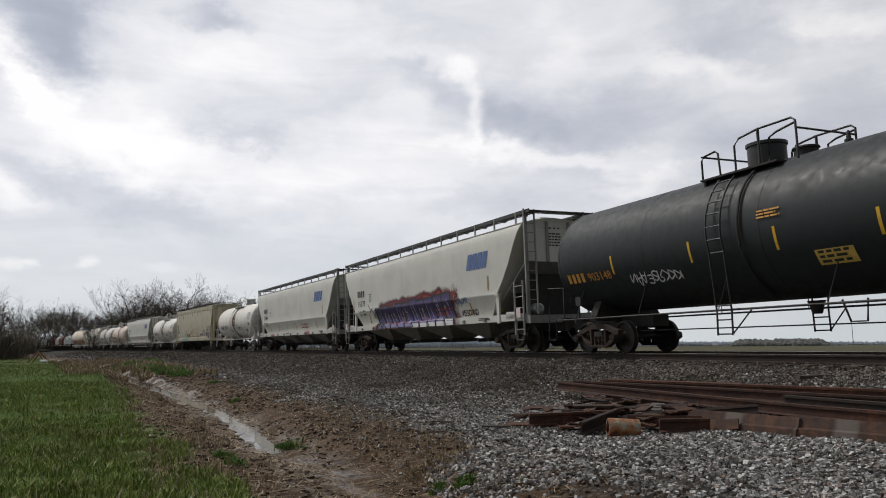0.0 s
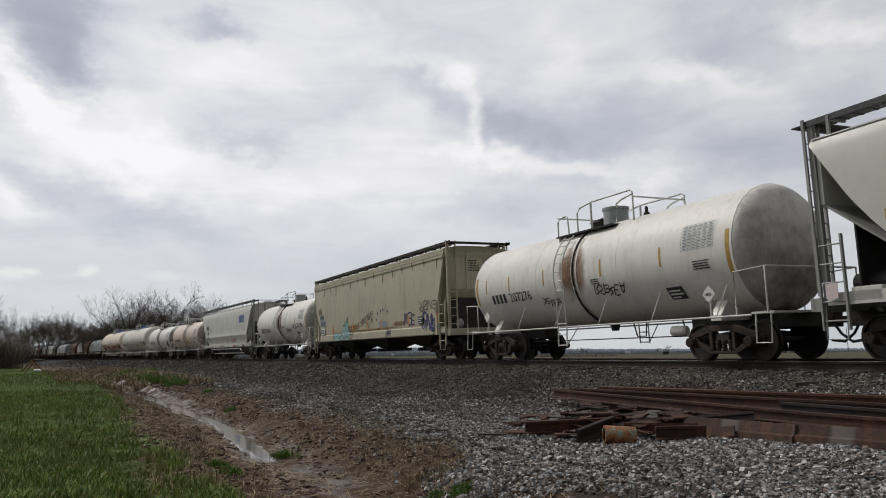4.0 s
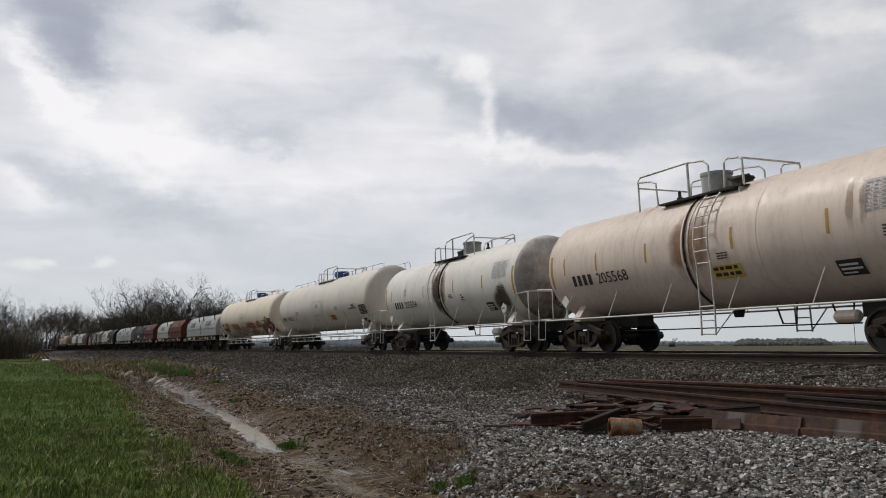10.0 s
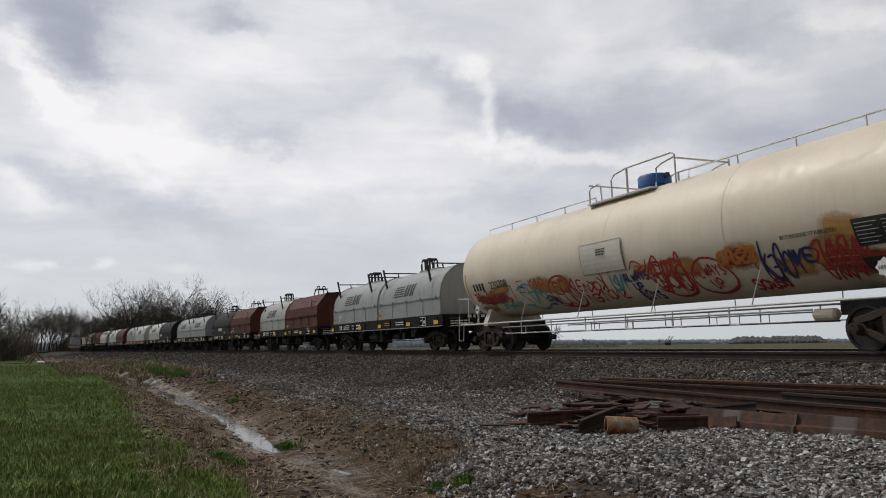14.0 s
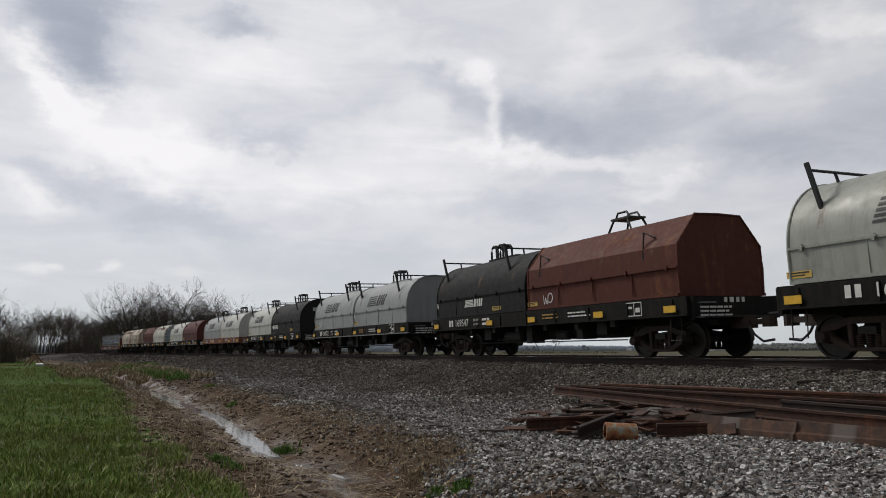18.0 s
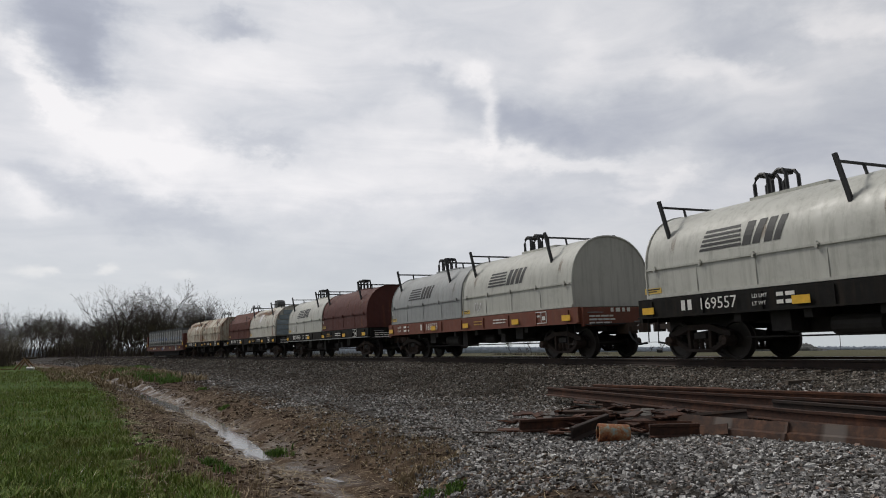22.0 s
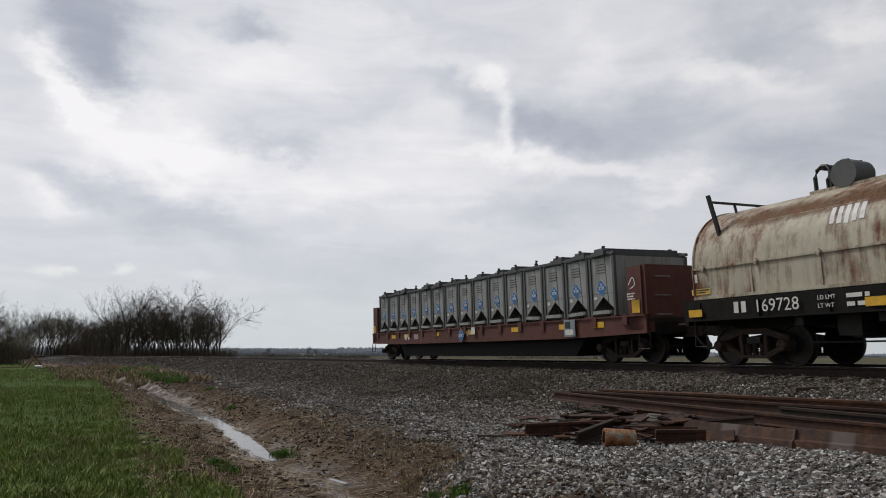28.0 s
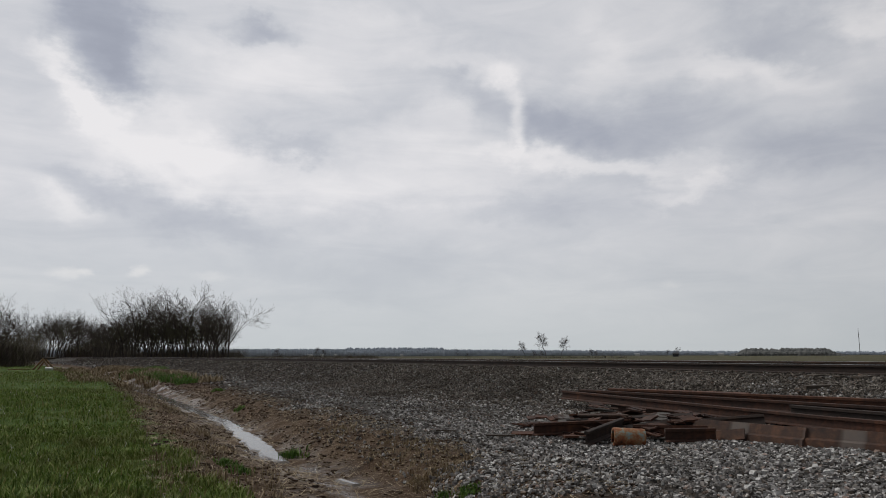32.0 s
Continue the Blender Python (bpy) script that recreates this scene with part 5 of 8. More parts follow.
def build_stones():
    rng = np.random.default_rng(4)
    cube = np.array([(x, y, z) for z in (-1, 1) for y in (-1, 1) for x in (-1, 1)], float)
    quads = np.array([(0, 2, 3, 1), (4, 5, 7, 6), (0, 1, 5, 4), (2, 6, 7, 3), (0, 4, 6, 2), (1, 3, 7, 5)])
    xs, ys, qs, sz = [], [], [], []
    for count, x0, x1, q0, q1, lo, hi in ((105000, -15.5, -4.0, 1.33, 10.6, 0.010, 0.022), (62000, -34, -15.5, 1.33, 10.0, 0.012, 0.025), (24000, -80, -34, 1.33, 9.5, 0.02, 0.04), (14000, -190, -80, 1.33, 10.5, 0.04, 0.08), (10000, -34, -4, -2.2, 1.33, 0.014, 0.026)):
        x, y, q = track_places(rng, count, x0, x1, q0, q1)
        thin = rough_edge(x, y, 2.0, 0.35)
        keep = (q < 8.6 + thin * 2.2 + np.clip((x + 12.5) * 0.45, 0, 1.9)) | (rng.random(count) < 0.06)
        keep &= rng.random(count) < np.clip(0.95 + thin * 0.6, 0.55, 1)
        xs.append(x[keep]), ys.append(y[keep]), qs.append(q[keep]), sz.append(rng.uniform(lo, hi, keep.sum()) * rng.uniform(0.75, 1.3, keep.sum()))
    x, y, q, size = (np.concatenate(a) for a in (xs, ys, qs, sz))
    n = len(x)
    z = np.array([ground_z(a, b, c) for a, b, c in zip(x.tolist(), y.tolist(), q.tolist())]) + size * rng.uniform(-0.1, 0.7, n)
    v = cube[None] * (1 + rng.uniform(-0.42, 0.28, (n, 8, 3)))
    v *= size[:, None, None] * rng.uniform(0.6, 1.15, (n, 1, 3))
    a, b = rng.uniform(0, 6.28, n), rng.uniform(0, 6.28, n)
    ca, sa, cb, sb = np.cos(a)[:, None], np.sin(a)[:, None], np.cos(b)[:, None], np.sin(b)[:, None]
    u = np.stack([v[..., 0], v[..., 1] * cb - v[..., 2] * sb, v[..., 1] * sb + v[..., 2] * cb], -1)
    v = np.stack([u[..., 0] * ca - u[..., 1] * sa, u[..., 0] * sa + u[..., 1] * ca, u[..., 2]], -1)
    v += np.stack([x, y, z], -1)[:, None]
    clean = stone_material("ballast_stone", [(0.0, (0.05, 0.047, 0.044)), (0.3, (0.14, 0.134, 0.128)), (0.55, (0.28, 0.27, 0.26)), (0.75, (0.46, 0.45, 0.435)), (0.93, (0.72, 0.71, 0.69)), (0.97, (0.30, 0.20, 0.155)), (1.0, (0.20, 0.17, 0.15))], (0.11, 0.095, 0.08), 0.3)
    fouled = stone_material("fouled_ballast", [(0.0, (0.032, 0.028, 0.024)), (0.4, (0.09, 0.079, 0.067)), (0.7, (0.18, 0.16, 0.138)), (0.93, (0.36, 0.33, 0.29)), (1.0, (0.15, 0.095, 0.07))], (0.065, 0.052, 0.04), 0.5)
    # dust thins out gradually away from the rails and towards the fresh stone by the scrap
    share = np.clip(0.95 - 0.17 * (q - 2.5) - 0.55 * rough_edge(x, y, 31.0, 0.5) + np.clip((-x - 12) * 0.05, -0.15, 0.55), 0.06, 0.97)
    dusty = rng.random(n) < share
    for mine, mat, label in ((dusty, fouled, "ballast stones browned by rust and brake dust"), (~dusty, clean, "loose grey crushed ballast stones")):
        count = int(mine.sum())
        faces = (quads[None] + (np.arange(count) * 8)[:, None, None]).reshape(-1, 4)
        me = fast_mesh("ballast_stones", v[mine].reshape(-1, 3), faces, mat)
        tagged(new("ballast_stones", me), label, "gravel", kind="stuff")


def blade_mesh(rng, x, y, z, high, wide, blades, mat, name, lean=0.5):
    """Tufts of bent blades, each two triangles."""
    n = len(x) * blades
    px, py, pz = (np.repeat(a, blades) for a in (x, y, z))
    h = np.repeat(high, blades) * rng.uniform(0.55, 1.15, n)
    px, py = px + rng.normal(0, 0.35, n) * h, py + rng.normal(0, 0.35, n) * h
    a = rng.uniform(0, 6.28, n)
    l = rng.uniform(0.1, lean, n) * h
    dx, dy = np.cos(a), np.sin(a)
    w = wide * rng.uniform(0.6, 1.3, n) * (h / np.mean(h)) ** 0.5
    base0 = np.stack([px - dy * w, py + dx * w, pz - 0.02], -1)
    base1 = np.stack([px + dy * w, py - dx * w, pz - 0.02], -1)
    mid0 = np.stack([px + dx * l * 0.35 - dy * w * 0.7, py + dy * l * 0.35 + dx * w * 0.7, pz + h * 0.6], -1)
    mid1 = np.stack([px + dx * l * 0.35 + dy * w * 0.7, py + dy * l * 0.35 - dx * w * 0.7, pz + h * 0.6], -1)
    tip = np.stack([px + dx * l, py + dy * l, pz + h], -1)
    v = np.stack([base0, base1, mid0, mid1, tip], 1).reshape(-1, 3)
    tri = np.array([(0, 1, 3), (0, 3, 2), (2, 3, 4)])
    f = (tri[None] + (np.arange(n) * 5)[:, None, None]).reshape(-1, 3)
    return fast_mesh(name, v, f, mat)


def leaf_material(name, stops, patch=None):
    k = Mat(name, 0.7)
    c = k.ramp(k.island(), stops)
    if patch:
        c = k.mix(k.ramp(k.noise(0.35, 5, 0.65), [(0.46, 0.0), (0.66, 0.8)]), c, patch)
        c = k.mix(k.ramp(k.noise(1.4, 5, 0.65, None, (4, 2, 0)), [(0.5, 0.0), (0.75, 0.6)]), c, tuple(v * 0.5 for v in patch))
    k.color(c)
    put(k.b, "Specular IOR Level", 0.2)
    return k.m


def build_grass():
    rng = np.random.default_rng(9)
    green = leaf_material("grass", [(0.0, (0.06, 0.10, 0.018)), (0.5, (0.165, 0.25, 0.045)), (0.82, (0.27, 0.345, 0.085)), (0.95, (0.34, 0.31, 0.12)), (0.985, (0.36, 0.28, 0.14)), (1.0, (0.75, 0.74, 0.66))], (0.15, 0.155, 0.045))
    edge_x, edge_q = (-67, -32, -24.7, -17.6, -14.7, -12.0, -11.2, -9.8, -8.6, -7.5), (13.66, 13.7, 13.43, 13.6, 13.6, 13.3, 13.1, 13.2, 12.95, 12.85)
    xs, ys, hs = [], [], []
    for count, x0, x1, q0, q1, lo, hi in ((30000, -17, -6.8, 12.5, 18, 0.06, 0.13), (27000, -36, -12, 12.8, 24, 0.07, 0.15), (20000, -78, -26, 13.0, 40, 0.09, 0.20), (8000, -150, -70, 13.0, 50, 0.12, 0.25)):
        x, y, q = track_places(rng, count, x0, x1, q0, q1)
        clump = rough_edge(x, y, 16.0, 1.5)
        keep = q > np.interp(x, edge_x, edge_q) + rough_edge(x, y, 6.0, 0.9) * 0.38
        keep &= rng.random(count) < np.clip(0.72 + 0.9 * clump, 0.2, 1)
        if x0 < -20:
            keep &= rng.random(count) < np.clip((x1 - x) / ((x1 - x0) * 0.4), 0, 1)
        xs.append(x[keep]), ys.append(y[keep]), hs.append(rng.uniform(lo, hi, keep.sum()) * np.clip(0.85 + 0.8 * clump[keep], 0.4, 1.5))
    x, y, h = (np.concatenate(a) for a in (xs, ys, hs))
    z = np.array([ground_z(a, b) for a, b in zip(x.tolist(), y.tolist())])
    ob = new("grass", blade_mesh(rng, x, y, z, h, 0.007, 4, green, "grass", 1.0))
    tagged(ob, "lush green spring grass with small pale flowers", "grass", kind="stuff")
    # dry stalks, straw and weeds by the ditch
    dry = leaf_material("dry_grass", [(0.0, (0.12, 0.085, 0.05)), (0.6, (0.27, 0.205, 0.12)), (1.0, (0.42, 0.34, 0.22))])
    for wide, strips in ((0.028, ((7000, -100, -40, 8.4, 13.2, 0.16, 0.42), (2600, -96, -44, 12.8, 15.5, 0.12, 0.3))), (0.006, ((1500, -9.6, -6.5, 9.6, 10.6, 0.03, 0.09), (700, -15, -9.6, 9.4, 10.6, 0.03, 0.08), (2600, -38, -8, 12.3, 13.7, 0.04, 0.13)))):
        xs, ys, hs = [], [], []
        for count, x0, x1, q0, q1, lo, hi in strips:
            x, y, q = track_places(rng, count, x0, x1, q0, q1)
            keep = rough_edge(x, y, 11.0, 0.25 if wide > 0.01 else 0.6) > (-0.05 if wide > 0.01 else 0.05)
            keep &= np.abs(q - 12.2) > 0.5 if wide > 0.01 else True
            xs.append(x[keep]), ys.append(y[keep]), hs.append(rng.uniform(lo, hi, keep.sum()))
        x, y, h = (np.concatenate(a) for a in (xs, ys, hs))
        z = np.array([ground_z(a, b) for a, b in zip(x.tolist(), y.tolist())])
        ob = new("dry_grass", blade_mesh(rng, x, y, z, h, wide, 4, dry, "dry_grass", 1.1))
        tagged(ob, "dry tan grass along the ditch", "grass", kind="stuff")
    # straw lying flat on the mud
    x, y, q = track_places(rng, 13000, -34, -6.5, 9.0, 13.8)
    z = np.array([ground_z(a, b, c) for a, b, c in zip(x.tolist(), y.tolist(), q.tolist())])
    n = len(x)
    a, l, w = rng.uniform(0, 3.14, n), rng.uniform(0.04, 0.16, n), rng.uniform(0.003, 0.006, n)
    d, e = np.stack([np.cos(a), np.sin(a), rng.uniform(-0.1, 0.2, n)], -1), np.stack([-np.sin(a), np.cos(a), 0 * a], -1)
    c = np.stack([x, y, z + 0.015], -1)
    v = np.stack([c - d * l[:, None] - e * w[:, None], c + d * l[:, None] - e * w[:, None], c + d * l[:, None] + e * w[:, None], c - d * l[:, None] + e * w[:, None]], 1).reshape(-1, 3)
    ob = new("straw", fast_mesh("straw", v, np.arange(4 * n).reshape(-1, 4), dry))
    tagged(ob, "broken straw scattered on the mud", "straw", kind="stuff")
    # single green weeds
    weed = leaf_material("weed", [(0.0, (0.045, 0.10, 0.018)), (1.0, (0.14, 0.24, 0.045))])
    spots = [(-13.2, 2.75, 0.13, 45), (-8.05, 3.75, 0.08, 50), (-8.35, 3.55, 0.07, 40), (-22.5, 3.05, 0.10, 40), (-10.6, 1.3, 0.09, 60), (-9.9, 1.35, 0.09, 60), (-62, 0.5, 0.35, 220), (-56, 1.6, 0.35, 260), (-50, 2.2, 0.35, 260), (-46, 2.6, 0.3, 240), (-42, 2.8, 0.26, 200), (-68, 0.6, 0.4, 200), (-75, 2.4, 0.4, 120), (-31, 3.3, 0.14, 60)]
    xs, ys, hs = [], [], []
    for wx, wy, size, count in spots:
        xs.append(rng.normal(wx, size * (1.0 if size < 0.25 else 4.5), count)), ys.append(rng.normal(wy, size * (0.7 if size < 0.25 else 1.2), count)), hs.append(np.full(count, size * 0.9))
    x, y, h = (np.concatenate(a) for a in (xs, ys, hs))
    z = np.array([ground_z(a, b) for a, b in zip(x.tolist(), y.tolist())])
    ob = new("weeds", blade_mesh(rng, x, y, z, h, 0.016, 5, weed, "weeds", 0.9))
    tagged(ob, "small clumps of green weeds beside the ditch", "weeds", kind="stuff")


def build_water():
    """Shallow water that stands along the ditch in a few stretches."""
    k = Mat("ditch_water", 0.06)
    k.color(k.ramp(k.noise(1.5, 5), [(0.3, (0.09, 0.078, 0.064)), (0.7, (0.17, 0.15, 0.13))]))
    k.bump(k.noise(9, 3), 0.04, 0.01)
    put(k.b, "IOR", 1.33)
    # each stretch: from, to, half its width
    for x0, x1 in ((-7.0, -66.0),):
        rows, n = [], int(abs(x1 - x0) * 6)
        for i in range(n + 1):
            x = x0 + (x1 - x0) * i / n
            s = float(np.interp(x, LINE[:, 0], np.arange(-620, 621)))
            q = 11.45 + ditch_shift(x)
            wide = float(np.interp(x, [-66, -24, -20, -17, -13.6, -12.4, -11, -9.6, -7], [0.22, 0.22, 0.17, 0.30, 0.22, 0.0, 0.05, 0.07, 0.04]))
            fade = math.sin(math.pi * min(0.99, max(0.01, i / n))) ** 0.3 * (1 + max(0.0, -18 - x) * 0.022)
            a, b = (wide * fade * (0.85 + 0.75 * noise.noise(Vector((x * 0.9, seed, 0))) + 0.45 * noise.noise(Vector((x * 2.7, seed, 2))) + 0.3 * noise.noise(Vector((x * 7.0, seed, 2)))) for seed in (1.0, 5.0))
            m = on_track(s, -q, -1.575)
            if x > -12.6 or -22.5 < x < -20.5:
                dry = 0.16 * noise.noise(Vector((x * 2.3, 9.0, 4)))
                a, b = a + dry, b - dry * 0.6
            sink = 0.09 if a + b < 0.07 else 0.0
            m = m @ Matrix.Translation((0, 0, -sink))
            a, b = max(0.01, a), max(0.01, b)
            rows.append([m @ Vector((0, a * 1.2 + 0.1, -0.06)), m @ Vector((0, a, 0)), m @ Vector((0, -b, 0)), m @ Vector((0, -b * 1.2 - 0.1, -0.06))])
        ob = new("water", Shape().sheet(rows).mesh("water", k.m))
        tagged(ob, "shallow muddy water that mirrors the sky", "puddle", kind="structure")


def build_clods():
    """Clods of trampled wet earth on both banks of the ditch."""
    rng = np.random.default_rng(14)
    k = Mat("wet_clod", 0.75)
    k.color(k.mix(k.ramp(k.noise(5, 6, 0.7), [(0.35, 0.0), (0.7, 1.0)]), k.ramp(k.island(), [(0.0, (0.03, 0.018, 0.012)), (0.6, (0.085, 0.054, 0.034)), (1.0, (0.17, 0.118, 0.075))]), (0.045, 0.028, 0.018)))
    k.bump(k.noise(30, 5), 0.5, 0.02)
    put(k.b, "Specular IOR Level", 0.2)
    cube = np.array([(x, y, z) for z in (-1, 1) for y in (-1, 1) for x in (-1, 1)], float)
    quads = np.array([(0, 2, 3, 1), (4, 5, 7, 6), (0, 1, 5, 4), (2, 6, 7, 3), (0, 4, 6, 2), (1, 3, 7, 5)])
    x, y, q = track_places(rng, 24000, -46, -6.3, 8.6, 13.6)
    keep = (rough_edge(x, y, 21.0, 0.8) > -0.25) & (np.abs(q - 11.4) > 0.22)
    x, y, q = x[keep], y[keep], q[keep]
    n = len(x)
    size = rng.uniform(0.006, 0.024, n) * rng.uniform(0.5, 1.3, n)
    z = np.array([ground_z(a, b, c) for a, b, c in zip(x.tolist(), y.tolist(), q.tolist())]) + size * 0.1
    v = cube[None] * (1 + rng.uniform(-0.5, 0.35, (n, 8, 3))) * size[:, None, None] * np.array([1.3, 1.0, 0.6])
    a = rng.uniform(0, 6.28, n)
    ca, sa = np.cos(a)[:, None], np.sin(a)[:, None]
    v = np.stack([v[..., 0] * ca - v[..., 1] * sa, v[..., 0] * sa + v[..., 1] * ca, v[..., 2]], -1) + np.stack([x, y, z], -1)[:, None]
    ob = new("mud_clods", fast_mesh("mud_clods", v.reshape(-1, 3), (quads[None] + (np.arange(n) * 8)[:, None, None]).reshape(-1, 4), k.m))
    tagged(ob, "dark clods of wet trampled earth", "mud", kind="stuff")


build_stones()
build_clods()
build_grass()
build_water()


# ---- scrap steel beside the track ----
def bar_between(a, b, outline, roll=0):
    """A bar of the outline (across, up) from a to b, its foot at those points."""
    a, b = Vector(a), Vector(b)
    d = b - a
    turn = math.degrees(math.atan2(d.y, d.x))
    dip = -math.degrees(math.atan2(d.z, math.hypot(d.x, d.y)))
    m = Matrix.Translation(a) @ pose(0, 0, 0, 0, dip, turn) @ pose(0, 0, 0, roll, 0, 0)
    return m, Shape().prism(outline, 0, d.length)


RAIL_BAR = [(u, v + 0.186) for u, v in RAIL]
ANGLE_BAR = [(-0.17, 0.0), (0.17, 0.0), (0.17, 0.02), (0.12, 0.05), (0.06, 0.25), (-0.05, 0.26), (-0.10, 0.13), (-0.15, 0.11), (-0.17, 0.02)]
FLAT_BAR = [(-0.08, 0.0), (0.08, 0.0), (0.08, 0.03), (-0.08, 0.03)]


def build_scrap():
    k = Mat("scrap_orange", 0.8)
    k.color(k.ramp(k.math("MULTIPLY_ADD", k.noise(3, 6, 0.7), 0.7, k.math("MULTIPLY", k.noise(20, 5), 0.3)), [(0.38, (0.03, 0.014, 0.01)), (0.52, (0.12, 0.042, 0.018)), (0.68, (0.24, 0.095, 0.04))]))
    k.bump(k.noise(25, 5), 0.3, 0.01)
    M["scrap_orange"] = k.m
    k = Mat("banded_rust", 0.8)
    band = k.ramp(k.noise(0.9, 3, 0.4, (2.2, 0.05, 0.05)), [(0.55, 0.0), (0.62, 0.6)])
    c = k.ramp(k.noise(6, 7, 0.7), [(0.3, (0.022, 0.013, 0.01)), (0.5, (0.055, 0.025, 0.014)), (0.7, (0.13, 0.055, 0.026))])
    k.color(k.mix(band, c, (0.16, 0.14, 0.125)))
    k.bump(k.noise(25, 5), 0.25, 0.01)
    M["banded_rust"] = k.m
    k = Mat("peeling_paint", 0.7)
    c = k.ramp(k.noise(7, 7, 0.7), [(0.36, (0.05, 0.02, 0.012)), (0.47, (0.26, 0.085, 0.03)), (0.56, (0.30, 0.18, 0.09)), (0.62, (0.22, 0.29, 0.27))])
    k.color(c)
    M["peeling_paint"] = k.m

    long_rails = [((-14.57, 9.17, -0.826), (2.0, 9.60, -1.04), "scrap", RAIL_BAR, 0), ((-14.15, 9.36, -0.786), (0.5, 11.35, -0.79), "scrap", RAIL_BAR, 0), ((-13.6, 9.75, -0.746), (-2.0, 12.1, -0.69), "scrap", RAIL_BAR, 3),
                  ((-13.0, 10.0, -0.60), (-10.4, 10.5, -0.575), "scrap_orange", FLAT_BAR, 6), ((-13.9, 9.45, -0.78), (-8.75, 9.75, -0.80), "scrap_orange", FLAT_BAR, -14), ((-8.6, 9.58, -0.806), (1.5, 9.75, -0.87), "rail", RAIL_BAR, 0),
                  ((-7.56, 9.30, -0.906), (1.5, 9.65, -0.95), "scrap", RAIL_BAR, 0), ((-13.2, 9.5, -0.97), (1.0, 10.4, -0.98), "rail", RAIL_BAR, 0), ((-12.6, 9.25, -1.0), (1.0, 9.9, -1.02), "scrap", RAIL_BAR, 0), ((-12.4, 9.9, -0.9), (0.0, 11.2, -0.9), "rail", RAIL_BAR, 0)]
    for a, b, mat, outline, roll in long_rails:
        m, sh = bar_between(a, b, outline, roll)
        ob = tagged(new("scrap_rail", sh.mesh("scrap_rail", mat)), "long rusty steel rail lying on the pile", "scrap rail", "rails in the scrap pile")
        ob.matrix_world = m
    for a, b in (((-8.95, 8.0, -1.06), (-7.2, 8.30, -1.06)), ((-7.42, 8.28, -1.05), (-1.5, 10.0, -1.05))):
        m, sh = bar_between(a, b, ANGLE_BAR)
        ob = tagged(new("guard_beam", sh.mesh("guard_beam", "banded_rust")), "rusty steel channel with paler bands on the stones", "steel beam", "beams in the scrap pile")
        ob.matrix_world = m
    short = [((-10.14, 5.84, -1.07), (-9.95, 7.36, -1.05), "scrap", RAIL_BAR, 0), ((-9.04, 6.05, -1.10), (-9.50, 7.02, -0.98), "rail", RAIL_BAR, 8), ((-9.2, 7.0, -1.06), (-8.5, 7.8, -1.05), "scrap", RAIL_BAR, -15), ((-9.35, 6.95, -0.98), (-9.0, 7.7, -0.86), "rail", FLAT_BAR, 40),
             ((-8.6, 7.1, -1.07), (-8.3, 7.75, -1.06), "scrap", RAIL_BAR, 0), ((-10.9, 7.2, -1.02), (-9.6, 7.9, -0.95), "rail", RAIL_BAR, 20), ((-10.4, 7.6, -0.95), (-9.3, 7.5, -0.82), "scrap", FLAT_BAR, 25), ((-9.0, 7.9, -1.0), (-8.2, 8.6, -0.88), "rail", RAIL_BAR, -30), ((-10.8, 6.6, -1.05), (-10.0, 7.2, -0.98), "scrap", FLAT_BAR, -20), ((-9.9, 7.5, -0.98), (-9.1, 8.1, -0.9), "rail", RAIL_BAR, 30), ((-8.55, 7.7, -1.04), (-8.0, 8.0, -0.95), "banded_rust", FLAT_BAR, 60), ((-10.6, 5.7, -1.09), (-10.2, 6.2, -1.08), "scrap", FLAT_BAR, 10), ((-9.7, 6.1, -1.07), (-9.4, 6.9, -1.07), "scrap", FLAT_BAR, 0)]
    for a, b, mat, outline, roll in short:
        m, sh = bar_between(a, b, outline, roll)
        ob = tagged(new("scrap_rail", sh.mesh("scrap_rail", mat)), "short rusty rail offcut in the scrap pile", "scrap rail", "offcuts in the scrap pile")
        ob.matrix_world = m
    # thick pipe with peeling paint
    pipe = thing("steel_pipe", "short thick rusty pipe with peeling pale paint", "pipe", m=Matrix.Translation((-8.82, 6.36, -0.985)) @ pose(0, 0, 0, 0, 3, 66))
    part("pipe_wall", Shape().lathe([(0, 0.095), (0, 0.125), (0.02, 0.13), (0.42, 0.13), (0.44, 0.125), (0.44, 0.105), (0.08, 0.095)], "x", 28, cap=False), "peeling_paint", pipe, smooth=50)
    part("pipe_core", Shape().lathe([(0.10, 0.094), (0.14, 0.094)], "x", 24), "scrap", pipe)
    # tie plates thrown in a heap
    rnd = random.Random(12)
    plate = bevel(Shape().box(-0.18, 0.18, -0.10, 0.10, 0, 0.022).box(-0.05, 0.05, -0.10, 0.10, 0.02, 0.034).mesh("scrap_plate", "scrap"), 0.003, 1)
    pale = plate.copy()
    pale.materials.clear()
    pale.materials.append(plain("plate_grey", (0.10, 0.09, 0.08), 0.75, 0.0, 0.4))
    for i in range(130):
        u, v = rnd.random(), rnd.random()
        x, y = -11.5 + 2.7 * u + rnd.gauss(0, 0.1), 6.2 + 2.5 * v + 0.1 * u
        if x > -9.7 and y < 6.9:
            x -= 0.9
        z = ground_z(x, y) + 0.02 + 0.32 * max(0, 1 - abs(v - 0.6) * 1.7) * rnd.random()
        ob = tagged(new("tie_plate", pale if i % 5 == 0 else plate), "rusty flat steel tie plate in the scrap pile", "tie plate", "tie plates in the scrap pile")
        ob.matrix_world = Matrix.Translation((x, y, z)) @ pose(0, 0, 0, rnd.uniform(-16, 16), rnd.uniform(-16, 16), rnd.uniform(0, 180))
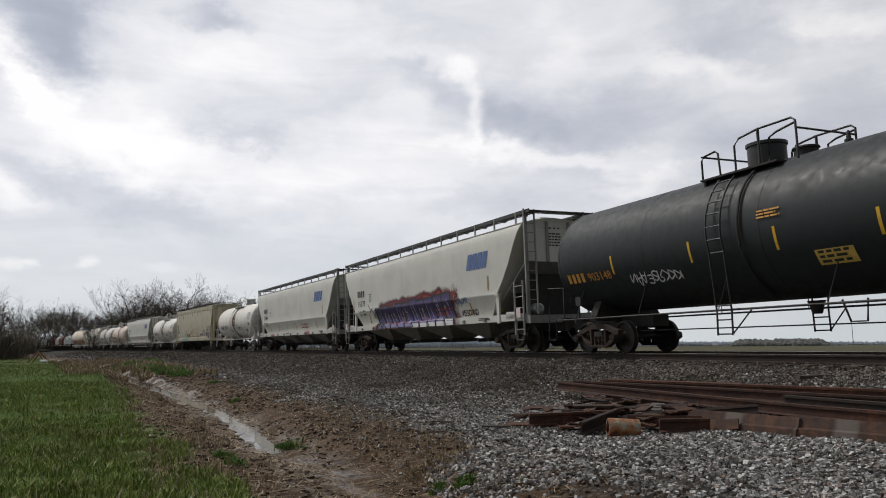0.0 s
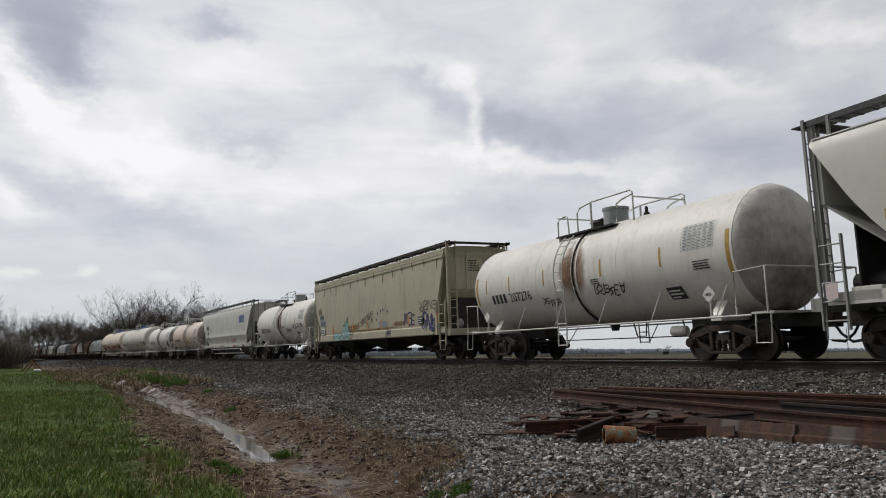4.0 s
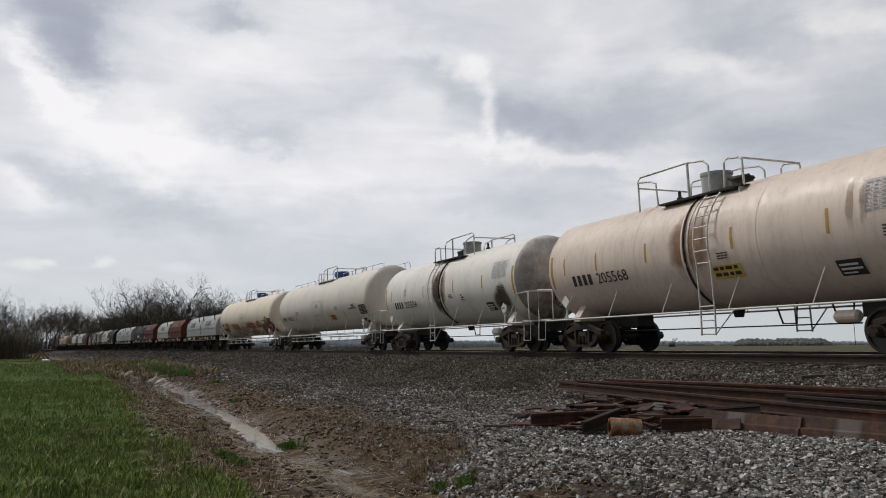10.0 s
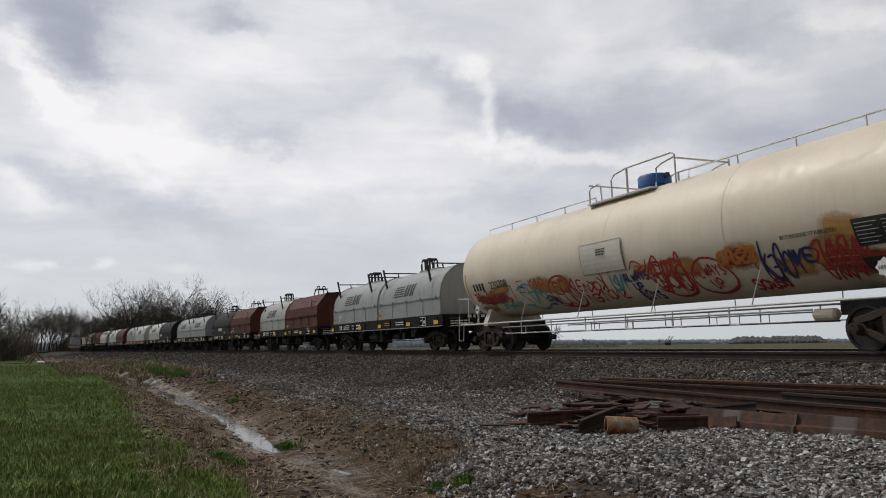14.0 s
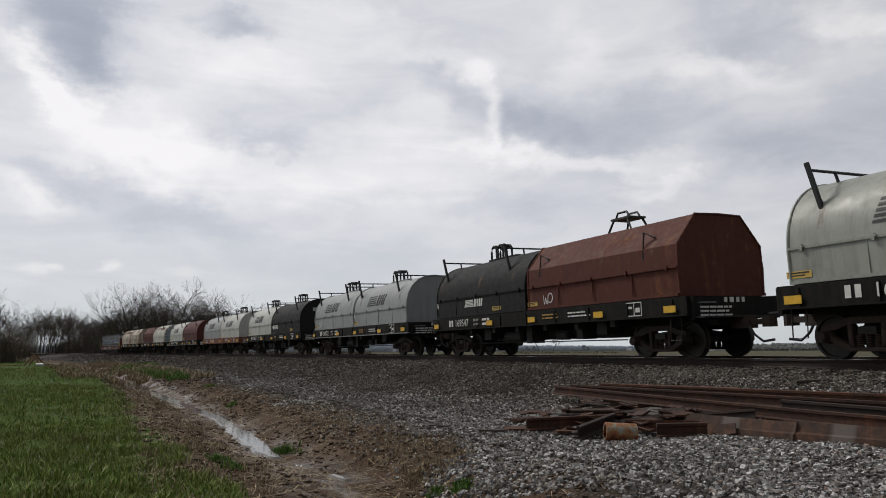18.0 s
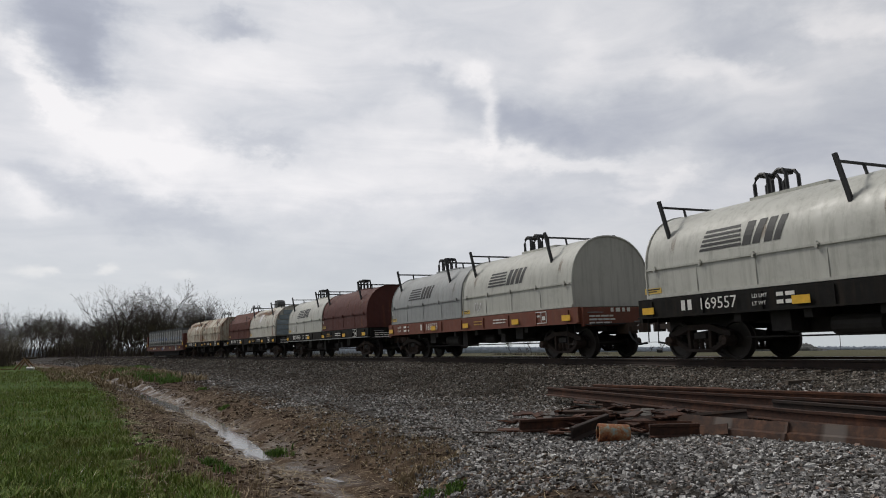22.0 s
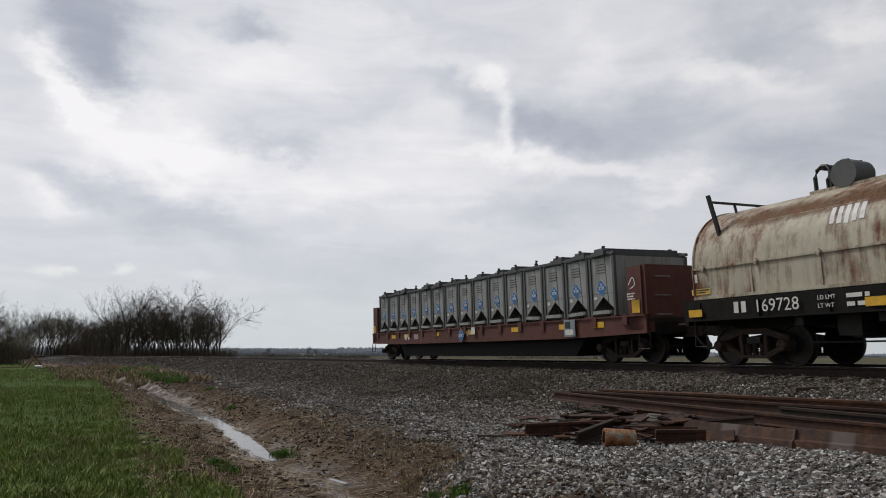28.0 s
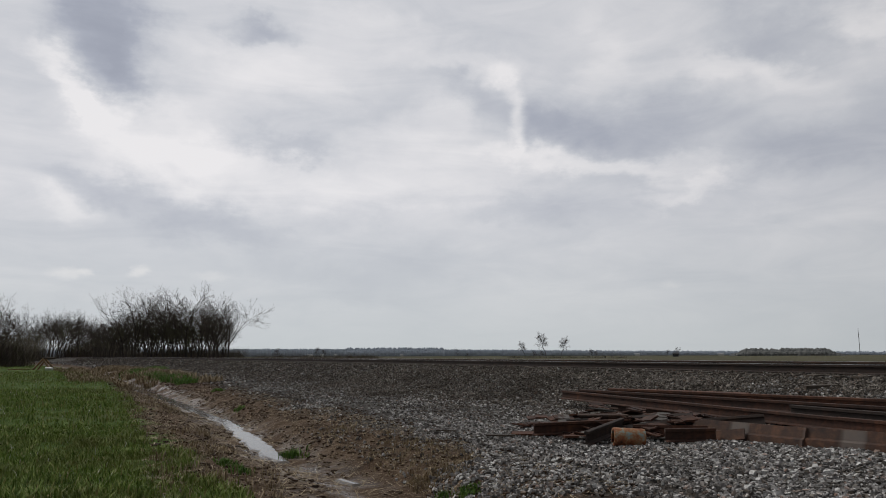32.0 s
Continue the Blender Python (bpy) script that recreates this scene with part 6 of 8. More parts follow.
    # loose boards and branches
    for a, b, w in (((-9.9, 11.4, -0.46), (-9.7, 11.95, -0.44), 0.055), ((-11.7, 4.85, -1.10), (-11.35, 5.05, -1.09), 0.02), ((-10.6, 5.25, -1.1), (-10.3, 5.6, -1.09), 0.025)):
        m, sh = bar_between(a, b, [(-w, 0), (w, 0), (w, w), (-w, w)], 5)
        ob = tagged(new("wood_piece", sh.mesh("wood_piece", "tie")), "weathered piece of wood lying on the stones", "wood piece", "wood on the stones")
        ob.matrix_world = m


build_scrap()


# ---- old trestle in the grass ----
def build_trestle():
    M["old_wood"] = plain("old_wood", (0.24, 0.145, 0.075), 0.85, 0.0, 0.4, 3)
    at = (-88.0, -8.3)
    root = thing("wooden_trestle", "weathered wooden trestle with a log across its top", "trestle", m=Matrix.Translation((*at, ground_z(*at))) @ pose(0, 0, 0, 0, 0, 72) @ Matrix.Scale(1.5, 4))
    for a, b in (((-0.55, 0, 0), (0.05, 0, 0.78)), ((0.62, 0, 0), (-0.02, 0, 0.78))):
        for y in (-0.35, 0.35):
            part("leg", Shape().tube([(a[0], y, a[2]), (b[0], y * 0.6, b[2])], 0.06, 7), "old_wood", root)
    part("top_log", Shape().tube([(-0.25, 0, 0.80), (0.2, 0.02, 0.82), (0.6, 0.05, 0.80), (0.95, 0.1, 0.93)], [0.05, 0.08, 0.075, 0.03], 7), "tie", root)
    part("top_log", Shape().tube([(0.2, -0.1, 0.80), (0.85, -0.15, 0.84)], [0.06, 0.035], 7), "tie", root)
    drum = thing("plastic_drum", "pale plastic drum lying in the grass", "drum", m=Matrix.Translation((-86.0, -7.6, ground_z(-86.0, -7.6) + 0.16)) @ pose(0, 0, 0, 0, 0, 60) @ Matrix.Scale(1.3, 4))
    part("drum_body", Shape().lathe([(-0.3, 0.1), (-0.28, 0.13), (0.28, 0.13), (0.3, 0.1)], "x", 16), "rail_white", drum, smooth=40)
    pole = thing("fallen_pole", "fallen weathered pole in the grass", "pole", m=Matrix.Translation((-90, -10.6, ground_z(-90, -10.6) + 0.05)) @ pose(0, 0, 0, 0, 0, 75))
    part("shaft", Shape().tube([(-1.3, 0, 0), (1.2, 0, 0.04)], [0.06, 0.04], 7), "old_wood", pole)


build_trestle()


# ---- bare trees ----
BARK = plain("bark", (0.055, 0.044, 0.037), 0.9, 0.0, 0.35, 2.0)
TWIG = plain("twig", (0.07, 0.055, 0.046), 0.9, 0.0, 0.35, 2.0)
BUD = plain("budding_twig", (0.085, 0.08, 0.045), 0.9, 0.0, 0.4, 2.0)


def bare_tree(seed, high, spread, twig=None, first=0.26, thin=0.0125, levels=7):
    """A trunk that forks again and again into a rounded crown of bare twigs."""
    rnd = random.Random(seed)
    trunk, crown = Shape(), Shape()

    def grow(p, d, length, r, level):
        pts, rs = [p], [r]
        n = 4 if level == 0 else (3 if level < 4 else 2)
        tip = max(thin, r * (0.80 if level < levels else 0.5))
        for i in range(n):
            d = (d + Vector((rnd.gauss(0, 1), rnd.gauss(0, 1), rnd.gauss(0.2, 0.7))) * (0.05 + 0.025 * level)).normalized()
            p = p + d * length / n
            pts.append(p)
            rs.append(r + (tip - r) * (i + 1) / n)
        if level < 3:
            trunk.tube(pts, rs, 7 if level == 0 else 5)
        elif level < 5:
            crown.tube(pts, rs, 3)
        else:
            flat = d.cross(Vector((rnd.gauss(0, 1), rnd.gauss(0, 1), 0.3))).normalized()
            crown.sheet([[q - flat * w * 1.0, q + flat * w * 1.0] for q, w in zip(pts, rs)])
        if level >= levels:
            return

        def fork(q, along, angle, size, thick):
            turn = rnd.uniform(0, 2 * math.pi)
            side = along.orthogonal().normalized()
            side = side * math.cos(turn) + along.cross(side) * math.sin(turn)
            out = along * math.cos(radians(angle)) + side * math.sin(radians(angle))
            out = (out + Vector((0, 0, 0.10 if level < 4 else 0.03))).normalized()
            grow(q, out, length * size, max(thin, thick), level + 1)

        fork(pts[-1], d, rnd.uniform(8, 24) * spread, rnd.uniform(0.76, 0.90), rs[-1] * 0.85)
        fork(pts[-1], d, rnd.uniform(26, 46) * spread, rnd.uniform(0.66, 0.84), rs[-1] * 0.68)
        if rnd.random() < 0.58:
            fork(pts[-2], d, rnd.uniform(32, 58) * spread, rnd.uniform(0.5, 0.75), rs[-1] * 0.55)

    grow(Vector((0, 0, -0.3)), Vector((rnd.gauss(0, 0.06), rnd.gauss(0, 0.06), 1)), high * first, high * 0.013, 0)
    tall = max(v[2] for v in crown.v)
    for sh in (trunk, crown):
        sh.v = [tuple(c * high / tall for c in v) for v in sh.v]
    return trunk.mesh("trunk", BARK), crown.mesh("crown", twig or TWIG)


TREES = [bare_tree(21, 15, 0.78, None, 0.28), bare_tree(22, 14, 0.72, None, 0.30), bare_tree(23, 13, 1.0, None, 0.24, 0.010), bare_tree(24, 13, 0.85, BUD, 0.28), bare_tree(25, 9, 1.25, None, 0.15, 0.016, 7), bare_tree(33, 10, 0.95, None, 0.24, 0.019, 7),
         bare_tree(41, 15, 0.95, None, 0.25), bare_tree(42, 14, 0.68, None, 0.28)]


def plant(x, y, kind, size, rnd, label, group):
    z = ground_z(x, y)
    root = thing("tree", label, "tree", group, Matrix.Translation((x, y, z)) @ pose(0, 0, 0, 0, 0, rnd.uniform(0, 360)) @ Matrix.Scale(size, 4))
    trunk, crown = TREES[kind]
    part("trunk", trunk, None, root)
    part("crown", crown, None, root, "bare branching twigs")
    return root


def bearing(turn, far):
    a = radians(turn)
    return -math.sin(a) * far, math.cos(a) * far


def build_trees():
    rnd = random.Random(5)
    # grove beyond the track, highest in its middle: turn to the left, height
    turns, heights = (81.2, 82.3, 83.4, 84.4, 86.2, 88.0, 89.6, 90.8, 91.7, 93.0), (6.0, 12.5, 11.5, 12.5, 14.5, 13.0, 14.0, 11.5, 9.0, 8.5)
    for i in range(120):
        turn = 83.4 + 9.0 * (i + rnd.random()) / 120
        far = rnd.uniform(158, 188)
        high = float(np.interp(turn, turns, heights)) * rnd.uniform(0.62, 1.0)
        plant(*bearing(turn, far), rnd.choice((0, 1, 3, 7)), high / 14, rnd, "tall bare tree in a grove beyond the track", "trees of the grove")
    for turn, far, kind, high in ((86.2, 160, 6, 16.6), (85.4, 158, 0, 15.2), (89.7, 160, 6, 15.6), (88.8, 158, 7, 14.6), (83.3, 152, 6, 13.5), (84.0, 154, 2, 12.5), (84.6, 150, 2, 9.0), (87.8, 158, 0, 14.6), (84.4, 156, 7, 13.0), (90.4, 160, 2, 13.4)):
        plant(*bearing(turn, far), kind, high / (15, 14, 13, 13, 9, 10, 15, 14)[kind], rnd, "tall bare tree in a grove beyond the track", "trees of the grove")
    # denser wood further off along the line
    for i in range(70):
        turn = 90.6 + 6.6 * (i + rnd.random()) / 70
        far = rnd.uniform(235, 285)
        high = float(np.interp(turn, (90.6, 92.5, 94.0, 95.5, 97.2), (13, 14, 17.5, 16, 11))) * rnd.uniform(0.65, 1.0)
        plant(*bearing(turn, far), rnd.choice((1, 2, 3, 6, 7)), high / 14, rnd, "bare tree at the edge of a wood", "trees of the wood")
    for turn, far, kind, size in ((98.0, 130, 2, 0.75), (98.6, 125, 4, 1.0), (99.4, 120, 2, 0.8), (100.2, 118, 4, 1.0), (97.4, 150, 4, 0.9), (98.9, 140, 3, 0.7), (98.3, 150, 2, 0.75)):
        plant(*bearing(turn, far), kind, size, rnd, "low spreading bare tree beside the grass", "trees of the wood")
    # lone trees in the field
    for turn, far, kind, size in ((60.6, 330, 5, 0.78), (59.0, 335, 5, 1.2), (57.9, 340, 5, 1.02), (55.5, 330, 5, 0.42), (55.2, 326, 5, 0.32), (76.8, 240, 5, 0.42), (76.0, 250, 5, 0.36), (79.6, 240, 4, 0.42), (65.8, 300, 1, 0.33), (65.1, 300, 4, 0.25),
                                  (50.1, 620, 5, 0.6), (49.35, 620, 5, 0.8), (60.0, 332, 4, 0.4), (59.4, 332, 4, 0.4)):
        plant(*bearing(turn, far), kind, size, rnd, "lone bare tree in the open field", "trees in the field")


build_trees()


def build_thicket():
    """Undergrowth in the grove and along the wood: tangled stems, too many to count."""
    rng = np.random.default_rng(8)
    stem = leaf_material("thicket", [(0.0, (0.06, 0.047, 0.038)), (0.7, (0.11, 0.088, 0.07)), (1.0, (0.13, 0.125, 0.06))])
    for t0, t1, f0, f1, count, lo, hi in ((82.3, 92.5, 162, 190, 4200, 0.8, 3.2), (90.4, 97.2, 236, 285, 9000, 1.5, 7.0), (91.2, 94.2, 190, 206, 5200, 2.0, 8.0), (97.2, 101, 118, 150, 5200, 1.0, 5.5), (72, 81.5, 230, 300, 900, 0.6, 2.2), (53, 62, 320, 345, 260, 0.5, 1.6)):
        turn, far = np.radians(rng.uniform(t0, t1, count)), rng.uniform(f0, f1, count)
        x, y = -np.sin(turn) * far, np.cos(turn) * far
        z = np.array([ground_z(a, b) for a, b in zip(x.tolist(), y.tolist())])
        off = np.array([off_track(a, b) for a, b in zip(x.tolist(), y.tolist())])
        keep = np.abs(off) > 6.5
        x, y, z = x[keep], y[keep], z[keep]
        ob = new("thicket", blade_mesh(rng, x, y, z, rng.uniform(lo, hi, len(x)), 0.02 * f0 / 160, 5, stem, "thicket", 1.5))
        tagged(ob, "dark tangled undergrowth of bare stems", "undergrowth", kind="stuff")


build_thicket()


# ---- the far edge of the plain ----
def build_distance():
    # haze over the farthest woods, put into their pale blue-grey base colour
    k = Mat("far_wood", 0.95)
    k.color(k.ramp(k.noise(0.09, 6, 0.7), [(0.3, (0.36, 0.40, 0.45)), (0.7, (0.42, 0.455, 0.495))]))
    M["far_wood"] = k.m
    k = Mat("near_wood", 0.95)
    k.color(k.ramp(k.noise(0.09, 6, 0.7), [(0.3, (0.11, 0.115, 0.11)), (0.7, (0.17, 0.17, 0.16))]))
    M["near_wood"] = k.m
    rnd = random.Random(17)

    def wood(t0, t1, far, deep, low, high, step, edge=True):
        sh = Shape()
        t = t0
        rise = lambda u: float(np.interp(u, (30, 41, 52, 62, 76, 90), (0.0, 3.0, 7.0, 12.0, 16.0, 16.0))) if far > 2000 else 0.0
        while t < t1:
            u = (t - t0) / (t1 - t0)
            rim = min(1.0, 4 * u + 0.35, 4 * (1 - u) + 0.35) if edge else 1.0
            for row in range(3):
                x, y = bearing(t + rnd.uniform(-step, step), far + deep * row / 2)
                h = rnd.uniform(low, high) * rim * (0.8 + 0.2 * row) + rise(t)
                w = min(h, 11.0) * rnd.uniform(0.35, 0.6)
                rings = [(0.0, 0.55), (0.3 * h, 0.95), (0.6 * h, 1.0), (0.85 * h, 0.65), (h, 0.12)]
                sh.lathe([(-2 + a, w * b * rnd.uniform(0.8, 1.15)) for a, b in rings], "z", 6, (x, y, -1.5))
            t += step
        return sh

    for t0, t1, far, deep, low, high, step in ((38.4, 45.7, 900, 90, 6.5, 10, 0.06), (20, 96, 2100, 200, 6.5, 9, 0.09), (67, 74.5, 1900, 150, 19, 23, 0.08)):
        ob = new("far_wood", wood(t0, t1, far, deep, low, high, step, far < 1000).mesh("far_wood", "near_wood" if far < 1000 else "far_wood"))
        tagged(ob, "distant line of bare grey woods, the farthest with haze in the colour", "woods", kind="stuff")
    # farm buildings and a mast, very far
    for turn, far, w, h in ((77.2, 1450, 10, 3.5), (76.3, 1450, 7, 3), (75.3, 1450, 6, 3.5), (70.2, 1400, 5, 2.5), (46.3, 1300, 9, 2.5), (52.2, 1400, 9, 2.5)):
        root = thing("farm_building", "small pale farm building far across the fields", "building", "far farm buildings", Matrix.Translation((*bearing(turn, far), -1.5)) @ pose(0, 0, 0, 0, 0, turn))
        part("wall", Shape().box(-w / 2, w / 2, -4, 4, 0, h), "rail_white", root)
        part("roof", Shape().prism([(-4.4, h), (4.4, h), (0, h + 2.2)], -w / 2 - 0.4, w / 2 + 0.4), "galv", root)
    shed = thing("shed", "small dark shed under a lone tree", "shed", m=Matrix.Translation((*bearing(49.45, 600), -1.45)) @ pose(0, 0, 0, 0, 0, 49))
    part("wall", Shape().box(-2.2, 2.2, -2, 2, 0, 2.2), "black", shed)
    part("roof", Shape().prism([(-2.3, 2.2), (2.3, 2.2), (0, 3.4)], -2.4, 2.4), "black", shed)
    mast = thing("radio_mast", "tall thin radio mast on the horizon", "mast", m=Matrix.Translation((*bearing(37.45, 1600), -1.5)))
    part("shaft", Shape().tube([(0, 0, 0), (0, 0, 44)], 0.5, 4), "frame_rust", mast)
    part("antenna", Shape().tube([(0, 0, 44), (0, 0, 50)], 0.2, 4), "frame_rust", mast)


build_distance()


# ---- lettering, marks, placards and spray paint on the cars ----
for key, base in (("ink_red", (0.42, 0.045, 0.04)), ("ink_orange", (0.62, 0.20, 0.05)), ("ink_teal", (0.12, 0.36, 0.36)), ("ink_navy", (0.04, 0.045, 0.14)),
                  ("ink_brown", (0.07, 0.022, 0.02)), ("ink_white", (0.70, 0.69, 0.70)), ("ink_ochre", (0.50, 0.30, 0.08)), ("ink_blue", (0.09, 0.15, 0.33)),
                  ("ink_aqua", (0.30, 0.47, 0.45)), ("letter_orange", (0.62, 0.30, 0.05)), ("letter_red", (0.45, 0.07, 0.05)), ("placard_pink", (0.68, 0.55, 0.54)),
                  ("patch_grey", (0.25, 0.30, 0.33)), ("placard_blue", (0.03, 0.16, 0.42)), ("sign_yellow", (0.66, 0.45, 0.10)), ("sign_orange", (0.62, 0.27, 0.06)), ("ink_black", (0.022, 0.02, 0.024))):
    M[key] = plain(key, base, 0.62, 0.0, 0.22, 5.0)

M["bin_steel"] = paint("bin_steel", (0.34, 0.35, 0.34), 0.55, 0.0, (0.07, 0.065, 0.055), 0.55)
M["bin_dark"] = paint("bin_dark", (0.10, 0.105, 0.108), 0.4, 0.0, (0.05, 0.04, 0.035), 0.6)


def fade_paint():
    """Spray paint that runs from dark violet above to lavender below."""
    k = Mat("ink_violet", 0.55)
    sep = k.n.new("ShaderNodeSeparateXYZ")
    k.l.new(k.tc, sep.inputs[0])
    z = k.math("MULTIPLY_ADD", k.noise(3, 4), 0.35, sep.outputs[2])
    k.color(k.ramp(k.math("MULTIPLY_ADD", z, 0.8, -1.0), [(0.16, (0.30, 0.28, 0.50)), (0.36, (0.10, 0.08, 0.23)), (0.55, (0.03, 0.02, 0.07)), (0.95, (0.055, 0.035, 0.14))]))
    return k.m


M["ink_violet"] = fade_paint()


def spray(name, a, b, soft=0.5, thin=0.80):
    """Mist of paint, rust, grime or painted head shade that thins out at its edges."""
    k = Mat(name, 0.7)
    n1, n2 = k.noise(2.2, 5, 0.6), k.noise(26, 4, 0.7)
    k.color(k.mix(k.ramp(n1, [(0.35, 0.0), (0.65, 1.0)]), a, b))
    at = k.n.new("ShaderNodeAttribute")
    at.attribute_name = "cover"
    f = k.math("MULTIPLY_ADD", k.math("MULTIPLY_ADD", n2, 0.35, n1), 0.9, k.math("SUBTRACT", at.outputs["Fac"], thin))
    f = k.ramp(f, [(0.02, 0.0), (0.02 + soft, 1.0)])
    clear, mx = k.n.new("ShaderNodeBsdfTransparent"), k.n.new("ShaderNodeMixShader")
    k.l.new(f, mx.inputs[0]), k.l.new(clear.outputs[0], mx.inputs[1]), k.l.new(k.b.outputs[0], mx.inputs[2]), k.l.new(mx.outputs[0], k.out.inputs[0])
    return k.m


M["mist_red"] = spray("mist_red", (0.17, 0.02, 0.035), (0.10, 0.012, 0.03), 0.5, 0.60)
M["mist_orange"] = spray("mist_orange", (0.36, 0.06, 0.03), (0.22, 0.03, 0.03), 0.6, 0.80)
M["mist_ochre"] = spray("mist_ochre", (0.55, 0.33, 0.10), (0.46, 0.22, 0.06), 0.7)
M["mist_teal"] = spray("mist_teal", (0.25, 0.42, 0.40), (0.16, 0.33, 0.34), 0.3)
M["soot_shade"] = spray("soot_shade", (0.05, 0.04, 0.032), (0.09, 0.065, 0.045), 0.8, 0.82)
M["rust_thin"] = spray("rust_thin", (0.20, 0.11, 0.06), (0.28, 0.17, 0.09), 1.0, 1.26)
M["rust_run"] = spray("rust_run", (0.20, 0.085, 0.035), (0.30, 0.15, 0.06), 0.8, 1.05)


def hopper_hull(profile):
    sill = 1.535
    return lambda z: max(side_at(profile, z), sill) if z < 1.36 else side_at(profile, z)


def tank_hull(radius, axle):
    return lambda z: radius * math.sqrt(max(0.01, 1 - ((z - axle) / radius) ** 2))


def hood_hull(kind):
    prof = hood_profile(kind)
    return lambda z: side_at(prof, z)


class Decal(Shape):
    """Paint that follows a car's near side; all is given as (x, z) on it."""

    def __init__(self, hull, lift=0.010):
        self.v, self.f = [], []
        self.hull, self.lift, self.cover = hull, lift, []

    def spot(self, x, z):
        h = self.hull(z)
        slope = (self.hull(z + 0.02) - self.hull(z - 0.02)) / 0.04
        n = math.sqrt(1 + slope * slope)
        return Vector((x, -h - self.lift / n, z - slope * self.lift / n))

    def quad(self, bl, br, tr, tl, n=4):
        rows = []
        for i in range(n + 1):
            u = i / n
            a = (bl[0] + (tl[0] - bl[0]) * u, bl[1] + (tl[1] - bl[1]) * u)
            b = (br[0] + (tr[0] - br[0]) * u, br[1] + (tr[1] - br[1]) * u)
            rows.append([self.spot(*a), self.spot((a[0] + b[0]) / 2, (a[1] + b[1]) / 2), self.spot(*b)])
        self.sheet(rows)
        return self

    def rect(self, x0, x1, z0, z1, n=3):
        return self.quad((x0, z0), (x1, z0), (x1, z1), (x0, z1), n)

    def stroke(self, pts, width, lean=0.0):
        """A painted line through the points, rounded between them."""
        pts = [Vector((a, b)) for a, b in pts]
        fine = []
        for i in range(len(pts) - 1):
            p0, p1, p2, p3 = pts[max(0, i - 1)], pts[i], pts[i + 1], pts[min(len(pts) - 1, i + 2)]
            for j in range(4):
                u = j / 4
                fine.append(0.5 * ((2 * p1) + (p2 - p0) * u + (2 * p0 - 5 * p1 + 4 * p2 - p3) * u * u + (3 * p1 - p0 - 3 * p2 + p3) * u ** 3))
        fine.append(pts[-1])
        rows = []
        for i, p in enumerate(fine):
            d = fine[min(i + 1, len(fine) - 1)] - fine[max(0, i - 1)]
            n = Vector((-d.y, d.x)).normalized() * width / 2 if d.length > 1e-6 else Vector((width / 2, 0))
            w = 0.55 if i in (0, len(fine) - 1) else 1.0
            rows.append([self.spot(*(p + n * w)), self.spot(*(p - n * w))])
        self.sheet(rows)
        return self

    def cloud(self, x0, x1, low, high, cols, rows=7, seed=0, foot=True):
        """A mist between two uneven lines; cover is 0 along its rim."""
        rnd = random.Random(seed)
        grid = []
        for j in range(rows):
            line = []
            for i in range(cols):
                u, v = i / (cols - 1), j / (rows - 1)
                x = x0 + (x1 - x0) * u
                a, b = low(x), high(x)
                line.append(self.spot(x + rnd.uniform(-0.02, 0.02), a + (b - a) * v))
                self.cover.append(min(1.0, 4 * min(u, 1 - u) + 0.0) * min(1.0, 2.6 * (min(v, 1 - v) if foot else 1 - v)))
            grid.append(line)
        self.sheet(grid)
        return self

    def finish(self, mat):
        me = self.mesh("spray_paint", mat)
        if self.cover:
            at = me.attributes.new("cover", "FLOAT", "POINT")
            for i, c in enumerate(self.cover):
                at.data[i].value = c
        return me


GLYPHS = [[[(0, 0), (0.25, 0.9), (0.55, 1.0), (0.8, 0)], [(0.1, 0.35), (0.9, 0.45)]],
          [[(0.9, 0.85), (0.5, 1.0), (0.1, 0.75), (0.45, 0.5), (0.85, 0.28), (0.5, 0.0), (0.0, 0.12)]],
          [[(0.1, 1), (0.15, 0)], [(0.9, 1), (0.2, 0.5), (1.0, -0.1)]],
          [[(0.1, 0), (0.05, 0.9), (0.5, 1.0), (0.85, 0.75), (0.4, 0.5), (1.0, 0.0)]],
          [[(0.5, 1), (0.05, 0.6), (0.3, 0.02), (0.85, 0.2), (0.9, 0.8), (0.45, 1.0)]],
          [[(0, 0.9), (0.2, 0.0), (0.5, 0.7), (0.75, 0.0), (1.0, 1.0)]],
          [[(0.05, 0), (0.1, 1), (0.8, 0), (0.9, 1.05)]],
          [[(0.9, 0.95), (0.1, 0.9), (0.15, 0.05), (0.95, 0.1)], [(0.1, 0.5), (0.7, 0.55)]],
          [[(0.0, 1.0), (0.95, 0.95), (0.1, 0.05), (1.0, 0.0)]]]
STROKES = {"A": GLYPHS[0], "S": GLYPHS[1], "W": GLYPHS[5], "O": GLYPHS[4], "L": [[(0.1, 1), (0.1, 0.05), (0.8, 0.0)]], "Y": [[(0, 1), (0.4, 0.5), (0.45, 0)], [(0.9, 1), (0.4, 0.5)]],
           "U": [[(0.05, 1), (0.1, 0.15), (0.5, 0.0), (0.85, 0.2), (0.9, 1)]], "P": [[(0.1, 0), (0.1, 1), (0.7, 0.95), (0.8, 0.6), (0.15, 0.45)]],
           "B": [[(0.1, 0), (0.1, 1), (0.7, 0.9), (0.6, 0.6), (0.2, 0.52), (0.8, 0.35), (0.7, 0.05), (0.1, 0)]]}


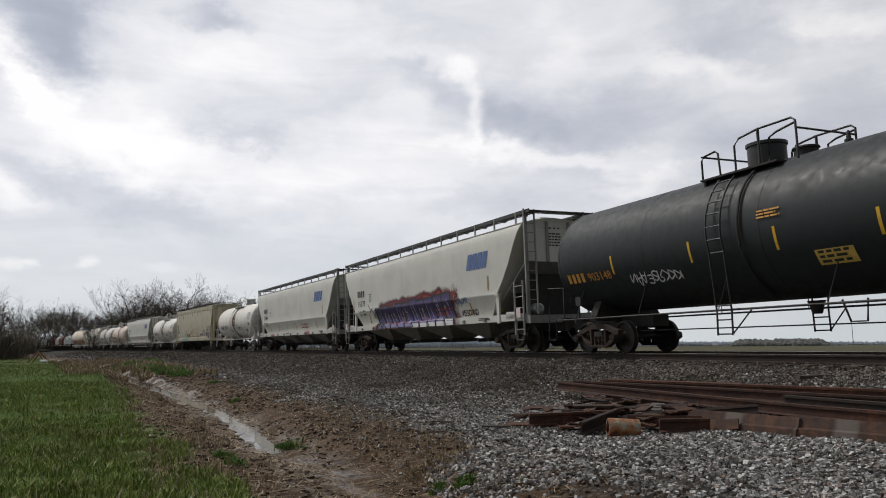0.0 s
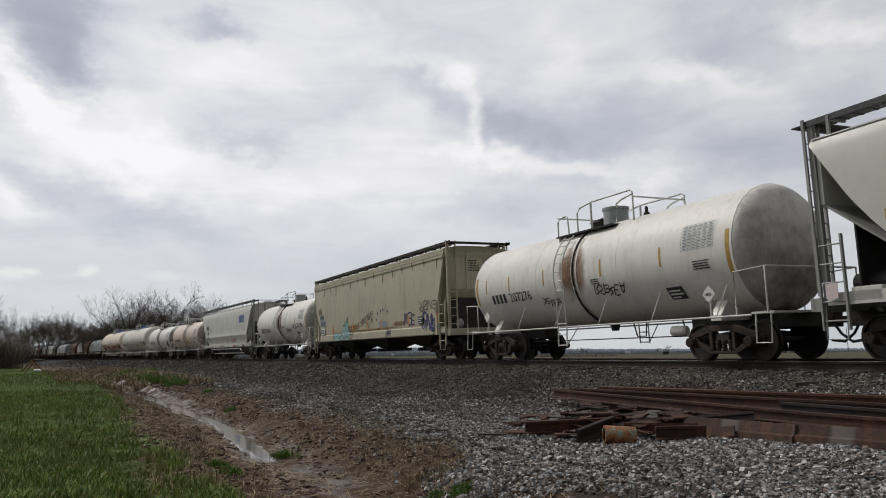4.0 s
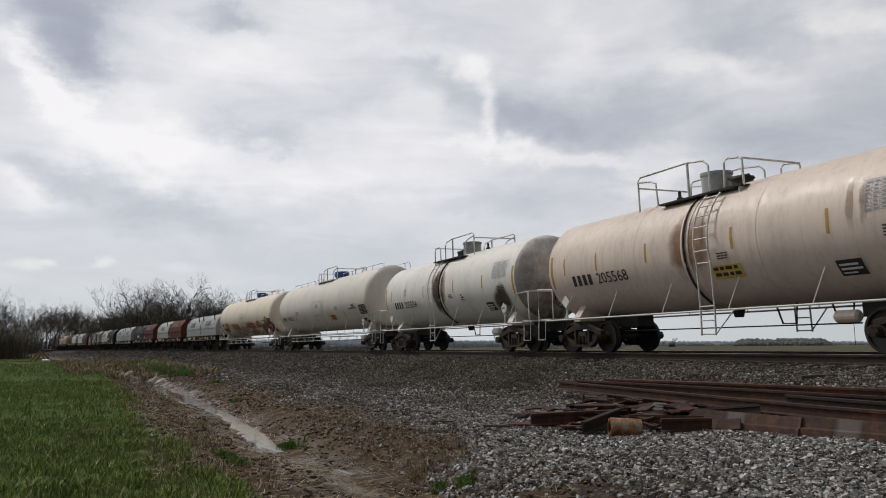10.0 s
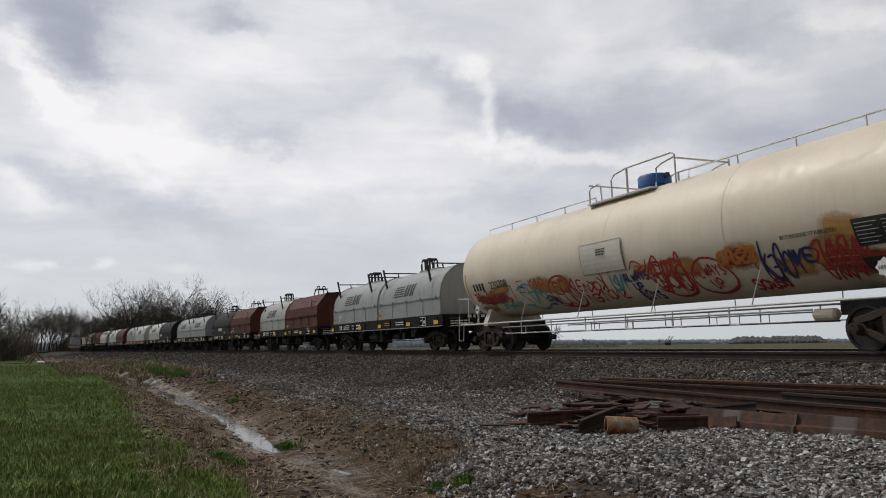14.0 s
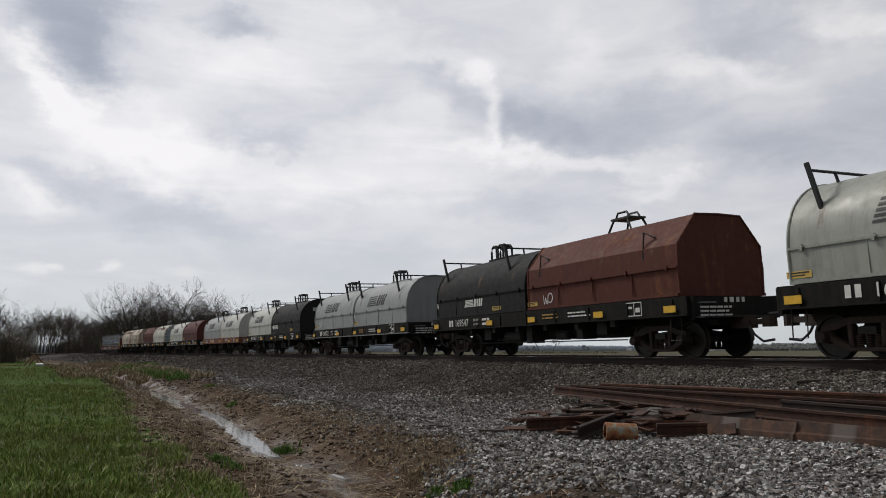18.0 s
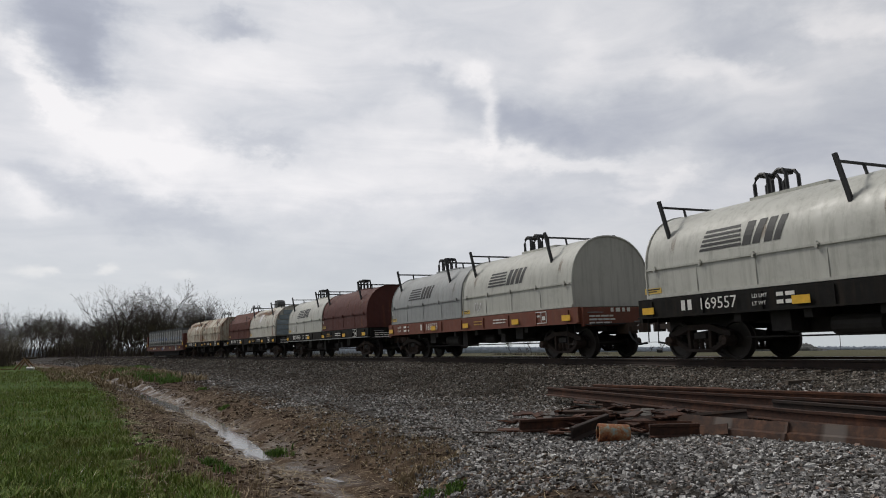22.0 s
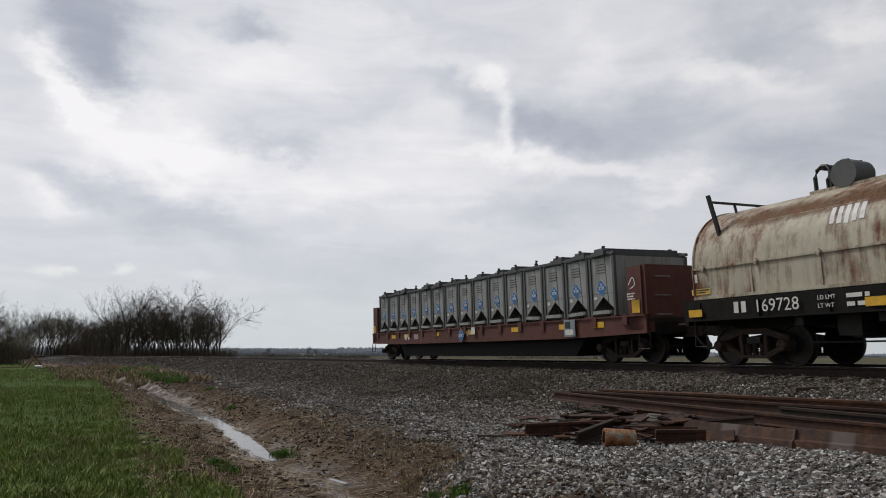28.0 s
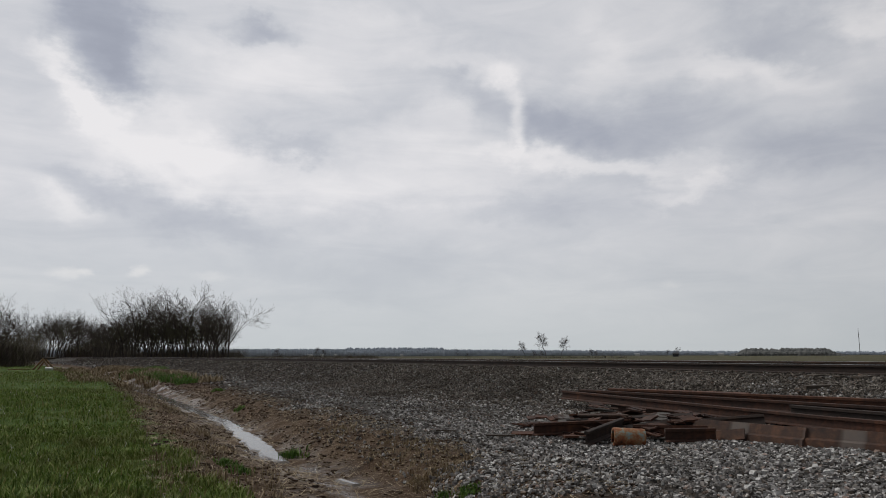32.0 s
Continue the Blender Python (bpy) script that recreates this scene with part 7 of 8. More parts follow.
def scrawl(d, x0, x1, z0, z1, count, width, seed, lean=0.15, wild=0.12, word=None):
    """A row of hand-sprayed strokes; of letters where a word is given."""
    rnd = random.Random(seed)
    cell = (x1 - x0) / count
    for i in range(count):
        glyph = STROKES[word[i]] if word else rnd.choice(GLYPHS)
        if not word:
            # loose strokes that spell nothing
            over, back = rnd.random() < 0.7, rnd.random() < 0.6
            glyph = [[((1 - u if back else u) * 1.3 - 0.15, 1 - v if over else v) for u, v in line] for line in glyph]
        lift, tall = rnd.uniform(-wild, wild) * (z1 - z0), rnd.uniform(1 - wild, 1 + wild)
        for line in glyph:
            pts = []
            for u, v in line:
                z = z0 + (z1 - z0) * v * tall + lift
                pts.append((x0 + cell * (i + 0.08 + 0.84 * u) + lean * (z - z0) + rnd.uniform(-0.04, 0.04) * cell, z + rnd.uniform(-0.03, 0.03) * (z1 - z0)))
            d.stroke(pts, width)
    return d


def paint_on(car, d, mat, label=""):
    return part("spray_paint", d.finish(mat), None, car, label)


def emblem_blocks(d, x0, x1, z0, z1, count, slant, gap=0.13):
    """Slanted plain blocks in place of an emblem."""
    w = (x1 - x0) / count
    for i in range(count):
        a, b = x0 + w * i, x0 + w * (i + 1 - gap)
        d.quad((a, z0), (b, z0), (b + slant, z1), (a + slant, z1), 6)
    return d


def marks(hull, x, z, size, count, width=None):
    """Upright bars, one for each character of a mark."""
    d = Decal(hull, 0.012)
    w = size * 0.62
    for i in range(count):
        d.rect(x + w * i, x + w * i + w * 0.62, z, z + size * 0.72, 1)
    return d


def sign_on_tank(car, x0, x1, z0, z1, radius, axle, mat, ink, seed, lines=2):
    s = part("sign", tank_patch(x0, x1, z0, z1, radius, axle, 0.015), mat, car, "small coloured sign with dark writing")
    d = Decal(tank_hull(radius, axle), 0.020)
    rnd = random.Random(seed)
    for i in range(lines):
        z = z1 - (z1 - z0) * (i + 0.8) / (lines + 0.25)
        x = x0 + 0.07
        while x < x1 - 0.15:
            w = rnd.uniform(0.1, 0.24)
            d.rect(x, min(x + w, x1 - 0.06), z, z + (z1 - z0) * 0.5 / lines, 1)
            x += w + 0.05
    part("writing", d.finish(ink), None, s)


def stripe_tank(car, xs, z, length, radius, axle, mat):
    for x in xs:
        part("reflective_strip", tank_patch(x - 0.035, x + 0.035, z - length / 2, z + length / 2, radius, axle, 0.004), mat, car, "upright yellow reflective strip")


# -- pale hoppers --
HULL_W, HULL_T = hopper_hull(HOPPER_SIDE), hopper_hull(TAN_SIDE)
for car, number in ((H2, "55179"), (H3, "55184"), (H7, "55180")):
    part("emblem", emblem_blocks(Decal(HULL_W), 5.35, 6.95, 3.12, 3.72, 4, 0.22).finish("logo_blue"), None, car, "faded blue slanted emblem blocks")
    part("mark", marks(HULL_W, -7.12, 2.86, 0.46, 4).finish("letter_black"), None, car)
    on_side(car, "number", letters(number, 0.44, "letter_black"), -7.10, 2.36, HOPPER_SIDE)
    box = Decal(HULL_W, 0.012)
    for x0, x1, z0, z1 in ((-5.42, -5.10, 2.92, 2.945), (-5.42, -5.10, 2.57, 2.595), (-5.42, -5.395, 2.57, 2.945), (-5.125, -5.10, 2.57, 2.945), (-5.36, -5.16, 2.83, 2.86)):
        box.rect(x0, x1, z0, z1, 1)
    part("stencil_box", box.finish("letter_black"), None, car)
    on_side(car, "stencil_letter", letters("C", 0.2, "letter_black"), -5.33, 2.64, HOPPER_SIDE)
    on_side(car, "data_line", letters("LD LMT", 0.13, "letter_black"), -6.95, 2.06, HOPPER_SIDE, lift=0.05)
    on_side(car, "data_line", letters("LT WT", 0.13, "letter_black"), -6.85, 1.88, HOPPER_SIDE, lift=0.03)
    on_side(car, "data_line", bars(0.5, 1, 0.2, 0.085, 3, 2), -6.30, 2.07, HOPPER_SIDE, "letter_black", lift=0.05)
    on_side(car, "data_line", bars(0.45, 1, 0.2, 0.085, 4, 2), -6.30, 1.89, HOPPER_SIDE, "letter_black", lift=0.03)
    strips = [(7.0, 2.28, 2.8), (-7.75, 2.28, 2.75)] + [(-7.75 + 2.2 * i, 1.46, 1.9) for i in range(8)]
    for x, z0, z1 in strips:
        part("reflective_strip", Decal(HULL_W, 0.014).rect(x - 0.05, x + 0.05, z0, z1).finish("mustard"), None, car, "faded yellow strip")
    on_side(car, "warning", letters("DO NOT HAMMER ON CAR", 0.13, "letter_red"), 2.3, 1.72, HOPPER_SIDE, lift=0.02)
    on_side(car, "warning", letters("(RUBBER MALLET ONLY)", 0.13, "letter_red"), 2.32, 1.54, HOPPER_SIDE, lift=0.02)
    for x, n in ((-5.1, 3), (-1.2, 2), (3.4, 3), (6.1, 2)):
        part("small_writing", bars(0.9, n, 0.055, 0.03, int(x * 10), 4), "letter_red" if n == 3 else "letter_black", car, at=(x, -1.532, 1.25))
    for k in (-1, 1):
        part("placard", slab(0.26, 0.30), "placard_pink", car, "pale pink placard", at=(k * 9.02 - 0.13, -1.60, 1.22))
    latch = Shape().box(-0.05, 0.05, -0.04, 0.02, -0.06, 0.06).lathe([(-0.07, 0.02), (0.0, 0.02)], "y", 6).mesh("latch", "galv")
    for i in range(9):
        part("sill_latch", latch, None, car, at=(-6.6 + 1.65 * i, -1.55, 1.18))
    for i in range(7):
        x = -6.3 + 2.1 * i
        part("weld_seam", Decal(HULL_W, 0.003).rect(x - 0.006, x + 0.006, 2.1, 4.3, 8).finish("white"), None, car)

# the sprayed piece on the first pale hopper
rag = random.Random(8)
peaks = [rag.uniform(-0.10, 0.12) for _ in range(40)]
def rim(x):
    u = (x + 6) * 2.6
    i = int(u) % 39
    return peaks[i] + (peaks[i + 1] - peaks[i]) * (u - int(u))
paint_on(H2, Decal(HULL_W, 0.007).cloud(-4.9, 4.75, lambda x: 1.10, lambda x: 2.52 + 0.035 * x + rim(x) - 0.5 * max(0, -3.9 - x), 60, 24, 1, False), "mist_red", "dark red mist of spray paint")
paint_on(H2, Decal(HULL_W, 0.008).cloud(-4.8, 4.75, lambda x: 1.75, lambda x: 2.62 + 0.035 * x + 0.8 * rim(x) - 0.5 * max(0, -3.9 - x), 60, 18, 4), "mist_red", "dark red mist above the sprayed letters")
paint_on(H2, Decal(HULL_W, 0.009).cloud(0.6, 4.8, lambda x: 2.05, lambda x: 2.58 + 1.3 * rim(x), 30, 16, 2), "mist_orange", "orange mist of spray paint")
shade, face, edge, shine = Decal(HULL_W, 0.011), Decal(HULL_W, 0.014), Decal(HULL_W, 0.017), Decal(HULL_W, 0.016)
for i in range(10):
    # tall slanting letter forms side by side, black between them, thin light strokes and pale feet
    x0, top = -4.25 + 0.84 * i, 2.12 + 0.03 * i + rag.uniform(-0.06, 0.06)
    shade.quad((x0 - 0.12, 1.12), (x0 + 0.86, 1.12), (x0 + 0.62, top + 0.06), (x0 - 0.36, top + 0.06), 18)
    face.quad((x0 + 0.02, 1.16), (x0 + 0.70, 1.16), (x0 + 0.48, top), (x0 - 0.22, top - 0.05), 18)
    for j in range(2):
        u = x0 + 0.16 + 0.30 * j + rag.uniform(-0.05, 0.05)
        edge.stroke([(u, 1.2 + 0.1 * j), (u - 0.10 + rag.uniform(-0.1, 0.1), 1.6), (u - 0.2, top - 0.08 - 0.4 * rag.random())], 0.022)
    if i > 4:
        shine.quad((x0 + 0.02, 1.10), (x0 + 0.70, 1.10), (x0 + 0.66, 1.34), (x0 - 0.02, 1.34), 3)
paint_on(H2, shade, "ink_black", "black outline of sprayed letters")
paint_on(H2, face, "ink_violet", "violet sprayed letters fading to lavender")
paint_on(H2, shine, "ink_white", "white sprayed blocks")
paint_on(H2, edge, "ink_white", "thin white highlights")
d = Decal(HULL_W, 0.018)
scrawl(d, -5.0, -3.9, 1.68, 2.05, 5, 0.04, 21)
scrawl(d, -4.55, -3.5, 1.1, 1.42, 6, 0.045, 22)
d.stroke([(-5.6, 2.45), (-5.2, 2.15), (-4.9, 2.2), (-5.35, 2.0)], 0.05)
paint_on(H2, d, "ink_black", "black sprayed scrawl")
paint_on(H2, scrawl(Decal(HULL_W, 0.015), 4.55, 5.3, 1.9, 2.12, 5, 0.03, 23), "ink_blue", "blue sprayed scrawl")
paint_on(H2, scrawl(Decal(HULL_W, 0.015), 4.6, 5.9, 1.42, 1.64, 7, 0.04, 24, 0.05, 0.05), "ink_black", "black sprayed lettering")

# -- tan hopper --
d = Decal(HULL_T)
scrawl(d, -0.7, 0.75, 1.92, 2.28, 5, 0.035, 31, wild=0.25)
d.stroke([(-0.95, 2.0), (-0.7, 1.9), (-0.55, 2.15), (-0.9, 1.75), (-0.35, 1.95)], 0.035)
d.stroke([(0.55, 2.3), (0.85, 2.45), (0.9, 2.1), (0.6, 1.95)], 0.035)
d.stroke([(0.0, 1.75), (0.3, 1.82), (0.35, 1.68), (-0.02, 1.62), (-0.08, 1.75)], 0.03)
d.stroke([(0.35, 2.75), (0.38, 2.5), (0.4, 2.3)], 0.03)
paint_on(H5, d, "ink_brown", "dark brown sprayed tag")
paint_on(H5, Decal(HULL_T, 0.008).cloud(-5.6, -2.2, lambda x: 1.08, lambda x: 1.45 + 0.75 * max(0, 1 - abs(x + 3.2) / 0.9) + 0.12 * math.sin(5 * x), 30, 8, 3), "mist_teal", "teal sprayed piece")
d = Decal(HULL_T, 0.012)
scrawl(d, -5.4, -2.2, 1.12, 1.55, 6, 0.045, 33, wild=0.2)
d.stroke([(-3.9, 1.5), (-3.5, 1.95), (-3.3, 1.6), (-3.05, 2.15), (-2.85, 2.3), (-2.9, 1.7), (-2.6, 1.45)], 0.06)
paint_on(H5, d, "ink_black", "black outlines of the teal piece")
d = Decal(HULL_T, 0.013)
d.stroke([(-3.8, 1.5), (-3.5, 1.8), (-3.35, 1.5)], 0.16)
d.stroke([(-3.2, 1.55), (-3.0, 2.05), (-2.85, 1.55)], 0.14)
scrawl(d, -5.2, -2.6, 1.15, 1.45, 5, 0.10, 35)
paint_on(H5, d, "ink_aqua", "aqua sprayed fill")
d = Decal(HULL_T, 0.012)
scrawl(d, 4.7, 5.9, 1.55, 2.05, 3, 0.06, 36)
scrawl(d, 6.6, 8.3, 1.32, 1.95, 4, 0.10, 37, wild=0.2)
scrawl(d, 2.55, 3.1, 1.15, 1.45, 2, 0.05, 38)
for x, z in ((1.5, 2.25), (1.9, 2.35), (2.2, 2.4), (2.75, 2.3), (-1.3, 1.9), (1.3, 1.95)):
    d.stroke([(x, z), (x + 0.08, z + 0.07), (x + 0.12, z - 0.05)], 0.06)
paint_on(H5, d, "ink_navy", "dark blue sprayed scrawls")
paint_on(H5, scrawl(Decal(HULL_T, 0.012), 6.4, 8.1, 2.15, 2.55, 4, 0.04, 39), "ink_brown", "brown sprayed scrawl")
for x, z, w, h in ((-7.75, 2.32, 0.72, 0.36), (-7.75, 1.95, 1.0, 0.36), (1.7, 1.58, 1.0, 0.3)):
    patch = part("paint_patch", Decal(HULL_T, 0.010).rect(x, x + w, z, z + h).finish("patch_grey"), None, H5, "blue-grey patch of fresh paint")
    if z > 1.6:
        part("mark", marks(HULL_T, x + 0.06, z + 0.06, 0.30, 4 if w < 0.9 else 5).finish("letter_black"), None, H5)
part("data_plate", slab(0.75, 0.36), "letter_white", H5, "white data plate", at=(-7.6, -1.555, 1.50))
part("data_plate_writing", bars(0.62, 3, 0.10, 0.05, 5, 3), "letter_black", H5, at=(-7.53, -1.566, 1.74))
part("data_plate", slab(0.5, 0.34), "letter_black", H5, "black and white plate", at=(6.3, -1.56, 1.55))
part("data_plate_writing", bars(0.4, 3, 0.09, 0.045, 6, 3), "letter_white", H5, at=(6.35, -1.572, 1.78))
for x in (-8.1, -5.4, -2.1, 0.14, 2.0, 5.2, 8.2):
    part("reflective_strip", Decal(HULL_T, 0.014).rect(x - 0.06, x + 0.06, 1.50, 1.98).finish("sign_orange"), None, H5, "rusty orange strip")
for i in range(15):
    x = -8.2 + 16.4 * i / 14 + rag.uniform(-0.1, 0.1)
    drop = rag.uniform(0.25, 0.9)
    paint_on(H5, Decal(HULL_T, 0.006).cloud(x - 0.10, x + 0.10, lambda z: 4.2 - drop, lambda z: 4.5, 5, 10, i), "rust_run", "rust run below the roof")
for i in range(7):
    x = -7.4 + 2.45 * i
    part("weld_seam", Decal(HULL_T, 0.005).rect(x - 0.012, x + 0.012, 1.5, 4.15, 8).finish("tan"), None, H5)
for x0, x1, z0, z1 in ((-8.3, -7.2, 2.4, 3.3), (-3.5, -0.6, 1.45, 2.0), (3.0, 5.5, 1.45, 1.9), (-6, 6, 1.42, 1.62)):
    paint_on(H5, Decal(HULL_T, 0.004).cloud(x0, x1, lambda x: z0, lambda x: z1, 12, 8, int(x0)), "rust_run", "faint rust stain")

# -- black tank --
HULL1 = tank_hull(1.60, 2.80)
part("mark", marks(HULL1, -7.3, 2.1, 0.36, 4).finish("letter_orange"), None, T1)
on_tank(T1, "number", letters("903148", 0.36, "letter_orange"), -6.3, 2.1, 1.60, 2.80)
stripe_tank(T1, (-5.1, -2.1, 0.4, 2.7, 5.3), 2.45, 0.5, 1.60, 2.80, "yellow")
d = Decal(HULL1)
scrawl(d, -4.5, -2.6, 1.88, 2.12, 9, 0.035, 41, 0.1, 0.15)
paint_on(T1, d, "ink_white", "white sprayed scrawl")
sign_on_tank(T1, 1.2, 2.05, 1.8, 2.1, 1.60, 2.80, "sign_yellow", "letter_black", 4, 3)
part("small_writing", bars(0.7, 3, 0.07, 0.035, 9, 3), "letter_orange", T1, at=pose(0, -1.605, 3.05, -8, 0, 0))

# -- short tanks --
HULL4 = tank_hull(1.51, 2.59)
short = ((T4, "207276"), (T6, "205651"), (T8, "205568"), (T9, "205554"))
for i, (car, number) in enumerate(short):
    part("mark", marks(HULL4, -4.95, 2.0, 0.42, 4).finish("letter_black"), None, car)
    on_tank(car, "number", letters(number, 0.46, "letter_black"), -3.75, 2.0, 1.51, 2.59)
    stripe_tank(car, (-5.3, -3.7 + 0.0, -1.56, 1.36, 3.8), 2.62, 0.5, 1.51, 2.59, "mustard")
    for x in (-6.0, 6.0):
        part("reflective_strip", tank_patch(x - 0.06, x + 0.06, 2.0, 3.0, 1.51, 2.59, 0.004), "mustard", car, "upright yellow reflective strip")
    part("data_panel", tank_patch(3.75, 4.3, 1.55, 1.85, 1.51, 2.59, 0.014), "letter_black", car, "dark data panel")
    part("data_writing", Decal(HULL4, 0.02).rect(3.8, 4.2, 1.74, 1.78, 1).rect(3.8, 4.25, 1.66, 1.70, 1).rect(3.8, 4.1, 1.59, 1.62, 1).finish("letter_white"), None, car)
    table = Decal(HULL4, 0.010)
    for j in range(9):
        table.rect(4.55, 5.60, 2.66 + 0.075 * j, 2.668 + 0.075 * j, 1)
        if j < 8:
            for c in range(6):
                table.rect(4.60 + 0.165 * c, 4.60 + 0.165 * c + rag.uniform(0.06, 0.13), 2.685 + 0.075 * j, 2.71 + 0.075 * j, 1)
    for c in range(7):
        table.rect(4.55 + 0.173 * c, 4.557 + 0.173 * c, 2.66, 3.268, 6)
    part("data_table", table.finish("patch_grey"), None, car, "stencilled table of small grey figures")
    part("small_writing", bars(0.55, 4, 0.06, 0.03, i, 3), "letter_black", car, at=pose(4.9, -1.51, 2.35, 8, 0, 0))
    part("small_writing", bars(0.4, 3, 0.06, 0.03, i + 5, 3), "letter_black", car, at=pose(0.9, -1.51, 2.3, 9, 0, 0))
    for k in (-1, 1):
        turned = pose(k * (6.68 - 1.35), -1.50, 1.56, 0, 45, 0)
        plac = part("placard", Shape().box(-0.14, 0.14, -0.006, 0.006, -0.14, 0.14), "letter_white", car, "white diamond placard", at=turned)
    part("placard_number", letters("1805", 0.11, "letter_black"), None, car, at=(5.33 - 0.13, -1.512, 1.52))
    # stains that run down from the dome
    paint_on(car, Decal(HULL4, 0.006).cloud(-0.9, 0.9, lambda x: 1.4, lambda x: 3.85, 12, 12, i), "rust_run", "brown stain below the dome")
    for j in range(2):
        x = rag.uniform(-5.4, 5.4)
        paint_on(car, Decal(HULL4, 0.005).cloud(x - 0.12, x + 0.12, lambda x: 1.9, lambda x: 3.8, 5, 12, j + i * 7), "rust_thin", "thin brown run")
paint_on(T6, scrawl(scrawl(Decal(HULL4), 1.5, 2.7, 1.88, 2.12, 6, 0.03, 51, 0.3, 0.3), 3.1, 4.6, 2.12, 2.36, 6, 0.035, 52, 0.3, 0.3), "ink_black", "black sprayed scrawl")
paint_on(T4, scrawl(scrawl(Decal(HULL4), 0.9, 2.2, 1.85, 2.1, 6, 0.035, 53, 0.3, 0.3), -1.9, -0.9, 1.75, 1.95, 5, 0.03, 54, 0.3, 0.3), "ink_black", "black sprayed scrawl")
sign_on_tank(T8, 0.6, 1.5, 1.75, 2.05, 1.51, 2.59, "sign_yellow", "letter_black", 7)
sign_on_tank(T9, 1.9, 2.3, 2.0, 2.3, 1.51, 2.59, "letter_white", "letter_black", 8, 3)
paint_on(T9, Decal(HULL4, 0.008).cloud(4.2, 5.7, lambda x: 1.25, lambda x: 2.4 + 0.3 * math.sin(4 * x), 12, 12, 9), "soot_shade", "dark grime")
paint_on(T9, Decal(HULL4, 0.008).cloud(-0.6, 0.5, lambda x: 1.2, lambda x: 3.7, 10, 12, 10), "soot_shade", "dark grime below the dome")
for car, most in ((T9, 0.72), (T8, 0.60), (T6, 0.62), (T4, 0.60)):
    # grime over the leading head, and its shade painted in, darker towards the bottom
    arc = [math.pi / 2 * j / 10 for j in range(10, 1, -1)]
    skin = Shape().lathe([(6.68 - 0.58 * (1 - math.cos(a)) + 0.008, 1.515 * math.sin(a)) for a in arc] + [(6.688, 0.02)], "x", 40, (0, 0, 2.59), False)
    me = skin.mesh("head_grime", "soot_shade", 50)
    cover = me.attributes.new("cover", "FLOAT", "POINT")
    for j, v in enumerate(me.vertices):
        cover.data[j].value = most - 0.35 * (v.co.z - 1.5) / 2.0
    part("head_grime", me, None, car, "dark grime and painted shade on the tank head")

# -- long pressure tanks --
HULL10 = tank_hull(1.65, 2.90)
for car, number, nx, px, seed in ((T10, "220678", -6.8, -0.63, 1), (T11, "220708", -6.75, -1.06, 2)):
    nz = 2.08 if car is T10 else 2.24
    part("mark", marks(HULL10, nx - 1.25, nz, 0.36, 4).finish("letter_black"), None, car)
    on_tank(car, "number", letters(number, 0.42, "letter_black"), nx, nz, 1.65, 2.90)
    panel = part("raised_panel", tank_patch(px, px + 1.87, 2.23, 3.08, 1.65, 2.90, 0.035), "tank_clean", car, "raised square panel")
    frame_d = Decal(HULL10, 0.041)
    for x0, x1, z0, z1 in ((px, px + 1.87, 2.23, 2.25), (px, px + 1.87, 3.06, 3.08), (px, px + 0.02, 2.23, 3.08), (px + 1.85, px + 1.87, 2.23, 3.08)):
        frame_d.rect(x0, x1, z0, z1, 4)
    part("panel_edge", frame_d.finish("galv"), None, panel)
    part("panel_writing", bars(0.42, 3, 0.07, 0.035, seed, 3), "letter_black", panel, at=(px + 0.78, -1.70, 2.85))
    stripe_tank(car, (-8.5, 8.5), 2.45, 0.95, 1.65, 2.90, "mustard")
    stripe_tank(car, (-5.4, -2.9, -0.4, 2.1, 4.9), 2.05, 0.5, 1.65, 2.90, "mustard")
    part("data_panel", tank_patch(7.4, 8.4, 2.0, 2.5, 1.65, 2.90, 0.014), "letter_black", car, "black data panel")
    lines = Decal(HULL10, 0.022)
    for j in range(6):
        lines.rect(7.45, 7.8 + 0.1 * (j % 2), 2.06 + 0.07 * j, 2.072 + 0.07 * j, 1).rect(7.98, 8.34, 2.06 + 0.07 * j, 2.072 + 0.07 * j, 1)
    part("data_panel", tank_patch(7.3, 7.85, 1.58, 1.80, 1.65, 2.90, 0.014), "letter_black", car, "small dark data panel")
    on_tank(car, "commodity", letters("BUTADIENE STABILIZED", 0.12, "letter_black"), 5.78, 2.33, 1.65, 2.90)
    part("data_writing", lines.finish("letter_white"), None, car)
    for j, x in enumerate((-4.4, 3.6, 6.4) if car is T10 else ()):
        part("small_writing", bars(0.6, 3, 0.07, 0.035, j + 20 * seed, 3), "letter_black", car, at=pose(x, -1.66, 2.55, 11, 0, 0))
    for k in (-1, 1):
        part("placard", Shape().box(-0.13, 0.13, -0.006, 0.006, -0.13, 0.13), "letter_white", car, "white diamond placard", at=pose(k * 7.9, -1.50, 1.56, 0, 45, 0))
        part("placard_number", letters("1010", 0.11, "letter_black"), None, car, at=(k * 7.9 - 0.13, -1.512, 1.52))
    box = Decal(HULL10, 0.012)
    for x0, x1, z0, z1 in ((-4.9, -4.55, 2.36, 2.38), (-4.9, -4.55, 1.98, 2.0), (-4.9, -4.88, 2.0, 2.36), (-4.57, -4.55, 2.0, 2.36), (-4.82, -4.63, 2.14, 2.2)):
        box.rect(x0, x1, z0, z1, 1)
    part("stencil_box", box.finish("letter_black"), None, car)
part("head_number", letters("220678", 0.3, "letter_black"), None, T10, at=pose(9.24, -0.35, 3.25, 0, 0, 90))
part("head_writing", bars(1.0, 2, 0.14, 0.07, 5, 4), "letter_black", T10, at=pose(9.24, -0.6, 3.05, 0, 0, 90))
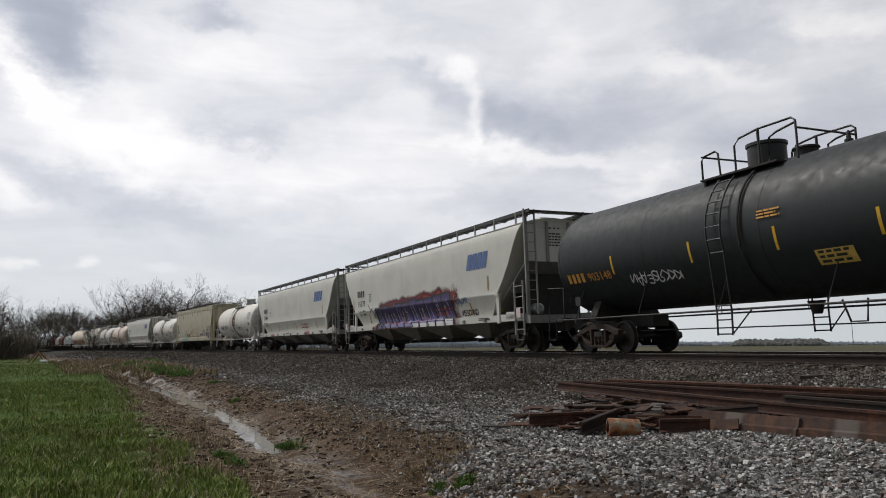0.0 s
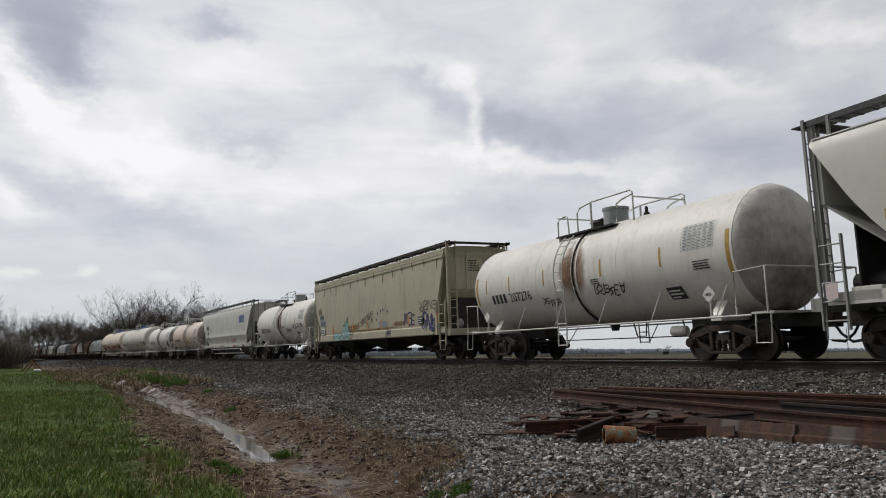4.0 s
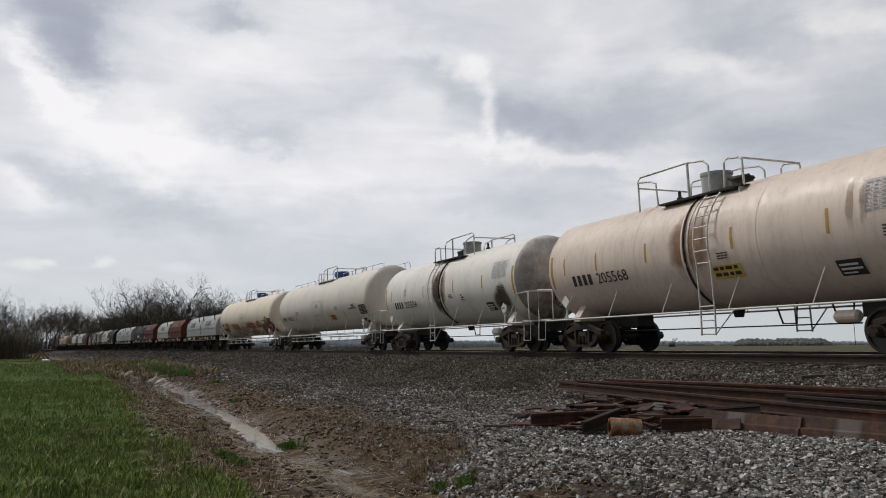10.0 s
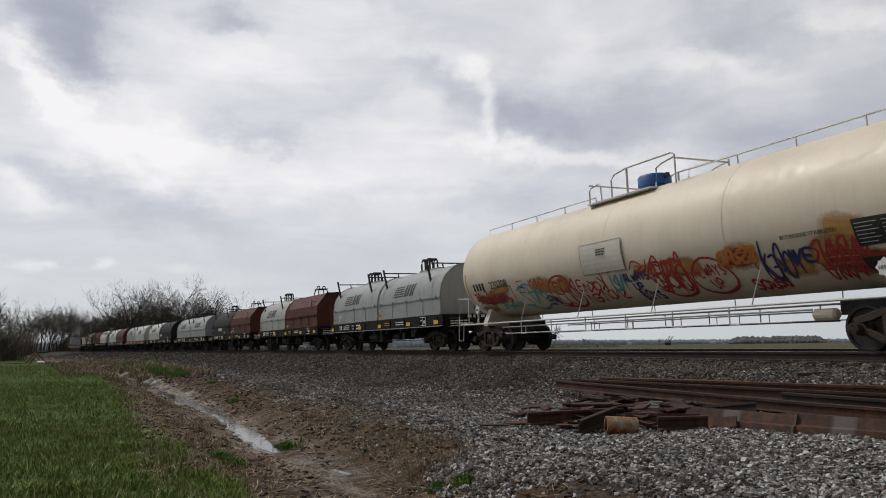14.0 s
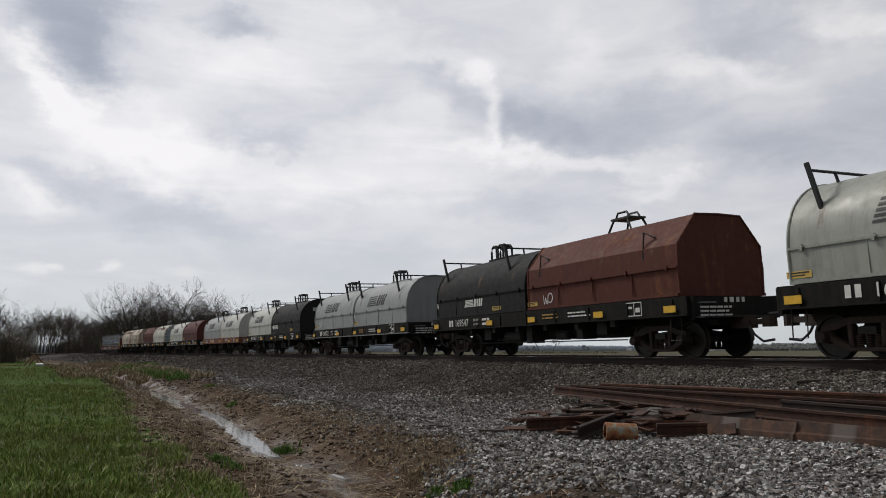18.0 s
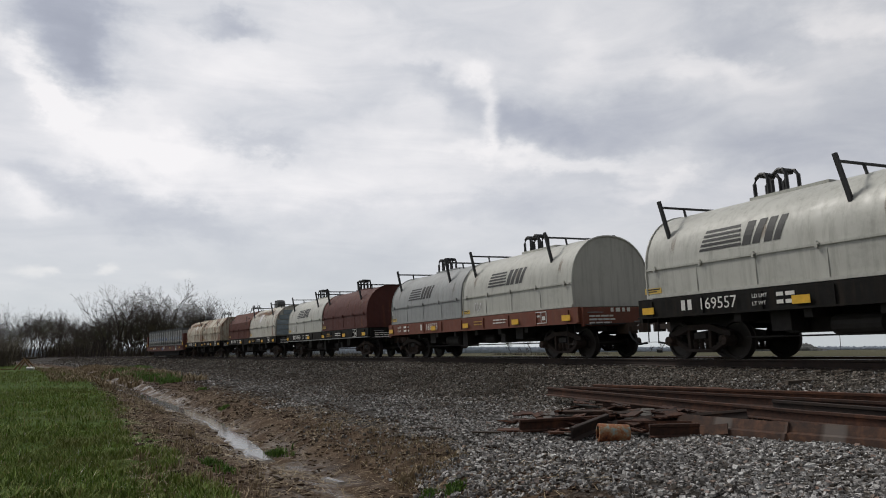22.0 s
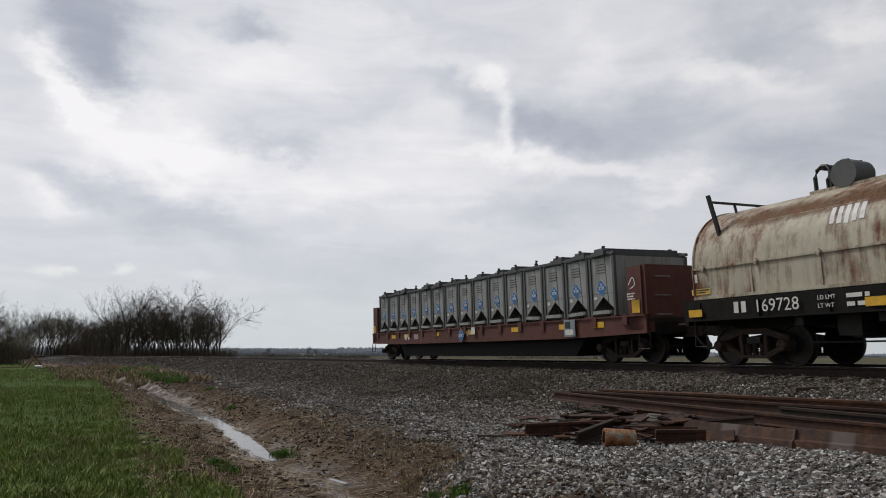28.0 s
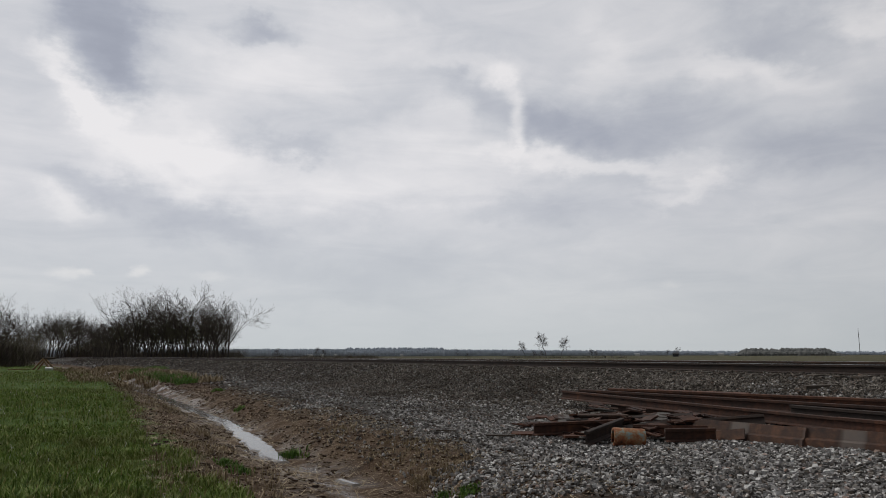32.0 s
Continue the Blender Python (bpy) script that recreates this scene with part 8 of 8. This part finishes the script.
sign_on_tank(T10, 2.4, 3.3, 1.85, 2.15, 1.65, 2.90, "sign_orange", "letter_black", 12)
# the band of spray paint on the ivory tank, from one end to the other
for j, (x0, x1, z0, z1, mat) in enumerate(((-8.3, -5.6, 1.65, 2.1, "mist_orange"), (-7.2, -5.3, 1.95, 2.35, "mist_ochre"), (-4.2, -1.6, 1.75, 2.45, "mist_ochre"), (0.9, 2.0, 1.9, 2.45, "mist_ochre"),
                                           (2.0, 3.6, 1.75, 2.35, "mist_ochre"), (3.8, 5.3, 1.75, 2.45, "mist_ochre"), (4.1, 5.0, 1.85, 2.3, "mist_orange"), (5.3, 6.4, 1.5, 2.15, "mist_ochre"),
                                           (6.1, 7.5, 1.45, 2.35, "mist_ochre"), (6.6, 7.9, 1.9, 2.75, "mist_ochre"), (6.3, 8.6, 1.5, 2.1, "mist_orange"), (7.6, 8.7, 1.4, 2.0, "mist_ochre"), (8.0, 8.9, 1.7, 2.2, "mist_orange"))):
    paint_on(T11, Decal(HULL10, 0.006).cloud(x0, x1, lambda x: z0, lambda x: z1 + 0.1 * math.sin(3 * x), 14, 8, j), mat, "ochre and orange mist of spray paint")
red, teal, navy, orange = (Decal(HULL10, 0.010 + 0.002 * j) for j in range(4))
scrawl(red, -8.2, -6.6, 1.85, 2.1, 8, 0.05, 61, wild=0.3)
scrawl(red, -6.9, -5.7, 1.78, 2.0, 5, 0.05, 76, wild=0.3)
scrawl(red, -4.2, -3.4, 2.1, 2.35, 4, 0.045, 62, wild=0.2)
red.stroke([(-3.15, 1.45), (-3.2, 1.95), (-2.8, 2.3), (-2.2, 2.3), (-1.95, 1.95), (-1.75, 1.6), (-2.2, 1.4), (-3.15, 1.45)], 0.055)
for j in range(2):
    scrawl(red, -3.0, -1.9, 1.52, 2.2, 3, 0.045, 63 + 20 * j)
scrawl(red, -1.7, -0.4, 1.8, 2.1, 5, 0.05, 64, wild=0.2)
scrawl(red, -1.6, 0.2, 1.5, 1.72, 7, 0.045, 65, wild=0.2)
scrawl(red, -0.3, 0.1, 2.2, 2.6, 2, 0.06, 66)
red.stroke([(0.9, 2.2), (1.1, 2.4), (1.4, 2.25), (1.1, 2.1), (1.5, 2.15), (1.6, 2.4)], 0.05)
for j in range(3):
    scrawl(red, 1.55 + 0.05 * j, 2.75, 1.55, 2.3, 3, 0.055, 67 + j, wild=0.15)
red.stroke([(1.5, 2.0), (1.9, 2.45), (2.1, 2.2), (2.6, 2.3), (2.85, 1.9), (2.7, 1.5), (1.9, 1.45), (1.5, 2.0)], 0.055)
red.stroke([(2.92, 1.75), (3.05, 2.0), (3.45, 2.22), (3.95, 2.1), (4.17, 1.75), (4.0, 1.52), (3.45, 1.40), (3.0, 1.5), (2.92, 1.75)], 0.055)
scrawl(red, 3.02, 4.02, 1.80, 2.04, 6, 0.04, 70, 0.0, 0.05, "ALWAYS")
scrawl(red, 3.35, 3.75, 1.52, 1.72, 2, 0.04, 71, 0.0, 0.05, "UP")
scrawl(red, 4.45, 5.4, 1.42, 1.62, 5, 0.05, 72)
for x in (6.35, 6.9):
    scrawl(red, x, x + 0.6, 1.75, 2.25, 3, 0.055, 84 + int(x), wild=0.3)
scrawl(red, 6.4, 7.6, 1.45, 1.72, 5, 0.05, 86, wild=0.25)
scrawl(red, 7.7, 8.7, 1.5, 1.9, 5, 0.06, 87, wild=0.3)
scrawl(orange, 3.95, 5.05, 2.02, 2.32, 5, 0.075, 73)
scrawl(orange, -4.2, -3.2, 2.05, 2.3, 4, 0.05, 77)
scrawl(teal, -5.1, -3.6, 1.5, 2.15, 3, 0.06, 74, wild=0.25)
teal.stroke([(-5.1, 2.1), (-4.5, 2.25), (-4.1, 2.1), (-3.7, 1.6), (-4.3, 1.42), (-4.9, 1.55)], 0.055)
scrawl(teal, -6.7, -5.3, 1.55, 1.72, 6, 0.04, 75)
scrawl(teal, -0.1, 0.45, 1.7, 2.15, 2, 0.06, 78)
scrawl(navy, 0.5, 1.5, 1.9, 2.12, 6, 0.05, 79, 0.05, 0.08, "ALWAYS")
scrawl(navy, 0.7, 1.1, 1.68, 1.86, 2, 0.05, 80, 0.05, 0.08, "UP")
scrawl(navy, 0.7, 1.5, 1.42, 1.62, 4, 0.05, 81, 0.05, 0.08, "BOYS")
scrawl(navy, 5.05, 5.95, 1.62, 2.1, 5, 0.05, 82, wild=0.2)
navy.stroke([(5.2, 2.4), (5.15, 1.9), (5.35, 1.5), (5.5, 2.0), (5.6, 1.55)], 0.05)
scrawl(navy, 5.9, 6.4, 1.85, 2.15, 2, 0.06, 88, 0.1, 0.1)
scrawl(navy, -3.7, -3.1, 1.55, 1.8, 4, 0.05, 83)
for d, mat, lab in ((red, "ink_red", "red sprayed lettering"), (orange, "ink_orange", "orange sprayed lettering"), (teal, "ink_teal", "teal sprayed lettering"), (navy, "ink_navy", "navy sprayed lettering")):
    paint_on(T11, d, mat, lab)
for x in (-7.7, 7.7):
    paint_on(T11, Decal(HULL10, 0.004).cloud(x - 0.9, x + 0.9, lambda x: 1.35, lambda x: 1.8, 10, 6, int(x)), "rust_run", "orange rust stain by the saddle")

# -- coil cars --
numbers = ("169533", "169903", "169547", "169822", "169557", "169523", "169545", "169944", "169728")
HULL_A = hood_hull("arch")
for i, (car, number) in enumerate(zip(COILS, numbers)):
    hoods = coils[i][2]
    for x, (mat, kind) in zip((-3.54, 3.54), hoods):
        hull = hood_hull(kind)
        if kind == "arch" and mat in ("silver", "pale", "greenish", "charcoal"):
            low = mat == "charcoal"
            d = Decal(hull, 0.008)
            size, z0 = (0.62, 1.88) if low else (1.0, 2.50)
            x0 = x + ((-1.0 if x < 0 else -3.28) if low else -1.6)
            for j in range(5):
                z = z0 + (0.10 * j + 0.012) * size * (0.9 if low else 1.05)
                d.quad((x0 + 0.03 * j, z), (x0 + (1.25 - 0.02 * j) * size, z), (x0 + (1.25 - 0.02 * j) * size, z + 0.062 * size), (x0 + 0.03 * j + 0.02, z + 0.062 * size), 2)
            top = z0 + 0.50 * size * (0.9 if low else 1.05)
            for a, w in ((1.27, 0.55), (1.86, 0.48)):
                d.quad((x0 + a * size, z0), (x0 + (a + w * 0.42) * size, z0), (x0 + (a + 0.16 + w * 0.3) * size, top), (x0 + (a + 0.10) * size, top), 5)
                d.quad((x0 + (a + w * 0.5) * size, z0), (x0 + (a + w * 0.86) * size, z0), (x0 + (a + 0.12 + w * 0.92) * size, top), (x0 + (a + 0.12 + w * 0.55) * size, top), 5)
            part("emblem", d.finish("letter_white" if mat in ("charcoal", "maroon") else "letter_black"), None, car, "striped emblem with slanted blocks")
        at = x + (1.2 if mat == "charcoal" else -3.55)
        tag = Decal(hull, 0.012).rect(at, at + 0.6, 1.66, 1.80, 1)
        lab = part("label_plate", tag.finish("sign_yellow"), None, car, "yellow label with dark writing")
        part("label_writing", Decal(hull, 0.016).rect(at + 0.05, at + 0.55, 1.75, 1.78, 1).rect(at + 0.05, at + 0.45, 1.70, 1.725, 1).finish("letter_black"), None, lab)
        if (i * 2 + (x > 0)) % 3 == 1:
            part("small_mark", Decal(hull, 0.012).rect(x - 3.45, x - 3.33, 1.95, 2.15, 1).finish("letter_white"), None, car)
        if (i + (x > 0)) % 3 == 0:
            paint_on(car, scrawl(Decal(hull, 0.012), x - 2.6, x - 2.1, 1.7, 2.0, 2, 0.035, i + 190), "ink_white", "white chalk scrawl")
        for j in range(3):
            xx = x + (-2.8, 0.4, 2.7)[j] + rag.uniform(-0.4, 0.4)
            paint_on(car, Decal(hull, 0.005).cloud(xx - 0.12, xx + 0.12, lambda z: 2.3, lambda z: 3.3, 5, 10, i * 6 + j), "rust_thin", "rust run on the hood")
    y, mx = -1.562, -3.7 if i == 5 else -5.75
    dl = -6.1 if i == 5 else -3.6
    m = marks(lambda z: 1.55, mx, 1.18, 0.34, 2)
    part("mark", m.finish("letter_white"), None, car)
    if number:
        part("number", letters(number, 0.38, "letter_white"), None, car, at=(mx + 0.6, y - 0.04, 1.17))
    else:
        part("number", marks(lambda z: 1.55, mx + 0.6, 1.18, 0.36, 6).finish("letter_white"), None, car)
    part("data_line", letters("LD LMT", 0.12, "letter_white"), None, car, at=(dl, y - 0.035, 1.33))
    part("data_line", letters("LT WT", 0.12, "letter_white"), None, car, at=(dl, y - 0.035, 1.17))
    part("data_line", bars(0.6, 2, 0.16, 0.08, i, 2), "letter_white", car, at=(dl + 0.6, y, 1.33))
    part("data_line", bars(0.9, 2, 0.1, 0.04, i + 3, 4), "mustard", car, at=(1.0, y, 1.32))
    part("data_line", bars(1.1, 2, 0.1, 0.04, i + 6, 5), "letter_white", car, at=(2.4, y, 1.32))
    part("capacity_mark", bars(0.5, 1, 0.1, 0.12, i + 9, 2), "letter_white", car, at=(6.55, y - 0.03, 1.16))
    fr = Shape()
    for x0, x1, z0, z1 in ((0, 0.6, 0, 0.025), (0, 0.6, 0.345, 0.37), (0, 0.025, 0, 0.37), (0.575, 0.6, 0, 0.37), (0.29, 0.31, 0, 0.37), (0.08, 0.22, 0.2, 0.26), (0.36, 0.52, 0.1, 0.22)):
        fr.box(x0, x1, -0.004, 0.004, z0, z1)
    part("data_box", fr, "letter_white", car, at=(5.1, y, 1.11))
    part("end_number", bars(0.9, 1, 0.1, 0.12, i + 2, 5), "letter_white", car, at=pose(7.43, -0.45, 1.36, 0, 0, 90))
    part("end_writing", bars(1.1, 3, 0.1, 0.05, i + 4, 4), "letter_white", car, at=pose(7.43, -1.25, 1.22, 0, 0, 90))
part("end_mark", bars(0.75, 4, 0.07, 0.04, 1, 4), "letter_white", COILS[4], at=pose(7.07, -0.5, 2.35, 0, 0, 90))
part("end_mark", bars(0.8, 5, 0.05, 0.03, 2, 1), "letter_white", COILS[4], at=pose(7.07, -0.6, 3.1, 0, 0, 90))
# rust on the oldest hoods, a faded shield, and lifting drums
shield = Decal(HULL_A, 0.010)
for j in range(5):
    w = 0.36 * (1 - 0.10 * j)
    shield.rect(2.9 - w, 2.9 + w, 3.12 - 0.12 * j, 3.22 - 0.12 * j, 1)
part("faded_shield", shield.finish("ink_white"), None, COILS[7], "faded white shield shape")
panel = Decal(HULL_A, 0.010)
for j in range(5):
    panel.rect(-3.35 + 0.16 * j, -3.25 + 0.16 * j, 2.75 + 0.02 * abs(j - 2), 3.12, 2)
part("faded_shield", panel.finish("ink_white"), None, COILS[8], "faded white striped shield shape")
for j, (z0, z1, w) in enumerate(((1.60, 1.92, 1.4), (1.96, 2.28, 1.4), (2.34, 2.66, 1.36), (2.70, 3.02, 1.2), (3.06, 3.36, 0.9))):
    part("end_panel", Shape().box(7.045, 7.075, -w, w, z0, z1), "patch_grey", COILS[7], "pale blue-grey end panel")
for car, x in ((COILS[7], 3.54), (COILS[8], -3.54)):
    drum = Shape().lathe([(-0.3, 0.10), (-0.3, 0.30), (0.3, 0.30), (0.3, 0.10)], "y", 20, (x - 0.2, 0, 3.98))
    part("lifting_drum", drum, "bin_dark", car, "grey lifting drum", 40)
    for y in (-0.8, 0.8):
        paint_on(car, Decal(HULL_A, 0.004).cloud(x - 3.5, x + 3.5, lambda z: 2.9, lambda z: 3.62, 30, 8, int(y * 10)), "rust_run", "rust along the crown")

# -- the gondola's marks and its load --
part("mark", bars(0.72, 1, 0.3, 0.24, 1, 4), "letter_white", G, at=(-5.9, -1.545, 0.93))
part("number", letters("308", 0.32, "letter_white"), None, G, at=(-4.9, -1.545, 0.94))
part("paper_tag", slab(0.28, 0.26), "letter_white", G, "white paper tag", at=(0.6, -1.60, 1.02))
part("paint_tick", Shape().tube([(0.1, -1.545, 1.15), (0.2, -1.545, 0.95), (0.35, -1.545, 1.2)], 0.02, 4), "letter_white", G)
plate = part("data_plate", slab(0.55, 0.5), "patch_grey", G, "grey and white data plate", at=(6.55, -1.60, 0.80))
part("data_plate_face", slab(0.4, 0.16), "letter_white", plate, at=(0.07, -0.01, 0.05))
part("data_plate_face", slab(0.24, 0.2), "letter_black", plate, at=(0.08, -0.012, 0.24))
part("chalk_mark", Decal(lambda z: 1.585).stroke([(9.55, 2.1), (9.72, 2.3), (9.8, 2.1), (9.6, 2.0)], 0.03).finish("ink_white"), None, G)
part("small_writing", bars(0.4, 3, 0.07, 0.035, 8, 3), "letter_white", G, at=(9.5, -1.62, 1.85))

def bin_meshes():
    w, d, low, top = 0.53, 1.30, 1.31, 3.02
    body = Shape()
    mouth = 0.49
    # near and far walls with a triangular mouth cut at the foot
    for y in (-d, d):
        out = [(-w, low), (-mouth, low), (-mouth, low + 0.20), (0, low + 0.58), (mouth, low + 0.20), (mouth, low), (w, low), (w, top), (-w, top)]
        body.prism(out, y - 0.02, y + 0.02, "y")
    for x in (-w, w):
        body.box(x - 0.02, x + 0.02, -d + 0.02, d - 0.02, low, top)
    body.box(-w, w, -d + 0.02, d - 0.02, top - 0.03, top)
    hop = Shape().add([(-w, -d + 0.05, low + 0.75), (w, -d + 0.05, low + 0.75), (w, d - 0.05, low + 0.75), (-w, d - 0.05, low + 0.75), (-0.15, -0.5, low + 0.08), (0.15, -0.5, low + 0.08), (0.15, 0.5, low + 0.08), (-0.15, 0.5, low + 0.08)],
                      [(0, 1, 5, 4), (1, 2, 6, 5), (2, 3, 7, 6), (3, 0, 4, 7), (4, 5, 6, 7)])
    post = Shape().box(-0.045, 0.045, -0.045, 0.045, low - 0.05, top + 0.02)
    crease = Shape().box(-w + 0.05, w - 0.05, -0.006, 0.006, low + 0.66, low + 0.672)
    foot = Shape().box(-0.42, 0.42, -0.05, 0.04, 0, 0.10)
    skid = Shape().box(-0.09, 0.09, -0.1, 0.1, 0, 0.14)
    lid = Shape().box(-w - 0.03, w + 0.03, -d - 0.05, d + 0.05, top, top + 0.045)
    beam = Shape().box(-0.30, 0.30, -1.42, 1.42, top + 0.045, top + 0.17).box(-0.22, 0.22, -1.36, 1.30, top + 0.17, top + 0.25)
    cap = Shape().lathe([(0.0, 0.05), (0.12, 0.05), (0.13, 0.085), (0.18, 0.085), (0.19, 0.045), (0.27, 0.045), (0.28, 0.07), (0.32, 0.06)], "z", 10)
    chain = Shape()
    n = 32
    for i in range(n):
        u = i / n
        p = Vector((0.24 + 0.13 * u + 0.02 * math.sin(3.1 * u), -d - 0.10 - 0.02 * math.sin(math.pi * u), top - 0.02 - 1.66 * u))
        q = Vector((0.0, 0.010, 0.024)) if i % 2 else Vector((0.008, 0.0, 0.024))
        chain.tube([p + q, p - q * 1.1], 0.0085, 5)
    return dict(body=bevel(body.mesh("bin_body", "bin_steel"), 0.006, 1), hop=hop.mesh("bin_hopper", "black"), post=post.mesh("corner_post", "bin_dark"), crease=crease.mesh("crease", "bin_dark"), foot=foot.mesh("foot_bar", "bin_steel"),
                skid=skid.mesh("skid", "car_red"), lid=lid.mesh("lid", "bin_dark"), beam=beam.mesh("top_beam", "bin_dark"), cap=cap.mesh("locking_bolt", "bin_dark", 35), rail=Shape().box(-0.6, 0.6, -0.06, 0.06, 3.065, 3.15).mesh("lid_rail", "bin_dark"), chain=chain.mesh("chain", "steel_dark", 50),
                border=Shape().box(-0.235, 0.235, -0.004, 0.0, -0.235, 0.235).mesh("placard", "letter_white"), blue=Shape().box(-0.222, 0.222, -0.008, -0.004, -0.222, 0.222).mesh("placard_face", "placard_blue"),
                strip=Shape().box(-0.15, 0.15, -0.011, -0.008, -0.058, 0.058).mesh("placard_strip", "letter_white"), number=letters("1402", 0.125, "letter_black"),
                flame=Shape().prism([(-0.035, 0.10), (0.035, 0.10), (0.042, 0.14), (0.008, 0.21), (-0.014, 0.15), (-0.042, 0.14)], -0.011, -0.008, "y").mesh("flame_sign", "letter_white"),
                tag=slab(0.14, 0.09).mesh("paper_tag", "letter_white"))


BIN = bin_meshes()
sill_sign = part("placard", BIN["border"], None, G, "blue diamond placard with a white rim", at=pose(-0.25, -1.60, 1.0, 0, 45, 0) @ Matrix.Scale(0.8, 4))
part("placard_face", BIN["blue"], None, sill_sign)
part("placard_strip", BIN["strip"], None, sill_sign, at=pose(0, 0, 0, 0, -45, 0))
part("placard_number", BIN["number"], None, sill_sign, at=pose(0, 0, 0, 0, -45, 0) @ Matrix.Translation((-0.142, -0.013, -0.046)))
for i in range(15):
    x = -8.85 + 1.219 * i
    b = thing("bulk_bin", "grey weathered steel bin with blue diamond placard and chain", "bin", "bins on the gondola car")
    CARS.append((b, G_AT + x))
    tilt = rag.uniform(-0.5, 0.5)
    body = part("body", BIN["body"], None, b, at=pose(0, 0, 0, 0, 0, tilt))
    part("hopper_floor", BIN["hop"], None, b)
    for px in (-0.53, 0.53):
        for py in (-1.31, 1.31):
            part("corner_post", BIN["post"], None, b, at=(px, py, 0))
    part("crease", BIN["crease"], None, body, at=(0, -1.322, 0))
    part("foot_bar", BIN["foot"], None, b, at=pose(0, -1.34, 1.40, 0, rag.uniform(-3, 3), 0))
    part("foot_bar", BIN["foot"], None, b, at=pose(0, 1.34, 1.40, 0, 0, 180))
    for px in (-0.5, 0.5):
        part("skid", BIN["skid"], None, b, at=(px, -1.30, 1.21))
        part("skid", BIN["skid"], None, b, at=(px, 1.30, 1.21))
    part("lid", BIN["lid"], None, b, at=pose(rag.uniform(-0.02, 0.02), 0, rag.uniform(0.0, 0.02), 0, rag.uniform(-0.8, 0.8), 0))
    if i % 4 != 3:
        part("top_beam", BIN["beam"], None, b, at=pose(rag.uniform(-0.1, 0.35), rag.uniform(-0.06, 0.06), 0, 0, rag.uniform(-1.2, 1.2), rag.uniform(-3, 3)))
    part("locking_bolt", BIN["cap"], None, b, at=pose(0.22, -1.34, 3.07, rag.uniform(-8, 8), rag.uniform(-12, 12), 0) @ Matrix.Scale(0.8, 4))
    part("lid_rail", BIN["rail"], None, b, at=(0, -1.31, 0))
    part("lid_rail", BIN["rail"], None, b, at=(0, 1.31, 0))
    part("locking_bolt", BIN["cap"], None, b, at=(-0.04, 1.28, 3.02))
    part("chain", BIN["chain"], None, b, "hanging steel chain")
    sway = rag.uniform(-0.05, 0.05)
    turned = pose(-0.02 + sway, -1.326, 2.16 + 0.5 * sway, 0, 45 + 40 * sway, 0) @ Matrix.Scale(0.76, 4)
    plac = part("placard", BIN["border"], None, b, "blue diamond placard with a white rim", at=turned)
    part("placard_face", BIN["blue"], None, plac)
    level = pose(0, 0, 0, 0, -45, 0)
    part("placard_strip", BIN["strip"], None, plac, at=level)
    part("flame_sign", BIN["flame"], None, plac, at=level)
    part("placard_number", BIN["number"], None, plac, at=level @ Matrix.Translation((-0.142, -0.013, -0.046)))
    part("stencil_writing", bars(0.5, 4, 0.08, 0.032, i, 3), "bin_dark", b, at=(-0.25, -1.325, 2.80))
    part("paper_tag", BIN["tag"], None, b, at=(-0.40 + rag.uniform(-0.03, 0.03), -1.33, 1.82 + rag.uniform(-0.03, 0.03)))


# ---- all that moves ----
def motions():
    seconds = [i * 1.0 for i in range(33)]
    for car, s0 in CARS:
        walk(car, [(t, on_bed(s0 + travel(t))) for t in seconds])
    for w, a, s in WHEELS:
        # the wheel rolls while its car goes by close at hand
        near = [t for t in np.arange(0, 32.001, 0.04) if -34 < s + travel(t) < 3]
        rows = [(0.0, 0.0), (32.0, 0.0)]
        if len(near) > 2:
            rows = [(t, (travel(t) - travel(near[0])) / 0.457) for t in near]
            rows = ([(0.0, 0.0)] if near[0] > 0.1 else []) + rows + ([(32.0, rows[-1][1])] if near[-1] < 31.9 else [])
        walk(w, [(t, pose(a, 0, 0.457, 0, math.degrees(turn), 0)) for t, turn in rows])
    walk(sky_band, [(0.0, pose(0, 0, 0, 0, 0, 0)), (16.0, pose(0, 0, 0, 0, 0, -1.5)), (32.0, pose(0, 0, 0, 0, 0, -3.0))])


motions()
